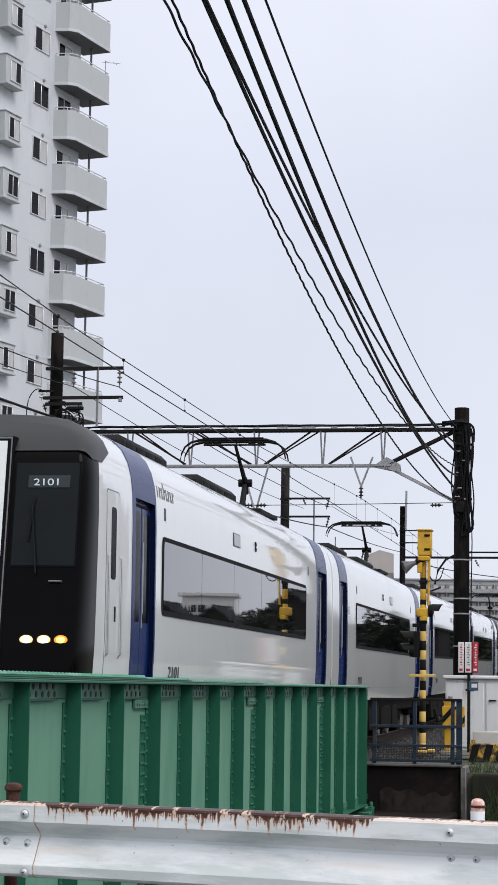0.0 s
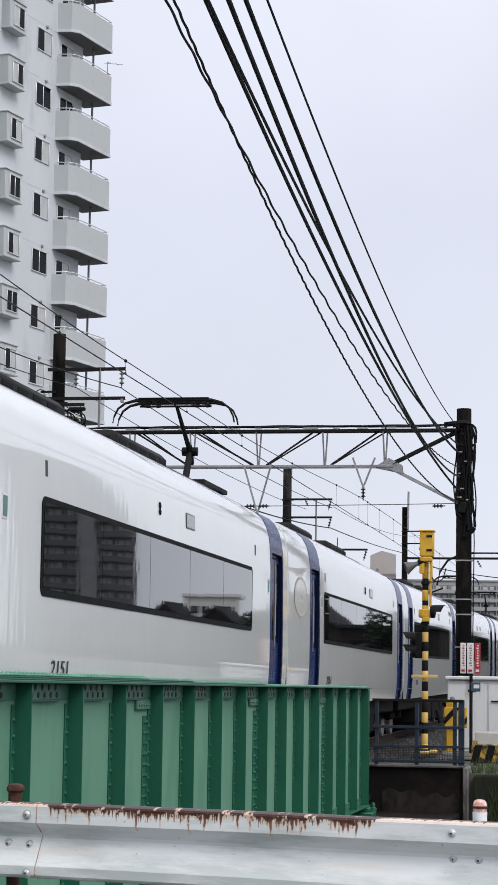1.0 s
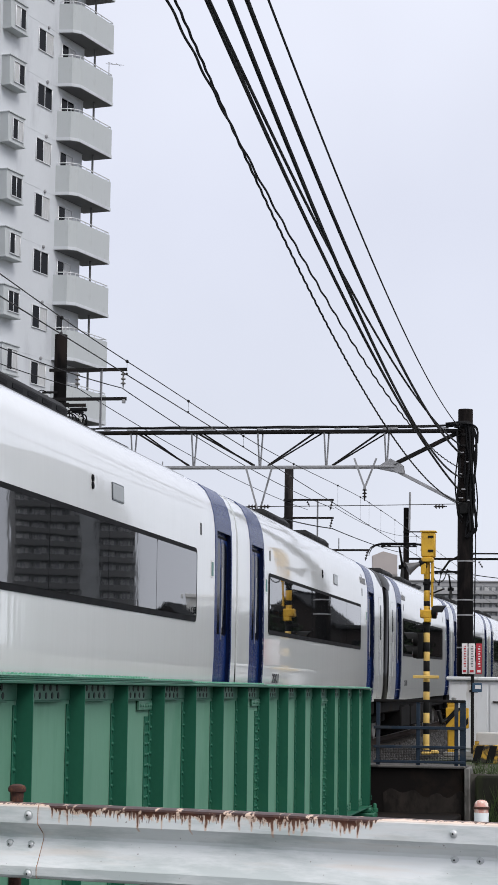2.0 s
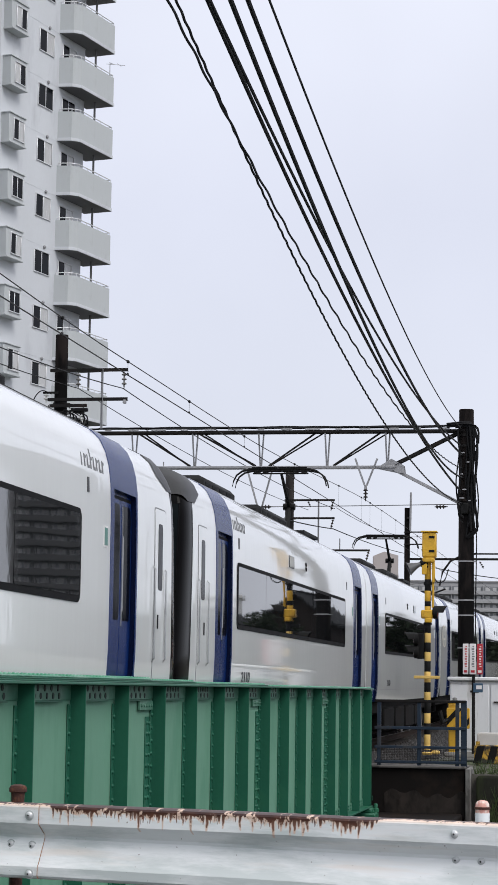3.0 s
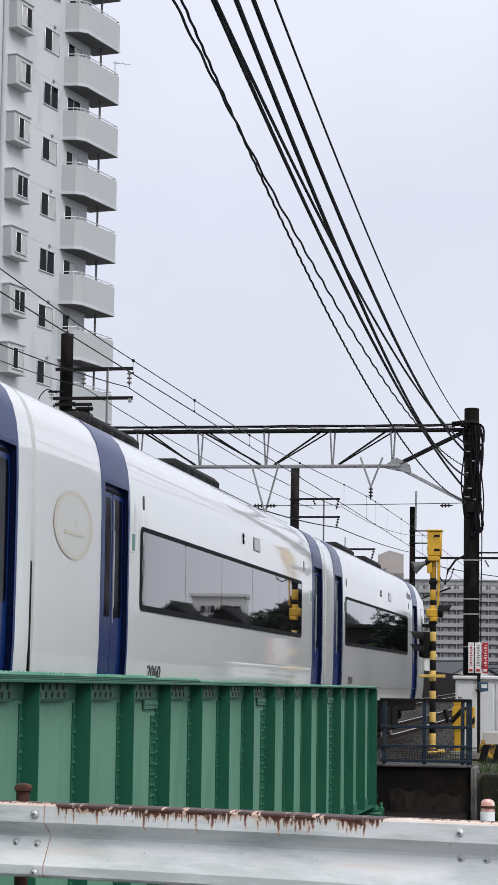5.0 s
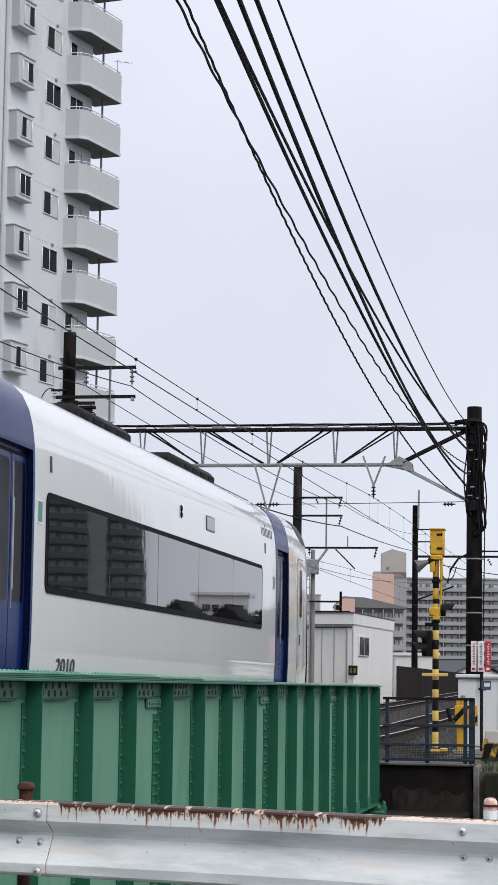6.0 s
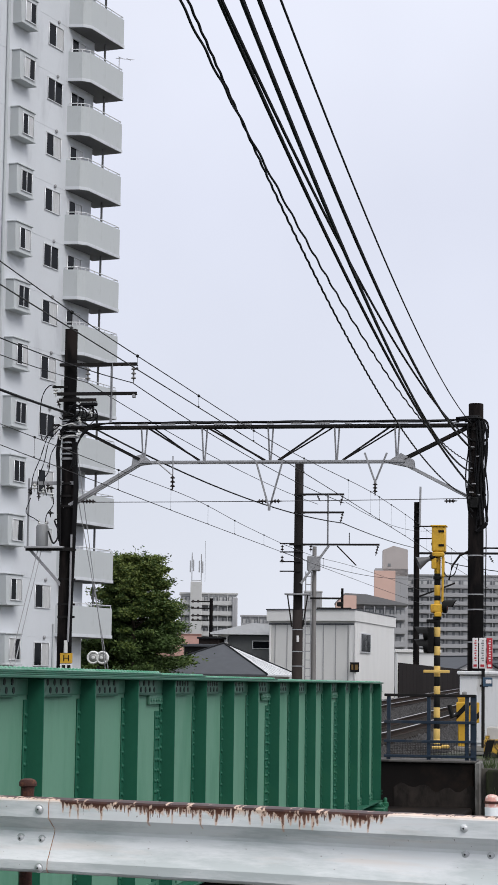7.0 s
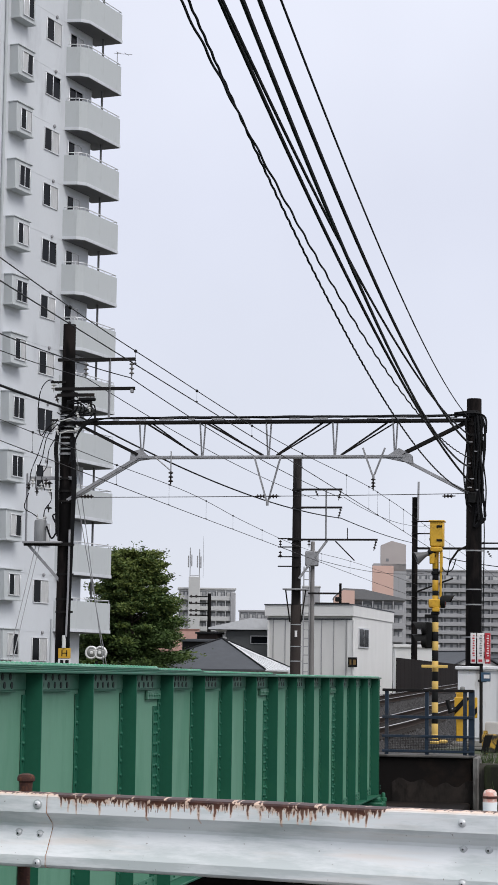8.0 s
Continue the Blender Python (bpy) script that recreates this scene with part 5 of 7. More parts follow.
    # stays and ties from the far-side pole towards the ground
    for k in range(2):
        wire("stay_wire", (-13.90 - 0.09 * k, 49.8, 4.33), (-14.27 - 0.13 * k, 47.8, -0.1), 0.0, 0.012, "straight grey stay wire", 4, 0, "stay wires", PALE_STEEL)
    for k in range(2):
        wire("stay_wire", (-13.15, 49.9, 7.0 - k), (-12.2 + 0.15 * k, 50.6, -0.2), 0.03, 0.010, "straight grey stay wire", 4, 0, "stay wires", PALE_STEEL)


# ---- level crossing ----
def build_crossing():
    s = thing("crossing_signal", "yellow and black striped level crossing signal with bell box", "crossing signal")
    X, Y = -3.80, 43.0
    bands = [(0.03, 0.14, 1), (0.14, 0.34, 1), (0.34, 0.56, 0), (0.56, 0.76, 1), (0.76, 1.02, 0), (1.02, 1.18, 1), (1.18, 1.37, 0), (1.37, 1.58, 1), (1.58, 1.79, 0), (1.79, 1.97, 1), (1.97, 2.16, 0), (2.16, 2.35, 1), (2.35, 2.56, 0),
             (2.56, 2.88, 1), (2.88, 2.98, 0), (2.98, 3.19, 1), (3.19, 3.42, 0), (3.42, 3.88, 1)]
    for z0, z1, c in bands:
        part("pole_band", Shape().lathe([(0.062, z0), (0.064, z0 + 0.004), (0.064, z1 - 0.004), (0.062, z1)], 18, pose(X, Y, 0)), (YELLOW if z0 > 2.4 else PALE_YELLOW) if c else BLACK_PAINT, s)
    part("foot", Shape().box((X, Y, -0.03), (0.19, 0.19, 0.06), 0.02).box((X + 0.17, Y, -0.01), (0.16, 0.12, 0.07), 0.02), PALE_YELLOW, s)
    b = part("bell_box", Shape().box((X + 0.03, Y, 4.105), (0.275, 0.28, 0.50), 0.02).box((X + 0.03, Y, 4.37), (0.32, 0.33, 0.03), 0.008), YELLOW, s, "yellow bell box")
    for z in (3.98, 4.26):
        part("louvre", Shape().box((X + 0.085, Y - 0.145, z), (0.11, 0.012, 0.045), 0.003), BLACK_PAINT, b)
    part("box_bracket", Shape().box((X + 0.02, Y - 0.05, 3.80), (0.24, 0.22, 0.10), 0.02).box((X - 0.06, Y - 0.12, 3.62), (0.10, 0.05, 0.22), 0.01).box((X + 0.12, Y - 0.08, 3.55), (0.06, 0.05, 0.4), 0.01), YELLOW, s)
    horn = Shape().lathe([(0.03, 0.0), (0.05, 0.1), (0.07, 0.16), (0.12, 0.28), (0.14, 0.31), (0.135, 0.30), (0.10, 0.26), (0.03, 0.16)], 16, Matrix.Translation((X - 0.10, Y - 0.1, 3.74)) @ Vector((-1, -0.25, -0.45)).to_track_quat("Z", "Y").to_matrix().to_4x4())
    part("loudspeaker", horn, mat("grey_horn_enamel", (0.085, 0.085, 0.09), 0.5, vary=0.15), s, "grey horn loudspeaker")
    part("speaker_back", Shape().lathe([(0.05, -0.10), (0.065, -0.08), (0.065, 0.02), (0.03, 0.06)], 12, Matrix.Translation((X - 0.10, Y - 0.1, 3.74)) @ Vector((-1, -0.25, -0.45)).to_track_quat("Z", "Y").to_matrix().to_4x4()), BLACK_PAINT, s)
    part("conduit", Shape().tube(smooth_line([(X + 0.06, Y - 0.05, 3.88), (X + 0.115, Y - 0.05, 3.70), (X + 0.11, Y - 0.05, 3.2), (X + 0.105, Y - 0.05, 2.85)]), 0.024, 8), YELLOW, s, "yellow conduit beside the pole")
    part("cable", Shape().tube(smooth_line([(X + 0.09, Y - 0.08, 3.55), (X + 0.20, Y - 0.1, 3.36), (X + 0.34, Y - 0.1, 3.40), (X + 0.42, Y - 0.1, 3.62)]), 0.012, 6), CABLE, s)
    part("pole_clamp", Shape().lathe([(0.071, 3.30), (0.085, 3.31), (0.085, 3.36), (0.071, 3.37)], 16, pose(X, Y, 0)).lathe([(0.071, 2.50), (0.085, 2.51), (0.085, 2.55), (0.071, 2.56)], 16, pose(X, Y, 0)), BLACK_PAINT, s)
    part("lamp_stub", Shape().box((X - 0.10, Y - 0.02, 2.47), (0.22, 0.10, 0.07), 0.01), BLACK_PAINT, s)
    part("speaker_arm", Shape().tube([(X, Y - 0.05, 3.66), (X - 0.2, Y - 0.1, 3.72)], 0.03, 8), DARK_STEEL, s)

    def lamp(x, z, side):
        m = Matrix.Translation((x, Y, z)) @ pose(0, 0, 0, 0, 90 * side, 0)
        l = part("lamp", Shape().lathe([(0.11, 0.0), (0.13, 0.02), (0.13, 0.09), (0.115, 0.10), (0.10, 0.09), (0.02, 0.085)], 18, m), BLACK_PAINT, s, "black lamp housing with hood")
        part("lens", Shape().lathe([(0.10, 0.085), (0.07, 0.11), (0.02, 0.12)], 16, m), LENS_RED, l)
        hd = Shape()
        for i in range(9):
            w = math.pi * (i / 8)
            for d in (0.08, 0.30 - 0.10 * abs(i - 4) / 4):
                for r in (0.135, 0.128):
                    hd.v.append(tuple(Vector((x + side * d, Y + r * math.cos(w), z + r * math.sin(w)))))
        for i in range(8):
            a = 4 * i
            hd.f += [(a, a + 4, a + 6, a + 2), (a + 1, a + 3, a + 7, a + 5), (a + 2, a + 6, a + 7, a + 3), (a, a + 1, a + 5, a + 4)]
        part("hood", hd, BLACK_PAINT, l)
    lamp(X - 0.17, 2.22, -1)
    lamp(X - 0.17, 1.97, -1)
    lamp(X + 0.10, 2.76, 1)
    part("lamp_bracket", Shape().box((X - 0.14, Y, 2.09), (0.16, 0.12, 0.52), 0.02), BLACK_PAINT, s)
    part("lamp_bracket", Shape().box((X - 0.01, Y, 2.72), (0.235, 0.22, 0.17), 0.02).box((X + 0.02, Y - 0.07, 2.60), (0.14, 0.10, 0.09), 0.015), YELLOW, s)
    part("cross_arm", Shape().box((X, Y - 0.12, 1.47), (0.52, 0.05, 0.06), 0.008), PALE_YELLOW, s)
    # fence on the abutment
    f = thing("railing", "blue-grey steel railing on the abutment", "railing")
    Yf = 39.75
    for x, w in ((-4.40, 0.07), (-3.66, 0.07), (-2.96, 0.07), (-2.84, 0.11)):
        part("post", Shape().box((x, Yf, 0.43), (w, 0.06, 1.20), 0.008), BLUE_GREY, f)
    for z, h, mt in ((1.01, 0.05, DARK_STEEL), (0.52, 0.055, BLUE_GREY), (0.17, 0.05, BLUE_GREY), (-0.10, 0.05, BLUE_GREY)):
        part("rail", Shape().box((-3.64, Yf - 0.035, z), (1.68, 0.03, h), 0.006), mt, f)
    mesh = Shape()
    for i in range(54):
        mesh.box((-4.38 + 0.030 * i, Yf - 0.02, 0.03), (0.005, 0.005, 0.27))
    for i in range(9):
        mesh.box((-3.6, Yf - 0.024, -0.09 + 0.030 * i), (1.62, 0.005, 0.005))
    part("wire_mesh", mesh, DARK_STEEL, f, "fine dark wire mesh", kind="stuff")
    # barrier machine behind the fence
    g = thing("barrier_machine", "yellow crossing barrier machine with a striped counterweight", "crossing barrier")
    part("housing", Shape().box((-3.40, 44.6, 0.44), (0.19, 0.26, 1.0), 0.02).lathe([(0.118, 0.93), (0.118, 0.97), (0.09, 1.0), (0.0, 1.01)], 16, pose(-3.40, 44.6, 0)), YELLOW, g)
    part("foot", Shape().box((-3.40, 44.6, -0.09), (0.36, 0.4, 0.1), 0.02), CONCRETE, g)
    arm = part("counterweight", Shape().box((-3.29, 44.42, 0.65), (0.47, 0.05, 0.42), 0.015), YELLOW, g, "black and yellow striped counterweight")
    for ol in ([(-3.52, 0.50), (-3.19, 0.856), (-3.32, 0.856), (-3.52, 0.64)], [(-3.27, 0.444), (-3.15, 0.444), (-3.06, 0.545), (-3.06, 0.675)]):
        part("stripe", Shape().prism(ol, 44.386, 44.398, "y"), BLACK_PAINT, arm)
    part("arm_root", Shape().tube([(-3.5, 44.36, 0.62), (-3.60, 44.30, 0.55), (-3.66, 44.30, 0.80)], 0.05, 8), BLACK_PAINT, g)
    part("lamp", Shape().lathe([(0.05, 0), (0.05, 0.06), (0.02, 0.08)], 10, pose(-3.36, 44.42, 1.0)), LAMP_GLASS, g)
    h = thing("wheel_guard", "chipped black and yellow striped road guard frame", "road guard")
    chipped = mat("chipped_yellow_guard_paint", (0.52, 0.31, 0.03), 0.6, vary=0.2, scale=8, tint=(0.02, 0.016, 0.012), tint_amount=0.7, tint_scale=7, bump=0.002)
    part("panel", Shape().box((-2.44, 43.9, -0.06), (0.98, 0.08, 0.38), 0.03), chipped, h)
    for k in range(4):
        x = -2.95 + 0.27 * k
        part("stripe", Shape().prism([(x, -0.24), (x + 0.15, -0.24), (x + 0.24, 0.11), (x + 0.09, 0.11)], 43.848, 43.858, "y"), BLACK_PAINT, h)
    for x in (-2.86, -2.05):
        part("post", Shape().tube([(x, 43.97, -0.3), (x, 43.97, 0.20)], 0.045, 8), chipped, h)
    # relay cabinet, signs
    c = thing("relay_cabinet", "pale grey steel relay cabinet beside the crossing", "cabinet")
    part("body", Shape().box((-2.75, 47.1, 0.66), (1.75, 1.1, 1.52), 0.02), CABINET, c)
    part("roof", Shape().box((-2.75, 47.08, 1.47), (1.86, 1.24, 0.08), 0.02), CABINET, c)
    part("plinth", Shape().box((-2.75, 47.1, -0.14), (1.8, 1.15, 0.12), 0.01), CONCRETE, c)
    for x in (-3.2, -2.35):
        d = part("door", Shape().box((x, 46.535, 0.66), (0.80, 0.03, 1.36), 0.008), CABINET, c)
        part("handle", Shape().box((x - 0.26, 46.50, 0.98), (0.16, 0.04, 0.03), 0.006), DARK_STEEL, d)
        part("name_plate", Shape().box((x + 0.1, 46.516, 1.2), (0.18, 0.008, 0.05)), DARK_STEEL, d)
    q = thing("warning_sign", "narrow red and white crossing sign boards on a thin post", "sign")
    part("post", Shape().tube([(-3.06, 45.6, -0.1), (-3.06, 45.6, 1.62)], 0.035, 8), DARK_STEEL, q)
    for x, w, mt, bm_ in ((-3.22, 0.115, SIGN_WHITE, SIGN_RED), (-3.07, 0.135, SIGN_WHITE, LETTER_GREY), (-2.92, 0.12, SIGN_RED, SIGN_WHITE)):
        bd = part("board", Shape().box((x, 45.52, 1.88), (w, 0.03, 0.64), 0.006), mt, q)
        for k in range(9):
            part("bar", Shape().box((x + 0.012 - 0.008 * (k % 2), 45.502, 2.14 - 0.052 * k), (w * (0.26, 0.40, 0.33)[k % 3], 0.006, (0.020, 0.030)[k % 2])), bm_, bd)
        part("emblem", Shape().box((x, 45.502, 1.62), (w * 0.6, 0.006, 0.05)), SIGN_RED if mt is SIGN_WHITE else SIGN_WHITE, bd)
    part("plate", Shape().box((-2.96, 45.55, 1.28), (0.2, 0.02, 0.19), 0.005), SIGN_BLUE, q)
    part("plate_bar", Shape().box((-2.94, 45.535, 1.29), (0.12, 0.006, 0.08)), SIGN_WHITE, q)
    solid("kerb_block", Shape().box((-1.6, 45.0, 0.06), (2.66, 0.4, 0.60), 0.03), mat("pale_kerb", (0.5, 0.49, 0.47), 0.8, vary=0.1), "pale concrete parapet block beside the crossing", "kerb")
    m = thing("dwarf_signal", "round twin-lens trackside signal lamp on a short post", "railway signal")
    part("post", Shape().tube([(-14.64, 58.6, -0.3), (-14.64, 58.6, 1.6)], 0.05, 8), DARK_STEEL, m)
    part("backplate", Shape().box((-14.64, 58.62, 1.80), (0.46, 0.06, 0.26), 0.10), DARK_STEEL, m)
    for x in (-0.13, 0.13):
        ln = part("lens", Shape().lathe([(0.125, 0.03), (0.12, 0.06), (0.085, 0.09), (0.02, 0.105)], 18, pose(-14.64 + x, 58.56, 1.83, 90, 0, 0)), LAMP_GLASS, m, "grey glass lens")
        part("rim", Shape().lathe([(0.17, 0), (0.19, 0.02), (0.185, 0.06), (0.16, 0.085), (0.128, 0.07), (0.122, 0.03)], 22, pose(-14.64 + x, 58.56 - 0.004 * (x > 0), 1.83, 90, 0, 0)), PORCELAIN_W, ln, "pale lamp rim")
        part("bulb_spot", Shape().lathe([(0.05, 0.088), (0.045, 0.112), (0.02, 0.120)], 12, pose(-14.64 + x * 0.9, 58.56, 1.83, 90, 0, 0)), PORCELAIN_W, ln)


# ---- houses and far buildings ----
def build_white_house():
    h = thing("workshop_building", "two-storey pale workshop with a deep white flat-roof fascia", "building")
    A, B, C = Vector((-25.56, 151.42, 0)), Vector((-19.01, 150.0, 0)), Vector((-17.96, 166.9, 0))
    D = A + C - B
    c = (A + C) / 2
    eaves = [(p.x, p.y) for p in (A, B, C, D)]
    A, B, C, D = ((p - c) * 0.96 + c for p in (A, B, C, D))
    part("wall", Shape().prism([(p.x, p.y) for p in (A, B, C, D)], -0.6, 5.64, "z"), HOUSE_GREY, h, smooth=False)
    n1 = Vector((B.y - A.y, A.x - B.x, 0)).normalized()
    n2 = Vector((C.y - B.y, B.x - C.x, 0)).normalized()
    part("end_wall", Shape().prism([tuple((B + n2 * 0.06).xy), tuple((C + n2 * 0.06).xy), tuple(C.xy), tuple(B.xy)], -0.6, 5.63, "z"), HOUSE_WHITE, h, "white end wall", smooth=False)
    q = B - (B - A).normalized() * 0.34
    part("corner_post", Shape().prism([tuple((q + n1 * 0.07).xy), tuple((B + n1 * 0.07).xy), tuple(B.xy), tuple(q.xy)], -0.6, 5.3, "z"), HOUSE_WHITE, h, "white corner post", smooth=False)
    part("fascia", Shape().prism(eaves, 5.60, 6.36, "z"), HOUSE_WHITE, h, "deep white roof fascia", smooth=False)
    part("roof", Shape().prism([tuple((Vector((*p, 0)) - c).xy * 1.008 + c.xy) for p in eaves], 6.362, 6.44, "z"), SLATE, h, smooth=False)
    # slate-dark bar in place of the shadow line under the fascia
    part("eave_shadow_bar", Shape().bar(A + n1 * 0.05 + Vector((0, 0, 5.38)), B + n1 * 0.05 + Vector((0, 0, 5.38)), 0.06, 0.10), SLATE, h)
    for k in range(7):
        p = A.lerp(B, (k + 0.5) / 7) + n1 * 0.02
        part("panel_joint", Shape().box((p.x, p.y, 2.4), (0.05, 0.03, 5.9)), PALE_STEEL, h)
    for q, mt in ((A, HOUSE_WHITE), (B, HOUSE_WHITE)):
        part("down_pipe", Shape().tube([(q.x + 0.1, q.y - 0.1, -0.5), (q.x + 0.1, q.y - 0.1, 5.3)], 0.08, 8), mt, h)
    d2 = (C - B).normalized()
    ang = math.degrees(math.atan2(d2.y, d2.x))
    w0 = B.lerp(C, 0.23) + n2 * 0.10
    wm = pose(w0.x, w0.y, 4.13, 0, 0, ang)
    w = part("window", Shape().box((0, 0, 0), (3.9, 0.10, 1.46), 0.02, wm), WINDOW_FRAME, h)
    part("pane", Shape().box((-0.92, -0.05, 0), (1.6, 0.04, 1.24), 0, wm), PANE, w)
    part("pane", Shape().box((0.92, -0.05, 0), (1.6, 0.04, 1.24), 0, wm), PANE, w)
    s0 = B.lerp(C, 0.0) + n2 * 0.05 + Vector((0.02, -0.25, 0))
    sm = pose(s0.x, s0.y, 2.37, 0, 0, 8)
    sg = part("sign_board", Shape().box((0, 0, 0), (0.64, 0.06, 0.68), 0.01, sm), BLACK_PAINT, h, "dark sign with amber bars")
    part("bar", Shape().box((-0.15, -0.035, 0), (0.13, 0.01, 0.36), 0, sm).box((0.13, -0.035, 0.0), (0.2, 0.01, 0.36), 0, sm), mat("dull_amber_panel", (0.15, 0.085, 0.02), 0.5, vary=0.15, scale=6), sg)


def gable_house(name, label, m, w, d, eave, ridge, wall, roof, windows=1):
    h = thing(name, label, "house", m)
    part("wall", Shape().prism([(-w / 2, -0.6), (w / 2, -0.6), (w / 2, eave), (0, ridge - 0.15), (-w / 2, eave)], -d / 2, d / 2, "y"), wall, h, smooth=False)
    o = 0.35
    sl = (ridge - eave) / (w / 2)
    for q in (-1, 1):
        out = [(0, ridge), (q * (w / 2 + o), eave - sl * o), (q * (w / 2 + o), eave - sl * o + 0.14), (0, ridge + 0.14)]
        part("roof", Shape().prism(out, -d / 2 - o, d / 2 + o, "y"), roof, h, smooth=False)
    part("ridge_cap", Shape().box((0, 0, ridge + 0.16), (0.25, d + 2 * o, 0.1), 0.03), roof, h)
    for k in range(windows):
        x = -w / 4 + k * w / 2 if windows > 1 else 0
        wn = part("window", Shape().box((x, -d / 2 - 0.02, eave * 0.55), (1.3, 0.08, 1.1), 0.02), WINDOW_FRAME, h)
        part("pane", Shape().box((x, -d / 2 - 0.07, eave * 0.55), (1.16, 0.03, 0.96)), PANE, wn)
    return h


def slab_block(name, label, m, w, d, floors, step, wall, bays, top=1.2, group=""):
    """A far apartment slab with open balcony decks along its front."""
    b = thing(name, label, "apartment building", m, group)
    H = floors * step
    part("wall", Shape().box((0, d / 2, H / 2 - 2), (w, d, H + 4 + top), 0.05), wall, b)
    part("roof", Shape().box((0, d / 2, H + top / 2 + 0.2), (w + 0.8, d + 0.8, 0.5), 0.05), wall, b)
    bay = w / bays
    deck = Shape().box((0, -0.8, 0), (w, 1.6, 0.22)).mesh("deck", wall)
    para = Shape().box((0, -1.55, 0.62), (w, 0.12, 1.05), 0.02).mesh("parapet", wall)
    # flat box coloured as the shade behind the decks
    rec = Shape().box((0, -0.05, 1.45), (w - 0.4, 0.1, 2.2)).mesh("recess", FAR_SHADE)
    fin = Shape().box((0, -0.75, step / 2), (0.22, 1.5, step)).mesh("divider", wall)
    win = Shape().box((0, -0.14, 1.3), (bay * 0.3, 0.08, 1.9)).mesh("balcony_window", CURTAIN)
    win2 = Shape().box((0, -0.14, 1.6), (bay * 0.24, 0.08, 1.2)).mesh("balcony_window", CURTAIN)
    for k in range(floors):
        dk = part("balcony_deck", deck, None, b)
        dk.location.z = k * step
        part("parapet", para, None, dk)
        part("recess", rec, None, dk)
        for i in range(bays):
            for me, x in ((win, (i + 0.32) * bay), (win2, (i + 0.75) * bay), (fin, i * bay)):
                o = part(me.name.split(".")[0], me, None, dk)
                o.location.x = -w / 2 + x
    return b


def build_far():
    slab_block("apartment_block", "long grey far apartment slab with open balcony decks", pose(-34.0, 703.0, -0.4, 0, 0, 9), 82, 12, 13, 2.75, FAR_GREY, 16, 2.4)
    t = thing("apartment_block", "far apartment tower with a salmon-coloured end wall", "apartment building", pose(-75.7, 690.0, 0, 0, 0, 9))
    part("wall", Shape().box((0, 6, 18.5), (10.6, 10, 40), 0.1), FAR_GREY, t)
    part("end_wall", Shape().box((-2.2, 0.9, 17.6), (6.8, 0.3, 40.2), 0.05), FAR_PINK, t, "salmon end wall")
    part("stair_head", Shape().prism([(-2.8, 36), (5.2, 36), (5.2, 44.6), (0.6, 45.8), (-2.8, 44.4)], 1, 7, "y"), mat("far_stair_head_warm", (0.40, 0.36, 0.35), 0.85, vary=0.06, scale=0.2), t, smooth=False)
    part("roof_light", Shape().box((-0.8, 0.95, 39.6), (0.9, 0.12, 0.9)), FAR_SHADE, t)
    mb = slab_block("apartment_block", "low far apartment block with a dark pitched roof", pose(-55.4, 480, 0.6, 0, 0, 9), 11.5, 9, 6, 3.0, FAR_GREY, 5, 0.2)
    part("end_wall", Shape().prism([(-9.75, -0.8), (-5.2, -0.8), (-5.2, 20.25), (-7.8, 20.35), (-9.75, 18.5)], -1.75, 8, "y"), FAR_PINK, mb, "salmon end wall", smooth=False)
    part("pitched_roof", Shape().prism([(-9.9, 18.8), (-7.8, 20.8), (-3.0, 20.6), (6.4, 18.5), (6.4, 18.2), (-9.9, 18.4)], -1.5, 9, "y"), mat("far_grey_roof", (0.16, 0.16, 0.165), 0.8, vary=0.1), mb, smooth=False)
    al = slab_block("apartment_block", "pale far apartment block with a white stair tower", pose(-120.4, 612, -0.2, 0, 0, 12), 16.2, 9, 9, 2.95, FAR_PALE, 6, 0.3)
    part("stair_tower", Shape().box((-3.7, -1.6, 15.1), (3.3, 3.0, 30.2), 0.1), FAR_PALE, al, "white stair tower")
    ant = part("antenna_mast", Shape().tube([(-5.0, -1.5, 30), (-5.0, -1.5, 38.6)], 0.14, 6).tube([(-2.3, -1.5, 30), (-2.3, -1.5, 38.2)], 0.14, 6).tube([(-5.0, -1.5, 30.6), (-2.3, -1.5, 30.6)], 0.1, 6).tube([(-1.2, -1.5, 30), (-1.2, -1.5, 42)], 0.05, 5), PALE_STEEL, al)
    for x, z in ((-5.5, 34.6), (-5.0, 36), (-4.55, 34.9), (-2.9, 34.6), (-2.3, 35.6), (-1.9, 34.4)):
        part("antenna", Shape().box((x, -1.7, z), (0.34, 0.3, 3.4), 0.05), PALE_STEEL, ant)
    part("end_bay", Shape().box((7.6, -1.4, 12.4), (1.5, 1.9, 27.0), 0.3), FAR_GREY, al, "grey corner bay")
    slab_block("apartment_block", "far grey apartment block behind the roofs", pose(-103.6, 600, -1.0, 0, 0, 9), 9.6, 9, 7, 2.95, FAR_GREY, 4, 0.2)
    tw = thing("apartment_block", "far grey stair tower behind the workshop", "apartment building", pose(-95.5, 650, 0, 0, 0, 5))
    part("wall", Shape().box((0, 2, 14.2), (5.2, 5, 29.5), 0.1), FAR_GREY, tw)
    part("roof", Shape().box((0, 2, 29.1), (5.6, 5.4, 0.5), 0.05), FAR_PALE, tw)
    hh = thing("house", "low house with a dark slate and pale metal pyramid roof", "house")
    L, R, B, top = Vector((-29.9, 128.8, 1.7)), Vector((-21.85, 129.95, 1.7)), Vector((-21.4, 139.7, 1.7)), Vector((-25.45, 134.55, 3.65))
    K = L + B - R
    c = (L + B) / 2
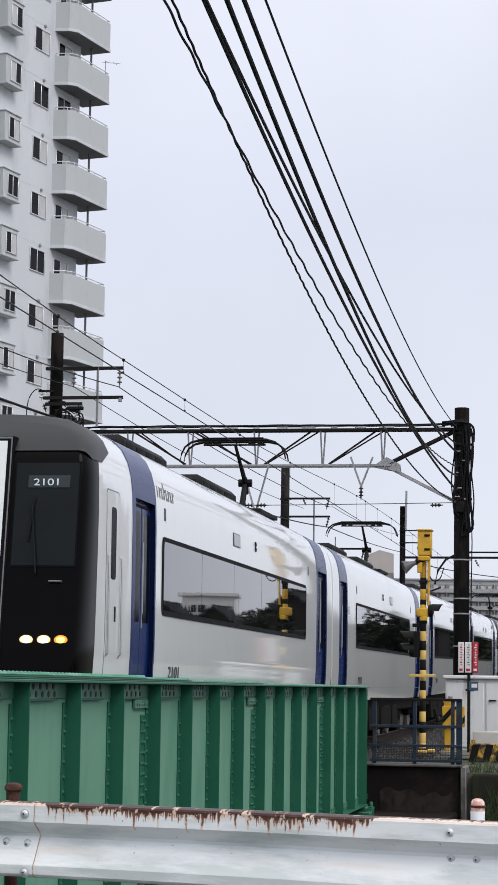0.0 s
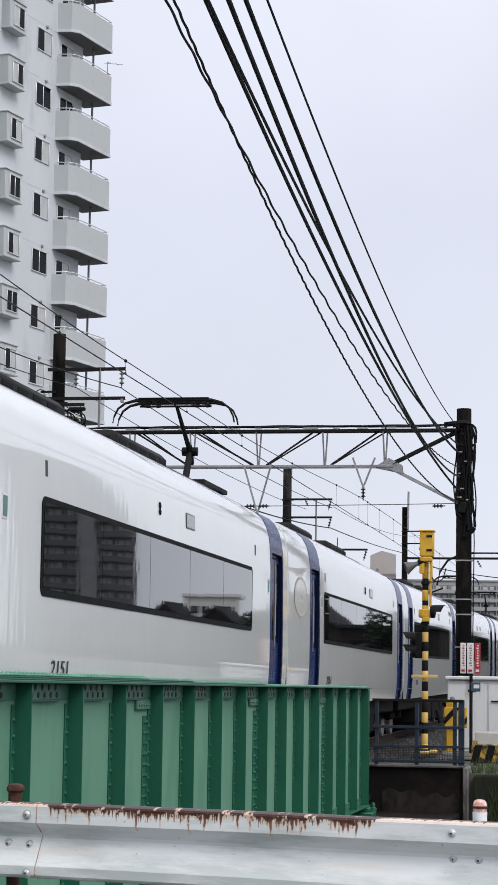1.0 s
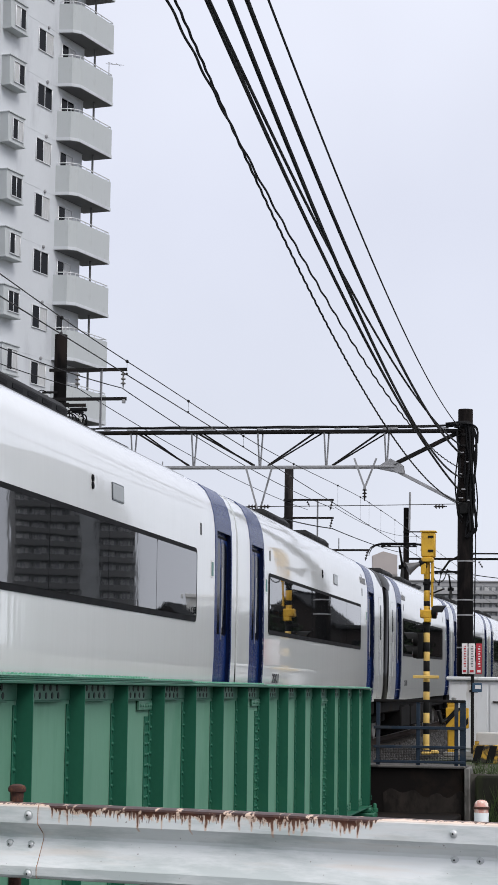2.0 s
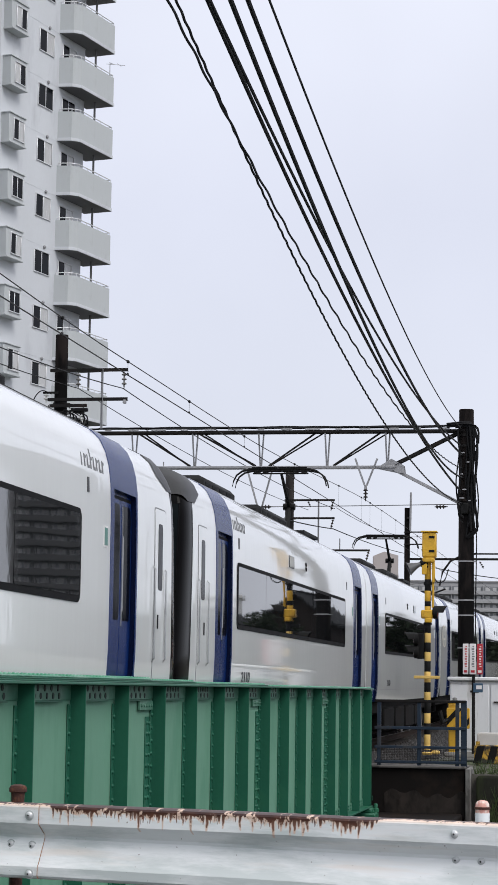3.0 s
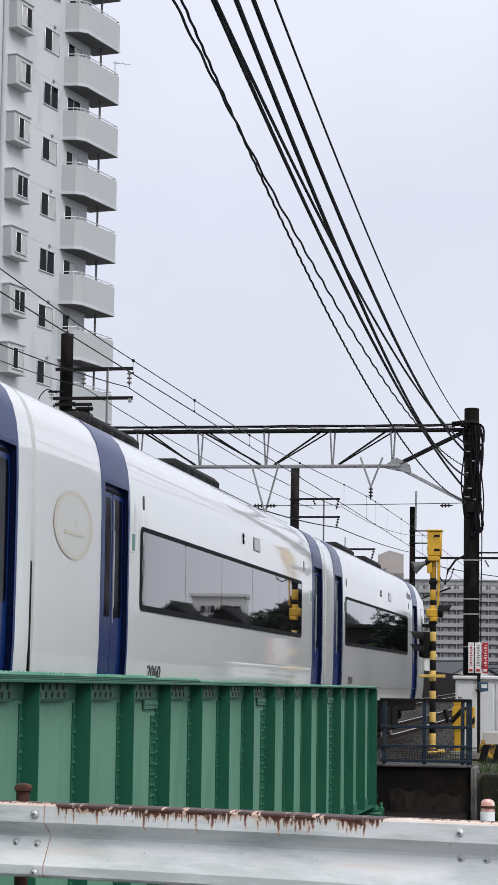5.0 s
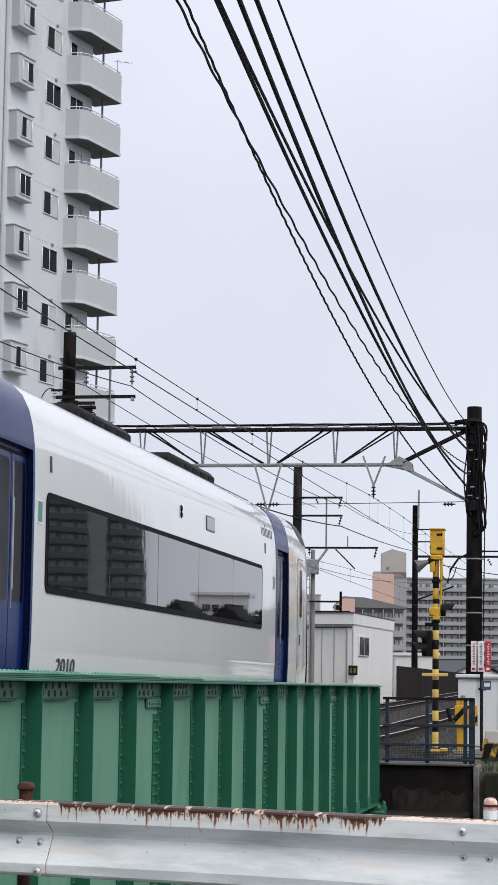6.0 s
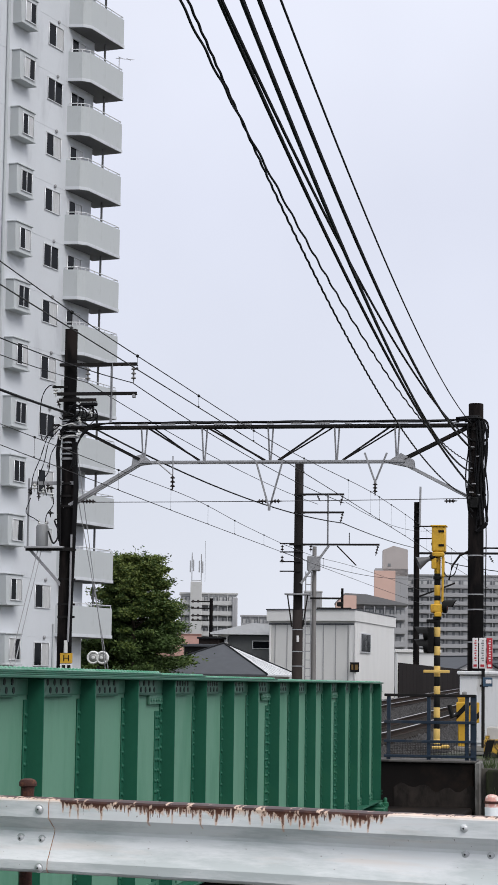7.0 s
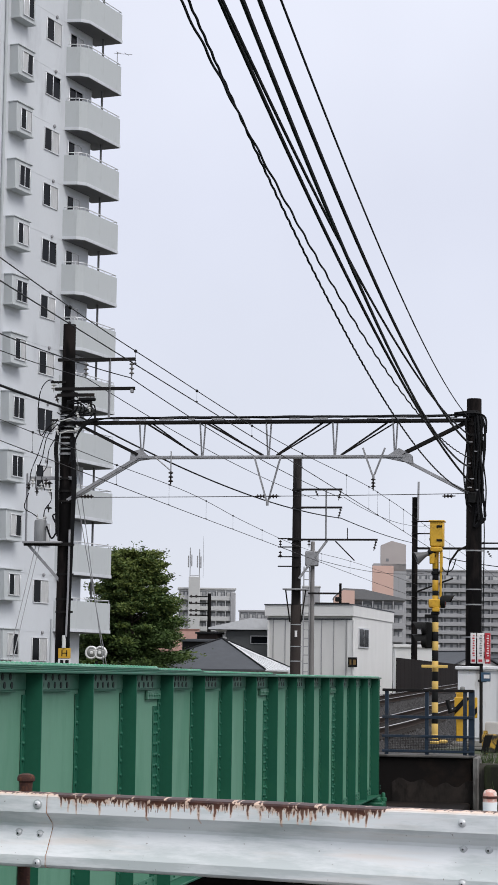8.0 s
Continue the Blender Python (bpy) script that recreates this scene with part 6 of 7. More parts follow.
    part("wall", Shape().prism([tuple(((p - c) * 0.88 + c).xy) for p in (L, R, B, K)], -0.6, 1.62, "z"), HOUSE_GREY, hh, smooth=False)
    low = Vector((0, 0, -0.10))
    for nm, p, q, mt, lab in (("roof", L, R, SLATE, "dark slate slope"), ("roof", R, B, METAL_ROOF, "pale metal slope"), ("roof", B, K, SLATE, ""), ("roof", K, L, SLATE, "")):
        part(nm, Shape().add([p, q, top, p + low, q + low, top + low * 2], [(0, 1, 2), (5, 4, 3), (0, 3, 4, 1), (1, 4, 5, 2), (2, 5, 3, 0)]), mt, hh, lab, smooth=False)
    for k in range(1, 9):
        e = R.lerp(B, k / 9)
        part("seam", Shape().tube([e + Vector((0, 0, 0.02)), e.lerp(top, 1 - abs(k / 4.5 - 1)) + Vector((0, 0, 0.02))], 0.022, 4), METAL_ROOF, hh)
    for p in (L, R, B):
        part("ridge_cap", Shape().tube([top + Vector((0, 0, 0.02)), p + Vector((0, 0, 0.02))], 0.06, 6), BLACK_SLATE, hh)
    lo = thing("house", "dark-walled house with a low pale metal roof", "house", pose(-27.6, 160.5, 0, 0, 0, 4))
    part("wall", Shape().box((0.6, 0, 2.0), (5.4, 5, 5.4), 0.05), mat("dark_grey_siding", (0.085, 0.09, 0.092), 0.8, vary=0.1), lo)
    part("roof", Shape().prism([(-3.4, 4.74), (3.7, 4.74), (3.7, 4.92), (2.9, 5.34), (-0.2, 5.60), (-3.0, 4.98), (-3.4, 4.88)], -3, 3, "y"), METAL_ROOF, lo, smooth=False)
    w = part("window", Shape().box((0.9, -2.52, 4.0), (2.4, 0.1, 0.62), 0.02), WINDOW_FRAME, lo)
    part("pane", Shape().box((0.9, -2.58, 4.0), (2.26, 0.04, 0.5)), PANE, w)
    gable_house("house", "small house with a red tile roof", pose(-33.95, 160.0, 0, 0, 0, 90), 4.5, 3.2, 3.2, 4.6, HOUSE_GREY, TILE_RED)
    sh = thing("shed", "dark flat-roofed shed beside the tiled house", "shed", pose(-30.8, 158.0, 0))
    part("wall", Shape().box((0, 0, 1.9), (1.5, 2.4, 5.0), 0.04), BROWN_WALL, sh)
    part("roof", Shape().box((0, 0, 4.45), (1.75, 2.7, 0.14), 0.03), BLACK_SLATE, sh)
    sb = thing("house", "dark low shed beside the line", "house", pose(-30.2, 152.0, 0, 0, 0, 0))
    part("wall", Shape().box((0, 0, 1.6), (2.3, 3, 4.2), 0.05), BLACK_PAINT, sb)
    part("roof", Shape().box((0, 0, 3.78), (2.7, 3.4, 0.2), 0.03), SLATE, sb)
    for x, y, s, mt in ((-15.2, 190.0, 1.0, HOUSE_WHITE), (-14.3, 215.0, 0.9, HOUSE_GREY), (-12.6, 240.0, 1.1, HOUSE_WHITE)):
        gable_house("house", "white house with a dark tiled roof beside the line", pose(x, y, 0, 0, 0, 40), 6 * s, 7 * s, 2.3 * s, 3.6 * s, mt, SLATE)
    wl = thing("house", "low white flat-roofed building beyond the fence", "house", pose(-17.2, 176.0, 0, 0, 0, 8))
    part("wall", Shape().box((0, 0, 1.6), (3.4, 5, 4.4), 0.05), HOUSE_WHITE, wl)
    part("roof", Shape().box((0, 0, 3.9), (3.7, 5.3, 0.25), 0.03), HOUSE_WHITE, wl)
    # dark board fence along the line
    f = thing("board_fence", "dark brown board fence along the railway", "fence")
    pan = Shape().box((0, 0, 1.03), (0.06, 1.96, 2.75), 0.01).mesh("panel", BROWN_WALL)
    for k in range(26):
        p = part("panel", pan, None, f)
        p.location = (-12.6, 119.5 + 2.0 * k, 0)
    # off to the near side: what the coach windows mirror
    mir = slab_block("apartment_block", "grey apartment block with open balcony decks across the road", pose(92.1, 398.4, -0.3, 0, 0, -24), 23.4, 10, 22, 2.8, MIRROR_WALL, 7)
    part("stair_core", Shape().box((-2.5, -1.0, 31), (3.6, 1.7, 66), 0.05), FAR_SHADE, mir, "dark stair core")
    fh = thing("house", "white flat-roofed four-storey house across the road", "house", pose(39.6, 264.0, 0, 0, 0, -8))
    part("wall", Shape().box((0, 0, 5.9), (6.6, 8, 12.8), 0.05), HOUSE_GREY, fh)
    part("roof", Shape().box((0, 0, 12.45), (7.3, 8.6, 0.45), 0.04), HOUSE_WHITE, fh)
    for q in (-2.3, -0.9, 0.7, 1.9):
        wn = part("window", Shape().box((q, -4.02, 10.6), (1.0, 0.08, 1.1), 0.02), WINDOW_FRAME, fh)
        part("pane", Shape().box((q, -4.07, 10.6), (0.86, 0.03, 0.96)), PANE, wn)
    dk = thing("house", "low dark brown house with a flat roof beside the railway", "house", pose(1.15, 114.0, 0, 0, 0, 0))
    part("wall", Shape().box((0, 0, 1.85), (5.2, 8, 4.9), 0.05), BROWN_WALL, dk)
    part("roof", Shape().box((0, 0, 4.40), (5.6, 8.5, 0.2), 0.04), BLACK_SLATE, dk)
    for q in (-1.4, 1.4):
        wn = part("window", Shape().box((q, -4.02, 3.2), (1.3, 0.08, 1.1), 0.02), BLACK_PAINT, dk)
        part("pane", Shape().box((q, -4.07, 3.2), (1.16, 0.03, 0.96)), PANE, wn)
    gable_house("house", "dark brown two-storey house with a slate roof across the road", pose(9.0, 134.0, 0, 0, 0, 6), 4.2, 6.0, 5.4, 7.2, BROWN_WALL, BLACK_SLATE, 2)
    for x, y, w, rg in ((24.6, 220.0, 6.0, 9.0), (30.4, 222.0, 6.2, 9.4), (36.4, 225.0, 6.4, 9.9), (42.6, 224.0, 6.0, 9.6), (48.0, 226.0, 5.6, 9.4)):
        gable_house("house", "two-storey house with a dark slate roof across the road", pose(x, y, 0, 0, 0, 4), w, 7.0, 6.9, rg, BROWN_WALL, BLACK_SLATE, 2)


# ---- plants ----
def tree(label, x, y, base, height, width, seed, count, size=0.13, leaf_mat=LEAF, lit_top=True):
    rng = random.Random(seed)
    t = thing("tree", label, "tree")
    tr = Shape().tube([(x, y, base), (x + 0.05, y, base + height * 0.3), (x - 0.05, y, base + height * 0.6), (x, y, base + height * 0.9)], [0.2, 0.15, 0.09, 0.02], 10)
    s, lit_leaves = Shape(), Shape()
    clumps = 260
    for k in range(clumps):
        h = rng.uniform(0.04, 1.0) ** 0.85
        env = width / 2 * min(1.12, 1.08 + 0.2 * h) * (1.0 - max(0.0, (h - 0.20) / 0.80) ** 1.35 * 0.70)
        w = rng.uniform(0, 2 * math.pi)
        d = env * math.sqrt(rng.uniform(0.12, 1.0)) * (1 + 0.16 * math.sin(3 * w + seed + 4 * h))
        c = Vector((x + d * math.cos(w), y + d * math.sin(w), base + height * h * 0.93))
        up = rng.uniform(0.05, 0.5)
        reach = rng.uniform(0.30, 0.75) * (1.15 - 0.45 * h) * width / 5.0
        out = Vector((math.cos(w), math.sin(w), up)).normalized()
        if k % 5 == 0:
            tr.tube([(x, y, max(base + 0.5, c.z - 1.2)), ((x + c.x) / 2, (y + c.y) / 2, c.z - 0.5), c], [0.06, 0.04, 0.012], 6)
        for _ in range(count // clumps):
            p = c + out * rng.gauss(0.1, 0.5) * reach + Vector((rng.gauss(0, 0.42), rng.gauss(0, 0.42), rng.gauss(0, 0.17))) * reach
            a = (out + Vector((rng.gauss(0, 0.8), rng.gauss(0, 0.8), rng.gauss(-0.2, 0.5)))).normalized()
            b = a.cross(Vector((rng.gauss(0, 1), rng.gauss(0, 1), rng.gauss(0, 1)))).normalized()
            q = size * rng.uniform(0.6, 1.4)
            # upper outer leaves take the lighter colour, as if lit from above
            leaf = lit_leaves if lit_top and rng.random() < (h - 0.45) * 1.35 * (0.5 + d / env) - 0.08 else s
            n = len(leaf.v)
            leaf.v += [tuple(p - a * q), tuple(p + b * q * 0.42), tuple(p + a * q), tuple(p - b * q * 0.42)]
            leaf.f.append((n, n + 1, n + 2, n + 3))
    for k in range(10):
        w, r0 = rng.uniform(0, 6.28), width * 0.22 * math.sqrt(rng.random())
        p0 = Vector((x + r0 * math.cos(w), y + r0 * math.sin(w), base + height * 0.86))
        p1 = p0 + Vector((rng.gauss(0, 0.25), rng.gauss(0, 0.25), rng.uniform(0.5, 1.3)))
        tr.tube([p0, p1], [0.03, 0.008], 5)
        for _ in range(40):
            p = p0.lerp(p1, rng.uniform(0.2, 1.05)) + Vector((rng.gauss(0, 0.12), rng.gauss(0, 0.12), rng.gauss(0, 0.1)))
            a = Vector((rng.gauss(0, 1), rng.gauss(0, 1), rng.gauss(0, 1))).normalized()
            b = a.cross(Vector((rng.gauss(0, 1), rng.gauss(0, 1), rng.gauss(0, 1)))).normalized()
            n = len(s.v)
            s.v += [tuple(p - a * size), tuple(p + b * size * 0.4), tuple(p + a * size), tuple(p - b * size * 0.4)]
            s.f.append((n, n + 1, n + 2, n + 3))
    part("trunk", tr, BARK, t)
    part("crown", s, leaf_mat, t, "dense uneven green leaves", smooth=False)
    if lit_top:
        part("new_growth", lit_leaves, LEAF_LIT, t, "yellow-green top leaves, lightened for skylight", smooth=False)
    return t


def build_plants():
    tree("dense broadleaf tree with skylight painted into its yellow-green top", -29.0, 124.5, -0.4, 9.5, 6.5, 3, 150000, 0.10)
    tree("dense dark shrub in the shade of the tower", -30.6, 127.5, -0.4, 5.2, 6.0, 9, 60000, 0.10)
    for k, (x, y, h, w) in enumerate(((4.9, 92.0, 4.0, 3.6), (6.0, 104.0, 4.4, 4.0), (0.2, 102.0, 4.7, 4.4), (2.6, 150.0, 5.8, 5.0), (1.4, 176.0, 6.2, 5.4), (4.2, 205.0, 6.6, 6.0), (2.6, 240.0, 7.2, 6.4), (6.0, 285.0, 8.4, 7.5))):
        tree("low dark evergreen tree across the road", x, y, -0.3, h, w, 5 + k, 5200, 0.2 if y < 120 else 0.3, LEAF_DARK, False)
    rng = random.Random(31)
    s = Shape()
    for k_ in range(3600):
        x, y = rng.uniform(-2.65, 4.0), (39.82 + rng.random() ** 2 * 2.4) if k_ < 2600 else 39.79
        h, w, a = rng.uniform(0.08, 0.32), rng.uniform(0.004, 0.009), rng.uniform(0, 6.28)
        lx, ly = rng.uniform(-0.1, 0.1), rng.uniform(-0.12, 0.08)
        k = len(s.v)
        z = -0.32
        s.v += [(x - w * math.cos(a), y - w * math.sin(a), z), (x + w * math.cos(a), y + w * math.sin(a), z), (x + lx, y + ly, z + h)]
        s.f.append((k, k + 1, k + 2))
    for k_ in range(2600):
        x, z, h = rng.uniform(-2.6, 1.5), rng.uniform(-1.7, -0.75), rng.uniform(0.10, 0.40)
        if math.sin(x * 5.3) + math.sin(x * 2.1 + z * 4) + rng.uniform(-1, 1) < 0.1:
            continue
        w, lx, ly = rng.uniform(0.006, 0.014), rng.uniform(-0.14, 0.14), rng.uniform(-0.16, -0.02)
        k = len(s.v)
        s.v += [(x - w, 39.515, z), (x + w, 39.515, z), (x + lx, 39.51 + ly, z + h)]
        s.f.append((k, k + 1, k + 2))
    solid("grass", s, GRASS, "rough green grass along the wall and its top", "grass", kind="stuff", smooth=False)


build_gantry()
build_far_poles()
build_wires()
build_crossing()
build_white_house()
build_far()
build_plants()


# ---- the train ----
SIDE = [(1.295, 0.95), (1.33, 1.20), (1.348, 1.60), (1.35, 2.1), (1.35, 2.6), (1.348, 3.0), (1.338, 3.30), (1.315, 3.48), (1.275, 3.63),
        (1.21, 3.76), (1.11, 3.86), (0.95, 3.935), (0.70, 3.975), (0.35, 3.993), (0.0, 3.998)]


def side_at(z):
    for (x0, z0), (x1, z1) in zip(SIDE, SIDE[1:]):
        if z <= z1:
            return x0 + (x1 - x0) * (z - z0) / (z1 - z0)
    return 0.0


def section(off=0.0):
    """The whole body section, from one sill over the roof to the other."""
    right = [(x + off * min(1, x / 0.6), z + off * (1 if z > 3.1 else 0)) for x, z in SIDE]
    return right + [(-x, z) for x, z in right[-2::-1]]


RECESS = 0.06


def recessed_section():
    """The body section with its sides set back below the door head."""
    low = [(x - RECESS, z) for x, z in SIDE if z < 3.24]
    right = low + [(side_at(3.25) - RECESS, 3.25), (side_at(3.258) + 0.005, 3.258)] + [(x + 0.005 * min(1, x / 0.6), z + 0.005) for x, z in SIDE if z > 3.27]
    return right + [(-x, z) for x, z in right[-2::-1]]


def door_span(a, b):
    return a + (b - a) * 0.12, b - (b - a) * 0.05


def loft(stations, cap0=True, cap1=True):
    s = Shape()
    n = len(stations[0])
    for st in stations:
        s.v += st
    for i in range(len(stations) - 1):
        s.f += [(i * n + j, i * n + j + 1, (i + 1) * n + j + 1, (i + 1) * n + j) for j in range(n - 1)]
        s.f.append((i * n + n - 1, i * n, (i + 1) * n, (i + 1) * n + n - 1))
    for wanted, k in ((cap0, 0), (cap1, (len(stations) - 1) * n)):
        if wanted:
            s.f += [(k + i, k + i + 1, k + n - 2 - i, k + n - 1 - i) for i in range((n - 1) // 2 - 1)]
            h = (n - 1) // 2
            s.f.append((k + h - 1, k + h, k + h + 1))
    return s


def straight(y0, y1, off=0.0, n=2, cap=True):
    return loft([[(x, y0 + (y1 - y0) * i / (n - 1), z) for x, z in section(off)] for i in range(n)], cap, cap)


def nose_point(x, z, d):
    """A point of the rounded nose: d is the way back from the tip, 0 to 1."""
    k = (1 - (1 - min(d, 1)) ** 3.4) ** (1 / 2.2)
    w = 0.90 + 0.10 * k
    rake = 0.31 * max(0, (z - 1.3) / 2.1) + 0.37 * max(0, (z - 3.49) / 0.555) ** 1.3 + 0.06 * max(0, (1.3 - z) / 0.4) ** 2
    drop = 0.10 * (1 - min(d, 1)) * max(0, (z - 3.49) / 0.51)
    return (x * w, d * NOSE + rake * (1 - d), z - drop)


def mask_end(z):
    """How far back the black mask reaches at a height."""
    return 0.66 + 0.30 * min(1, max(0, (z - 3.38) / 0.35))


NOSE = 0.85


def patch(side, y0, y1, z0, z1, off, r=0.0, nz=10):
    """A thin panel that follows the body side, with rounded corners."""
    s = Shape()
    zs = [z0 + (z1 - z0) * i / nz for i in range(nz + 1)]
    if r:
        zs = sorted(set(zs + [z0 + r * q for q in (0.08, 0.3, 0.6)] + [z1 - r * q for q in (0.08, 0.3, 0.6)]))
    for z in zs:
        e = min(z - z0, z1 - z)
        ins = r - math.sqrt(max(0, r * r - (r - e) ** 2)) if e < r else 0
        x = side_at(z)
        for o in (off, min(-0.015, off - 0.015)):
            s.v += [(side * (x + o), y0 + ins, z), (side * (x + o), y1 - ins, z)]
    n = len(zs)
    for i in range(n - 1):
        a, b = 4 * i, 4 * i + 4
        s.f += [(a, a + 1, b + 1, b), (a, b, b + 2, a + 2), (a + 1, a + 3, b + 3, b + 1)]
    s.f += [(0, 2, 3, 1), (4 * n - 4, 4 * n - 3, 4 * n - 1, 4 * n - 2)]
    return s


CAR_L = {1: 19.10, 0: 18.70, 2: 19.40}


def build_car(number, kind, bands, win, nose, panto, emblem, seed):
    """One coach. Local y runs from its front end (0) to its rear (its length); nose: 0 none, 1 front, 2 rear."""
    L = 19.05 if emblem else CAR_L[nose]
    car = thing("train_car", {1: "white express train driving car with a black front and lit headlights" if number == "2101" else "white express train driving car with a black front",
                              2: "white express train rear driving car with a black end", 0: "white express train coach with blue doors and long windows"}[nose],
                "train car", group="cars of the train")
    y0, y1 = 0.07, L - 0.07
    if nose == 1:
        y0 = NOSE
    if nose == 2:
        y1 = L - NOSE
    shell = Shape()
    edges = [y0] + [e for a, b in sorted(bands) for e in door_span(a, b)] + [y1]
    for a, b in zip(edges[0::2], edges[1::2]):
        s_ = straight(a, b, 0, 6)
        shell.add(s_.v, s_.f)
    body = part("body", shell, TRAIN_WHITE, car)
    if nose:
        def flip(p):
            return p if nose == 1 else (p[0], L - p[1], p[2])
        us = [0.0, 0.02, 0.07, 0.13, 0.22, 0.34, 0.5, 0.66, 0.83, 1.0]
        part("nose_mask", loft([[flip(nose_point(x, z, u * mask_end(z))) for x, z in section()] for u in us], True, False), TRAIN_BLACK, car, "glossy black front mask")
        part("nose_side", loft([[flip(nose_point(x, z, mask_end(z) + (1 - mask_end(z)) * u)) for x, z in section()] for u in (0.0, 0.35, 0.7, 1.0)], False, True), TRAIN_WHITE, car)
        dome = Shape()
        up = [(x, z) for x, z in section() if z >= 3.47]
        nu = len(up)
        for u in [0.0, 0.04, 0.10, 0.2, 0.34, 0.5, 0.66, 0.83, 1.0]:
            for x, z in up:
                run = u * (0.83 + 0.46 * min(1, max(0, (z - 3.48) / 0.15)))
                z = max(z, 3.575 - 0.10 * min(1, u / 0.34))
                p = nose_point(x, z, min(1, run / NOSE))
                dome.v.append(flip((p[0] * 1.004, p[1] + max(0, run - NOSE) - 0.006 * (1 - u), p[2] + 0.006)))
        dome.f = [(i * nu + j, i * nu + j + 1, (i + 1) * nu + j + 1, (i + 1) * nu + j) for i in range(8) for j in range(nu - 1)]
        dome.f += [(i, i + 1, nu - 2 - i, nu - 1 - i) for i in range(nu // 2 - 1)] + [(nu // 2 - 1, nu // 2, nu // 2 + 1)]
        part("roof_dome", dome.mesh("roof_dome", TRAIN_DOME, sharp=32), None, car, "dark roof dome with the sky sheen in its grey")
        fy = (lambda y: y) if nose == 1 else (lambda y: L - y)

        def front(x, z, off):
            p = nose_point(x / 0.90, z, 0.0)
            return flip((x, p[1] - off, p[2]))

        def front_panel(x0, x1, z0, z1, off, upright=False):
            s = Shape()
            if upright:
                for z in (z0, z1):
                    y = 0.31 * (z - 1.3) / 2.1
                    s.v += [flip((x, y - o, z)) for o in (off, -0.30) for x in (x0, x1)]
                s.f = [(0, 1, 5, 4), (0, 4, 6, 2), (1, 3, 7, 5), (4, 5, 7, 6), (0, 2, 3, 1)]
                return s
            for i in range(25):
                z = z0 + (z1 - z0) * i / 24
                for o in (off, -0.03):
                    s.v += [front(x0, z, o), front(x1, z, o)]
            for i in range(24):
                a, b = 4 * i, 4 * i + 4
                s.f += [(a, a + 1, b + 1, b), (a, b, b + 2, a + 2), (a + 1, a + 3, b + 3, b + 1)]
            s.f += [(0, 2, 3, 1), (96, 97, 99, 98)]
            return s
        d = part("gangway_door", front_panel(-0.455, 0.455, 1.02, 3.66, 0.03, True), TRAIN_WHITE, car, "white central front door with a black seal")
        part("seal", front_panel(-0.488, 0.488, 0.98, 3.685, 0.022, True), RUBBER, d)
        part("door_rim", front_panel(-0.502, 0.502, 0.98, 3.705, 0.016, True), LETTER_GREY, d)
        part("outer_seal", front_panel(-0.52, 0.52, 0.98, 3.71, 0.012, True), RUBBER, d)
        for q in (-1, 1):
            a, b = sorted((q * 0.57, q * 1.225))
            g = part("windscreen", front_panel(a, b, 2.38, 3.43, 0.014), WINDSCREEN, car, "dark windscreen glass")
            part("screen_seal", front_panel(a - 0.014, b + 0.014, 2.366, 3.445, 0.009), RUBBER, g)
            part("number_box", front_panel(min(q * 0.70, q * 1.135), max(q * 0.70, q * 1.135), 3.175, 3.30, 0.022), mat_box, car, "dark number display box")
            wip = Shape()
            px_, pz_ = front(q * 0.84, 2.30, 0.055), front(q * 0.76, 3.0, 0.042)
            wip.tube([px_, pz_], 0.008, 6)
            wi = part("wiper", wip, BLACK_PAINT, car)
            part("blade", Shape().tube([front(q * 0.735, 2.62, 0.040), front(q * 0.785, 3.08, 0.036)], 0.008, 6), BLACK_PAINT, wi)
            part("grab_bar", Shape().tube([front(q * 0.98, 2.22, 0.0), front(q * 0.98, 2.22, 0.045), front(q * 1.10, 2.22, 0.045), front(q * 1.10, 2.22, 0.0)], 0.010, 6), LETTER_GREY, car)
            for i, x in enumerate((0.775, 0.955, 1.13)):
                c = front(q * x, 1.635, 0.0)
                ring = Shape().lathe([(0.026, 0.004), (0.052, 0.004), (0.056, 0.0), (0.052, -0.02)], 16, Matrix.Translation(c) @ pose(0, 0, 0, 90 if nose == 1 else -90, 0, 0) @ Matrix.Diagonal((1.25, 0.85, 1, 1)))
                lens = Shape().lathe([(0.036, -0.01), (0.038, 0.008), (0.028, 0.018), (0.010, 0.023)], 14, Matrix.Translation(c) @ pose(0, 0, 0, 90 if nose == 1 else -90, 0, 0) @ Matrix.Diagonal((1.15, 0.85, 1, 1)))
                lit = number == "2101"
                part("headlight", lens, (HEADLIGHT if i < 2 else AMBER) if lit else LAMP_GLASS, car, ("lit white headlight" if i < 2 else "lit amber marker light") if lit else "unlit headlight")
                # when lit, this ring glows by itself as the lamp's bloom
                part("reflector", ring, (BLOOM_RING if i < 2 else AMBER_RING) if lit else STEEL, car)
        if number == "2101":
            c = front(0.90, 3.196, 0.031)
            lettering("2101", 0.10, TEXT_PALE, Matrix.Translation(c) @ pose(0, 0, 0, 86, 0, 0), car, "number", 0, 1.45)
        for q in (-1, 1):
            for a, b, z0, z1, mt, nm, lab in ((0.98, 1.58, 1.02, 3.24, LETTER_GREY, "cab_door_seam", ""), (0.995, 1.565, 1.035, 3.225, TRAIN_WHITE, "cab_door", "white cab door")):
                aa, bb = sorted((fy(a), fy(b)))
                off = 0.004 if mt is LETTER_GREY else 0.007
                part(nm, patch(q, aa, bb, z0, z1, off, 0.06), mt, car, lab)
            aa, bb = sorted((fy(1.18), fy(1.40)))
            part("cab_window", patch(q, aa, bb, 2.30, 3.06, 0.011, 0.05), DOOR_GLASS, car)
            aa, bb = sorted((fy(1.36), fy(1.42)))
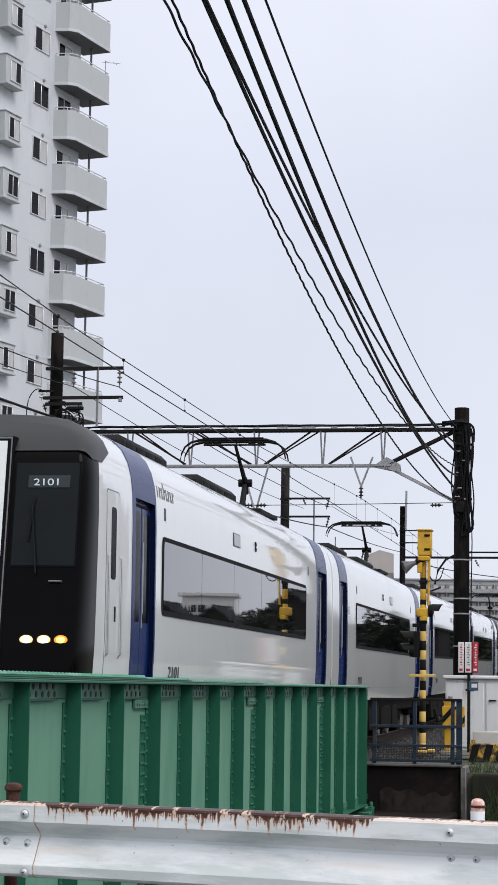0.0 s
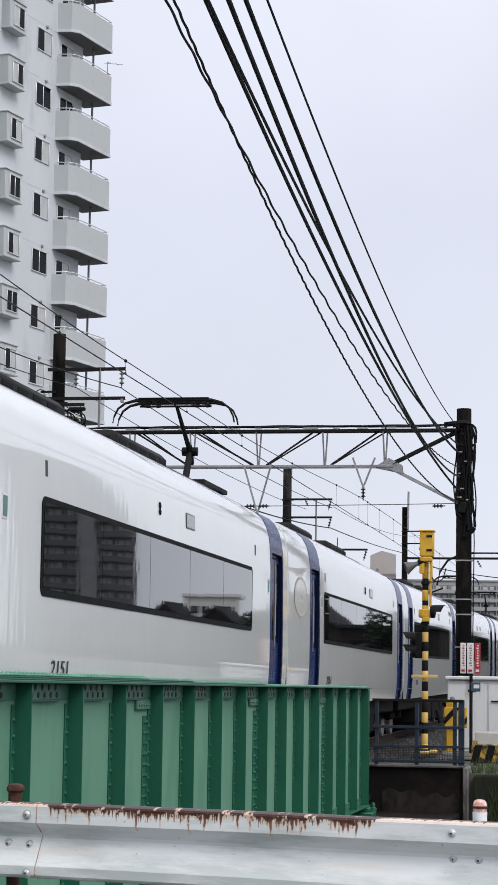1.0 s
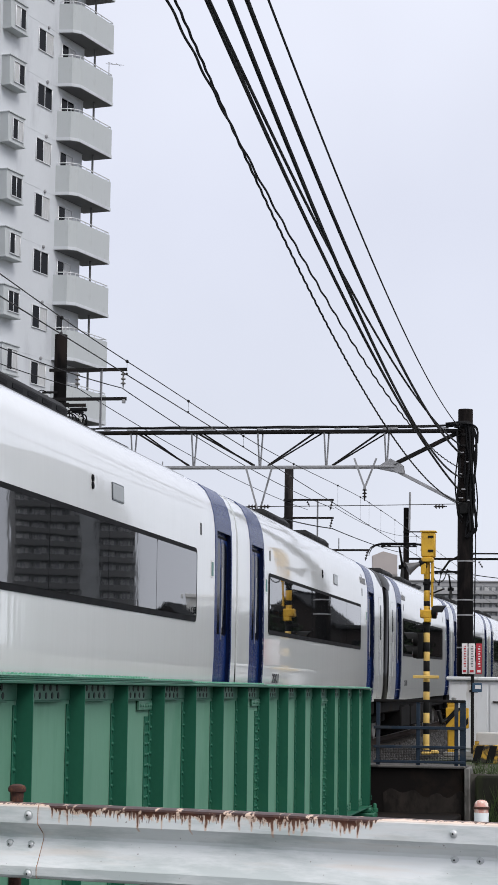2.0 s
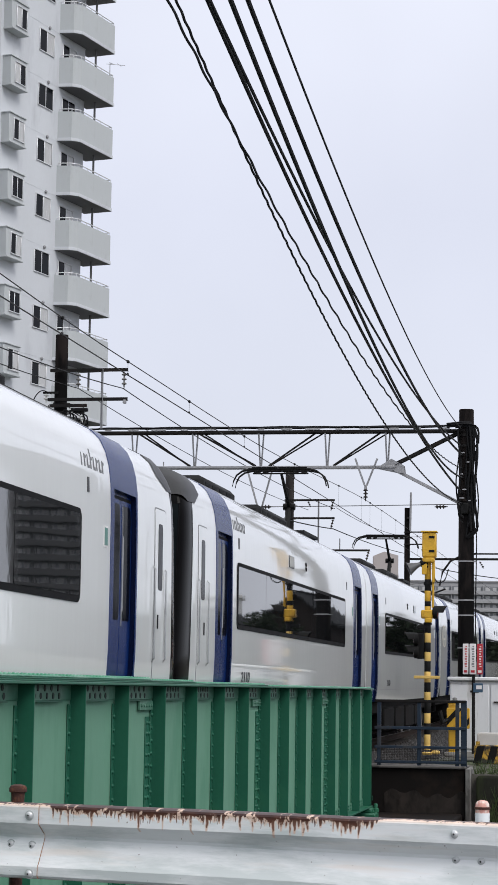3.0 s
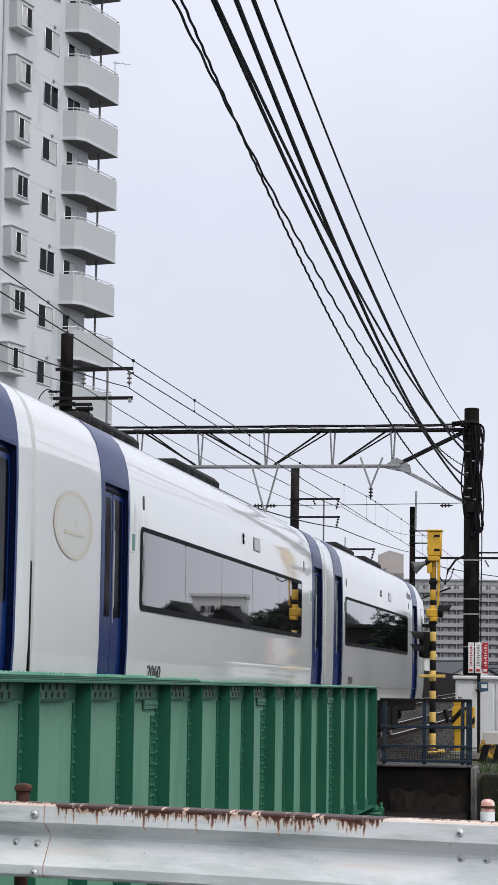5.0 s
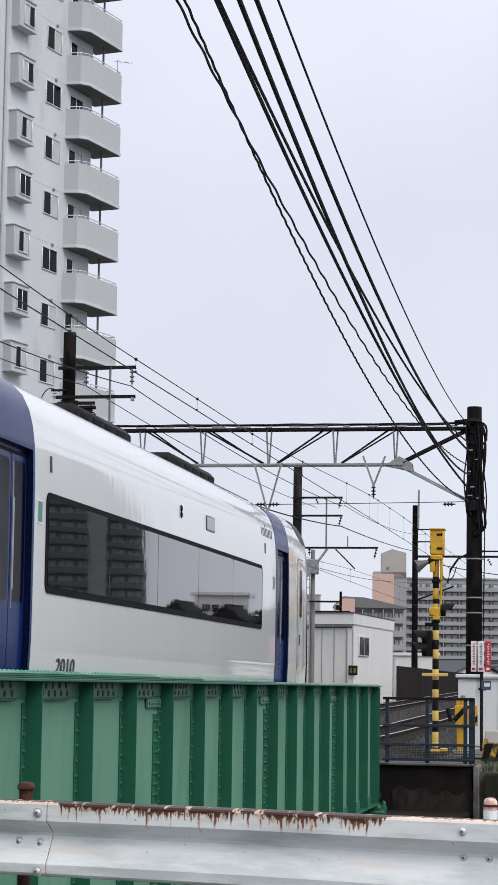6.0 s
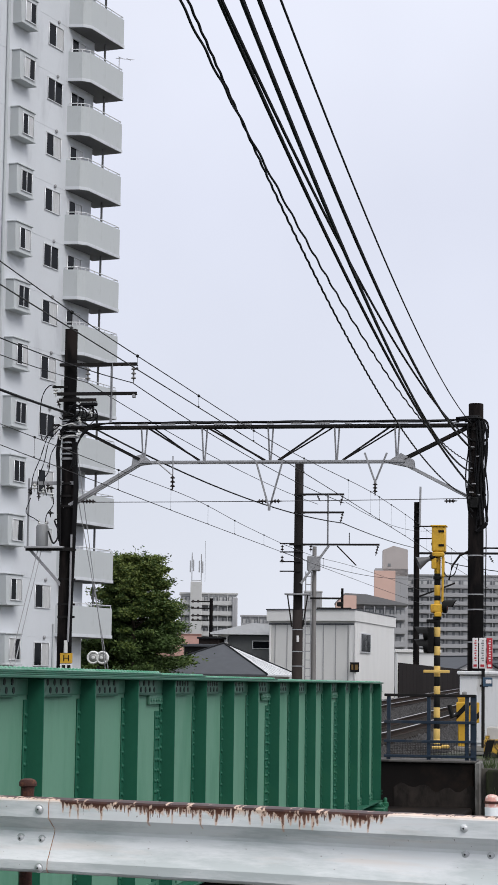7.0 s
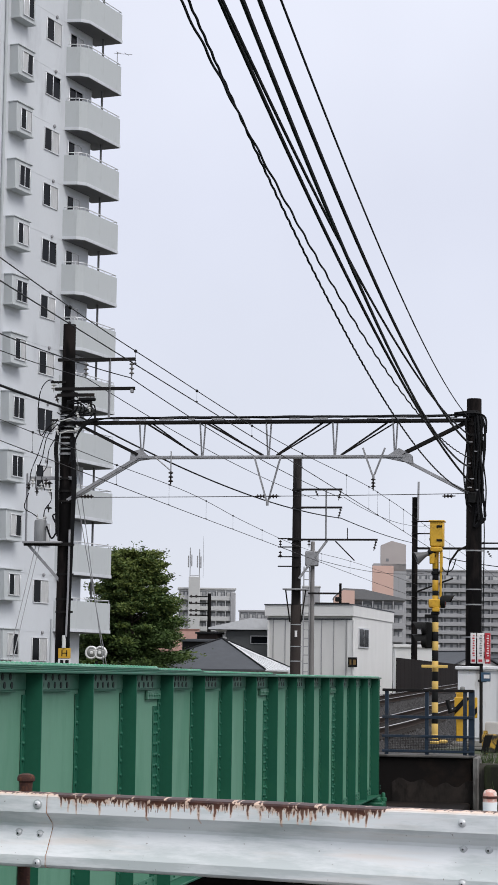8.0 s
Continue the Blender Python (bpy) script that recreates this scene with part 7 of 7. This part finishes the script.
            part("hand_grip", patch(q, aa, bb, 1.86, 2.02, 0.012), RUBBER, car)
            for hy in (1.03, 1.62):
                part("hand_rail", Shape().tube([(q * 1.34, fy(hy), 1.48), (q * 1.375, fy(hy), 1.52), (q * 1.375, fy(hy), 2.53), (q * 1.34, fy(hy), 2.57)], 0.010, 6), STEEL, car)
    # blue door bands
    for a, b in bands:
        c, e = door_span(a, b)
        ring = straight(a, c, 0.005, 2)
        far = straight(e, b, 0.005, 2)
        ring.add(far.v, far.f)
        inner = loft([[(x, y, z) for x, z in recessed_section()] for y in (c, e)])
        ring.add(inner.v, inner.f)
        bd = part("door_band", ring, TRAIN_BLUE, car, "deep blue door band with a recessed doorway")
        for y in (c + 0.004, e - 0.004):
            part("door_jamb", straight(y - 0.003, y + 0.003, -0.004, 2), DOOR_JAMB, bd, "door jamb in shaded navy")
        mid_y = (c + e) / 2
        for q in (-1, 1):
            dr = part("door", patch(q, c + 0.008, e - 0.008, 1.0, 3.22, 0.004 - RECESS), RUBBER, bd, "sliding door with dark glass")
            for da, db in ((c + 0.03, mid_y - 0.01), (mid_y + 0.01, e - 0.03)):
                part("door_leaf", patch(q, da, db, 1.02, 3.18, 0.012 - RECESS, 0.03), TRAIN_BLUE, dr)
                part("door_glass", patch(q, da + 0.045, db - 0.045, 1.90, 3.13, 0.015 - RECESS, 0.06), DOOR_GLASS, dr)
                part("door_post", patch(q, da + 0.04, da + 0.06, 1.84, 3.12, 0.020 - RECESS), STEEL, dr)
            part("hand_rail", Shape().tube([(q * (1.37 - RECESS), mid_y + 0.06, 2.0), (q * (1.37 - RECESS), mid_y + 0.06, 2.8)], 0.012, 6), STEEL, dr)
    # long windows
    for q in (-1, 1):
        wf = part("window", patch(q, win[0], win[1], 2.01, 2.93, 0.010, 0.10), RUBBER, car, "long flush side window in a black seal")
        n = 5
        for i in range(n):
            a = win[0] + 0.055 + (win[1] - win[0] - 0.11) * i / n
            b = win[0] + 0.055 + (win[1] - win[0] - 0.11) * (i + 1) / n
            part("pane", patch(q, a + 0.008, b - 0.008, 2.075, 2.875, 0.014, 0.05 if i in (0, n - 1) else 0), TRAIN_GLASS, wf)
        mid_y = (win[0] + win[1]) / 2
        a = mid_y + (1.65 if nose == 2 else 1.30 if emblem else 0.9 if seed % 2 else -1.2)
        ds_ = part("destination_display", patch(q, a + 0.04, a + 0.58, 3.135, 3.325, 0.008, 0.02), mat_box, car, "destination display in a dark frame, reflection painted pale")
        part("display_glass", patch(q, a + 0.065, a + 0.555, 3.15, 3.31, 0.011, 0.015), DISPLAY_PALE, ds_)
        b = a + (-0.80 if emblem else -1.5 if seed % 2 else 1.9)
        for z in (3.205, 3.28):
            dots = Shape().lathe([(0.040, 0), (0.036, 0.014), (0.015, 0.02)], 12, Matrix.Translation((q * side_at(z), b, z)) @ pose(0, 0, 0, 0, 86 * q, 0))
            part("door_lamp", dots, RUBBER, car)
        for yy in (win[0] + 0.12, win[1] + 0.25):
            part("seat_mark", patch(q, yy, yy + 0.07, 3.12, 3.27, 0.006), TEXT_DARK, car)
        part("sill_line", patch(q, y0 + 0.3, y1 - 0.3, 1.205, 1.212, 0.003, 0, 1), LETTER_GREY, car)
    lettering(number, 0.20, TEXT_DARK, Matrix.Translation((1.346, win[0] + 0.80, 1.29)) @ pose(0, 0, 0, 90, 0, 90), car, "number", 0.15, 1.75)
    # word mark above the window by the door, as bars
    if nose:
        yb = bands[0][1] + 0.12 if nose == 1 else bands[1][0] - 1.2
        wm = part("word_mark", patch(1, yb, yb + 0.02, 3.37, 3.50, 0.006, 0, 3), LETTER_GREY, car, "faint grey word mark on the white side")
        for i in range(1, 8):
            a = yb + 0.125 * i
            tall = 0.20 if i == 3 else 0.13
            part("bar", patch(1, a, a + 0.028, 3.37, 3.37 + tall, 0.006, 0, 3), LETTER_GREY, wm)
            part("bar", patch(1, a + 0.036, a + 0.075, 3.37 + 0.09 * (i % 2), 3.40 + 0.09 * (i % 2), 0.006, 0, 3), LETTER_GREY, wm)
    if number != "2101":
        for ys in ((bands[0][1] + 0.10, bands[1][0] - 0.30) if nose != 1 else (bands[1][0] - 0.30,)):
            st_ = part("sticker", patch(1, ys, ys + 0.17, 2.62, 2.84, 0.006), SIGN_WHITE, car, "small green pictogram sticker")
            part("pictogram", patch(1, ys + 0.02, ys + 0.15, 2.64, 2.82, 0.009), MARK_GREEN, st_)
    if emblem:
        em, disc = Shape(), Shape()
        n = 44
        for i in range(n):
            w = 2 * math.pi * i / n
            for rr in (0.86, 1.0):
                z = 2.72 + 0.33 * rr * math.sin(w)
                em.v.append((side_at(z) + 0.007, emblem + 0.74 * rr * math.cos(w), z))
            z = 2.72 + 0.33 * 0.86 * math.sin(w)
            disc.v.append((side_at(z) + 0.006, emblem + 0.74 * 0.86 * math.cos(w), z))
        em.f = [(2 * i, 2 * i + 1, 2 * ((i + 1) % n) + 1, 2 * ((i + 1) % n)) for i in range(n)]
        disc.f = [tuple(range(n))]
        e_ = part("emblem", em, RING_BEIGE, car, "pale beige oval emblem")
        part("emblem_field", disc, EMBLEM_FIELD, e_)
        part("emblem_bar", patch(1, emblem - 0.35, emblem + 0.35, 2.62, 2.66, 0.010, 0, 2), RING_BEIGE, e_)
    # roof gear
    for i, (ya, yb_, zh, hw) in enumerate(((4.0, 6.6, 4.17, 0.80), (6.9, 8.6, 4.09, 0.70), (8.9, 11.8, 4.18, 0.80), (12.1, 15.2, 4.10, 0.74))):
        if nose == 2:
            ya, yb_ = ya + 1.8, yb_ + 1.8
        pod = Shape().box((0, (ya + yb_) / 2, (3.90 + zh) / 2), (2 * hw, yb_ - ya, zh - 3.90), 0.07)
        u = part("air_conditioner" if i in (0, 2) else "roof_cover", pod, ROOF_GEAR, car, "dark grey roof unit")
        for k in range(int((yb_ - ya) / 0.55)):
            part("vent", Shape().box((hw - 0.004, ya + 0.35 + 0.55 * k, zh - 0.11), (0.02, 0.36, 0.05), 0.004), RUBBER, u)
    part("roof_cover", Shape().box((0.0, 15.6 if not panto else 3.5, 4.0), (1.0, 0.9, 0.10), 0.05), ROOF_GEAR, car)
    for q in (-0.9, 0.9):
        part("roof_conduit", Shape().tube([(q, y0 + 1.6, 3.955), (q, y1 - 1.6, 3.955)], 0.018, 6), STEEL, car)
    if panto:
        y = panto
        pg = part("pantograph", Shape().box((0, y + 0.5, 4.22), (1.1, 1.9, 0.07), 0.01), ROOF_GEAR, car, "raised single-arm pantograph")
        for qx in (-0.45, 0.45):
            for qy in (-0.3, 1.3):
                part("insulator", Shape().lathe([(0.05, 3.99), (0.08, 4.04), (0.05, 4.07), (0.08, 4.11), (0.05, 4.18)], 10, pose(qx, y + qy, 0)), PORCELAIN, pg)
        kn, hd, ft = Vector((0, y + 1.15, 4.84)), Vector((0, y + 0.1, 5.40)), Vector((0, y + 0.75, 4.26))
        part("lower_arm", Shape().tube([ft, kn], [0.06, 0.05], 8), BLACK_PAINT, pg)
        part("upper_arm", Shape().tube([kn, hd], [0.042, 0.028], 8), BLACK_PAINT, pg)
        part("balance_rod", Shape().tube([kn + Vector((0.05, -0.25, -0.02)), hd + Vector((0.03, -0.22, -0.02))], 0.014, 6), BLACK_PAINT, pg)
        part("knuckle", Shape().tube([kn - Vector((0.12, 0, 0)), kn + Vector((0.12, 0, 0))], 0.07, 8).tube([kn + Vector((0, -0.08, 0.08)), kn + Vector((0, 0.1, -0.18))], 0.05, 8), BLACK_PAINT, pg)
        for qy in (-0.16, 0.16):
            half = ((0.58, 5.47), (0.74, 5.43), (0.85, 5.35), (0.91, 5.23), (0.93, 5.13))
            pts = [(-x, y + qy, z) for x, z in reversed(half)] + [(x, y + qy, z) for x, z in half]
            bow = part("collector_bow", Shape().tube(pts, [0.013, 0.015, 0.018, 0.021, 0.028, 0.028, 0.021, 0.018, 0.015, 0.013], 6), BLACK_PAINT, pg)
            part("carbon_strip", Shape().box((0, y + qy, 5.495), (1.08, 0.055, 0.035), 0.006), RUBBER, bow)
            for qx in (-0.46, -0.3, 0.3, 0.46):
                part("strip_spring", Shape().box((qx, y + qy, 5.43), (0.07, 0.05, 0.06), 0.01), BLACK_PAINT, bow)
        part("head_frame", Shape().tube([(-0.5, y - 0.16, 5.42), (-0.5, y + 0.16, 5.42)], 0.02, 6).tube([(0.5, y - 0.16, 5.42), (0.5, y + 0.16, 5.42)], 0.02, 6).tube([(-0.55, y, 5.40), (0.55, y, 5.40)], 0.018, 6), BLACK_PAINT, pg)
    # underframe and bogies
    uf = Shape().box((0, L / 2, 0.80), (2.3, L - 1.2, 0.30), 0.04)
    part("underframe", uf, UNDERFRAME, car)
    for i, (a, b) in enumerate(((5.0, 7.2), (7.5, 9.6), (10.0, 12.2), (12.5, 13.8))):
        part("equipment_box", Shape().box((0.75, (a + b) / 2, 0.52), (0.9, b - a, 0.55), 0.04), UNDERFRAME, car)
        part("equipment_box", Shape().box((-0.75, (a + b) / 2, 0.52), (0.9, b - a, 0.55), 0.04), UNDERFRAME, car)
    for yc in (2.9, L - 2.9):
        bg = part("bogie", Shape().box((0.78, yc, 0.52), (0.16, 2.9, 0.20), 0.04).box((-0.78, yc, 0.52), (0.16, 2.9, 0.20), 0.04).box((0, yc, 0.55), (1.6, 0.4, 0.22), 0.04)
                  .lathe([(0.16, 0.46), (0.16, 0.8)], 12, pose(0.82, yc, 0)).lathe([(0.16, 0.46), (0.16, 0.8)], 12, pose(-0.82, yc, 0)), UNDERFRAME, car)
        for wy in (-1.05, 1.05):
            for q in (-1, 1):
                part("wheel", Shape().lathe([(0.08, -0.07), (0.43, -0.065), (0.43, 0.03), (0.46, 0.035), (0.46, 0.065), (0.1, 0.07)], 24, pose(q * 0.565, yc + wy, 0.43, 0, -90 * q, 0)), RAIL, bg)
    # gangway bellows at plain ends
    for end in ((0.0, 0.09) if nose != 1 else None, (L - 0.09, L) if nose != 2 else None):
        if end:
            part("gangway", Shape().box((0, (end[0] + end[1]) / 2, 2.05), (1.1, end[1] - end[0] - 0.006, 2.1), 0.03), RUBBER, car, "dark gangway bellows")
            # panel added so the open gap between cars reads dark
            part("gap_panel", Shape().box((0, (end[0] + end[1]) / 2, 1.62), (2.655, end[1] - end[0] - 0.004, 1.38), 0.02), RUBBER, car, "dark panel filling the gap between the cars")
    return car, L


mat_box = mat("number_box_dark", (0.03, 0.036, 0.04), 0.3, spec=0.3)
EMBLEM_FIELD = mat("pale_emblem_field", (0.66, 0.66, 0.62), 0.3, vary=0.04, coat=0.6)


def build_train():
    cars, y = [], 0.0
    for numbers in (("2101", "2151", "2051", "2001"), ("2110", "2160", "2060", "2010")):
        rows = (("lead", ((2.20, 3.43), (16.95, 18.3)), (3.77, 15.60), 1, 16.02, 0),
                ("mid", ((1.05, 2.3), (16.93, 18.18)), (3.70, 15.25), 0, 16.1, 0),
                ("mid", ((2.52, 3.76), (17.40, 18.63)), (4.30, 16.15), 0, 0, 1.41),
                ("lead", ((1.06, 2.30), (15.67, 16.93)), (2.70, 14.42), 2, 0, 0))
        for i, (nm, (kd, bands, win, nose, panto, emblem)) in enumerate(zip(numbers, rows)):
            car, ln = build_car(nm, kd, bands, win, nose, panto, emblem, i)
            cars.append((car, y, ln))
            y += ln
    return cars


CARS = build_train()


def train_way(t):
    return 20.7 - (24.763 * t - 0.303 * t * t)


def car_pose(y, ln):
    """A coach whose bogies stand on the rails, with its front end at y."""
    z0, z1 = track_z(y + 2.9), track_z(y + ln - 2.9)
    grade = (z1 - z0) / (ln - 5.8)
    return pose(TRACK_X[0], y, z0 - 2.9 * grade, math.degrees(math.atan(grade)))


def motions():
    for car, y, ln in CARS:
        walk(car, [(k * 0.2, car_pose(train_way(k * 0.2) + y, ln)) for k in range(41)])


motions()
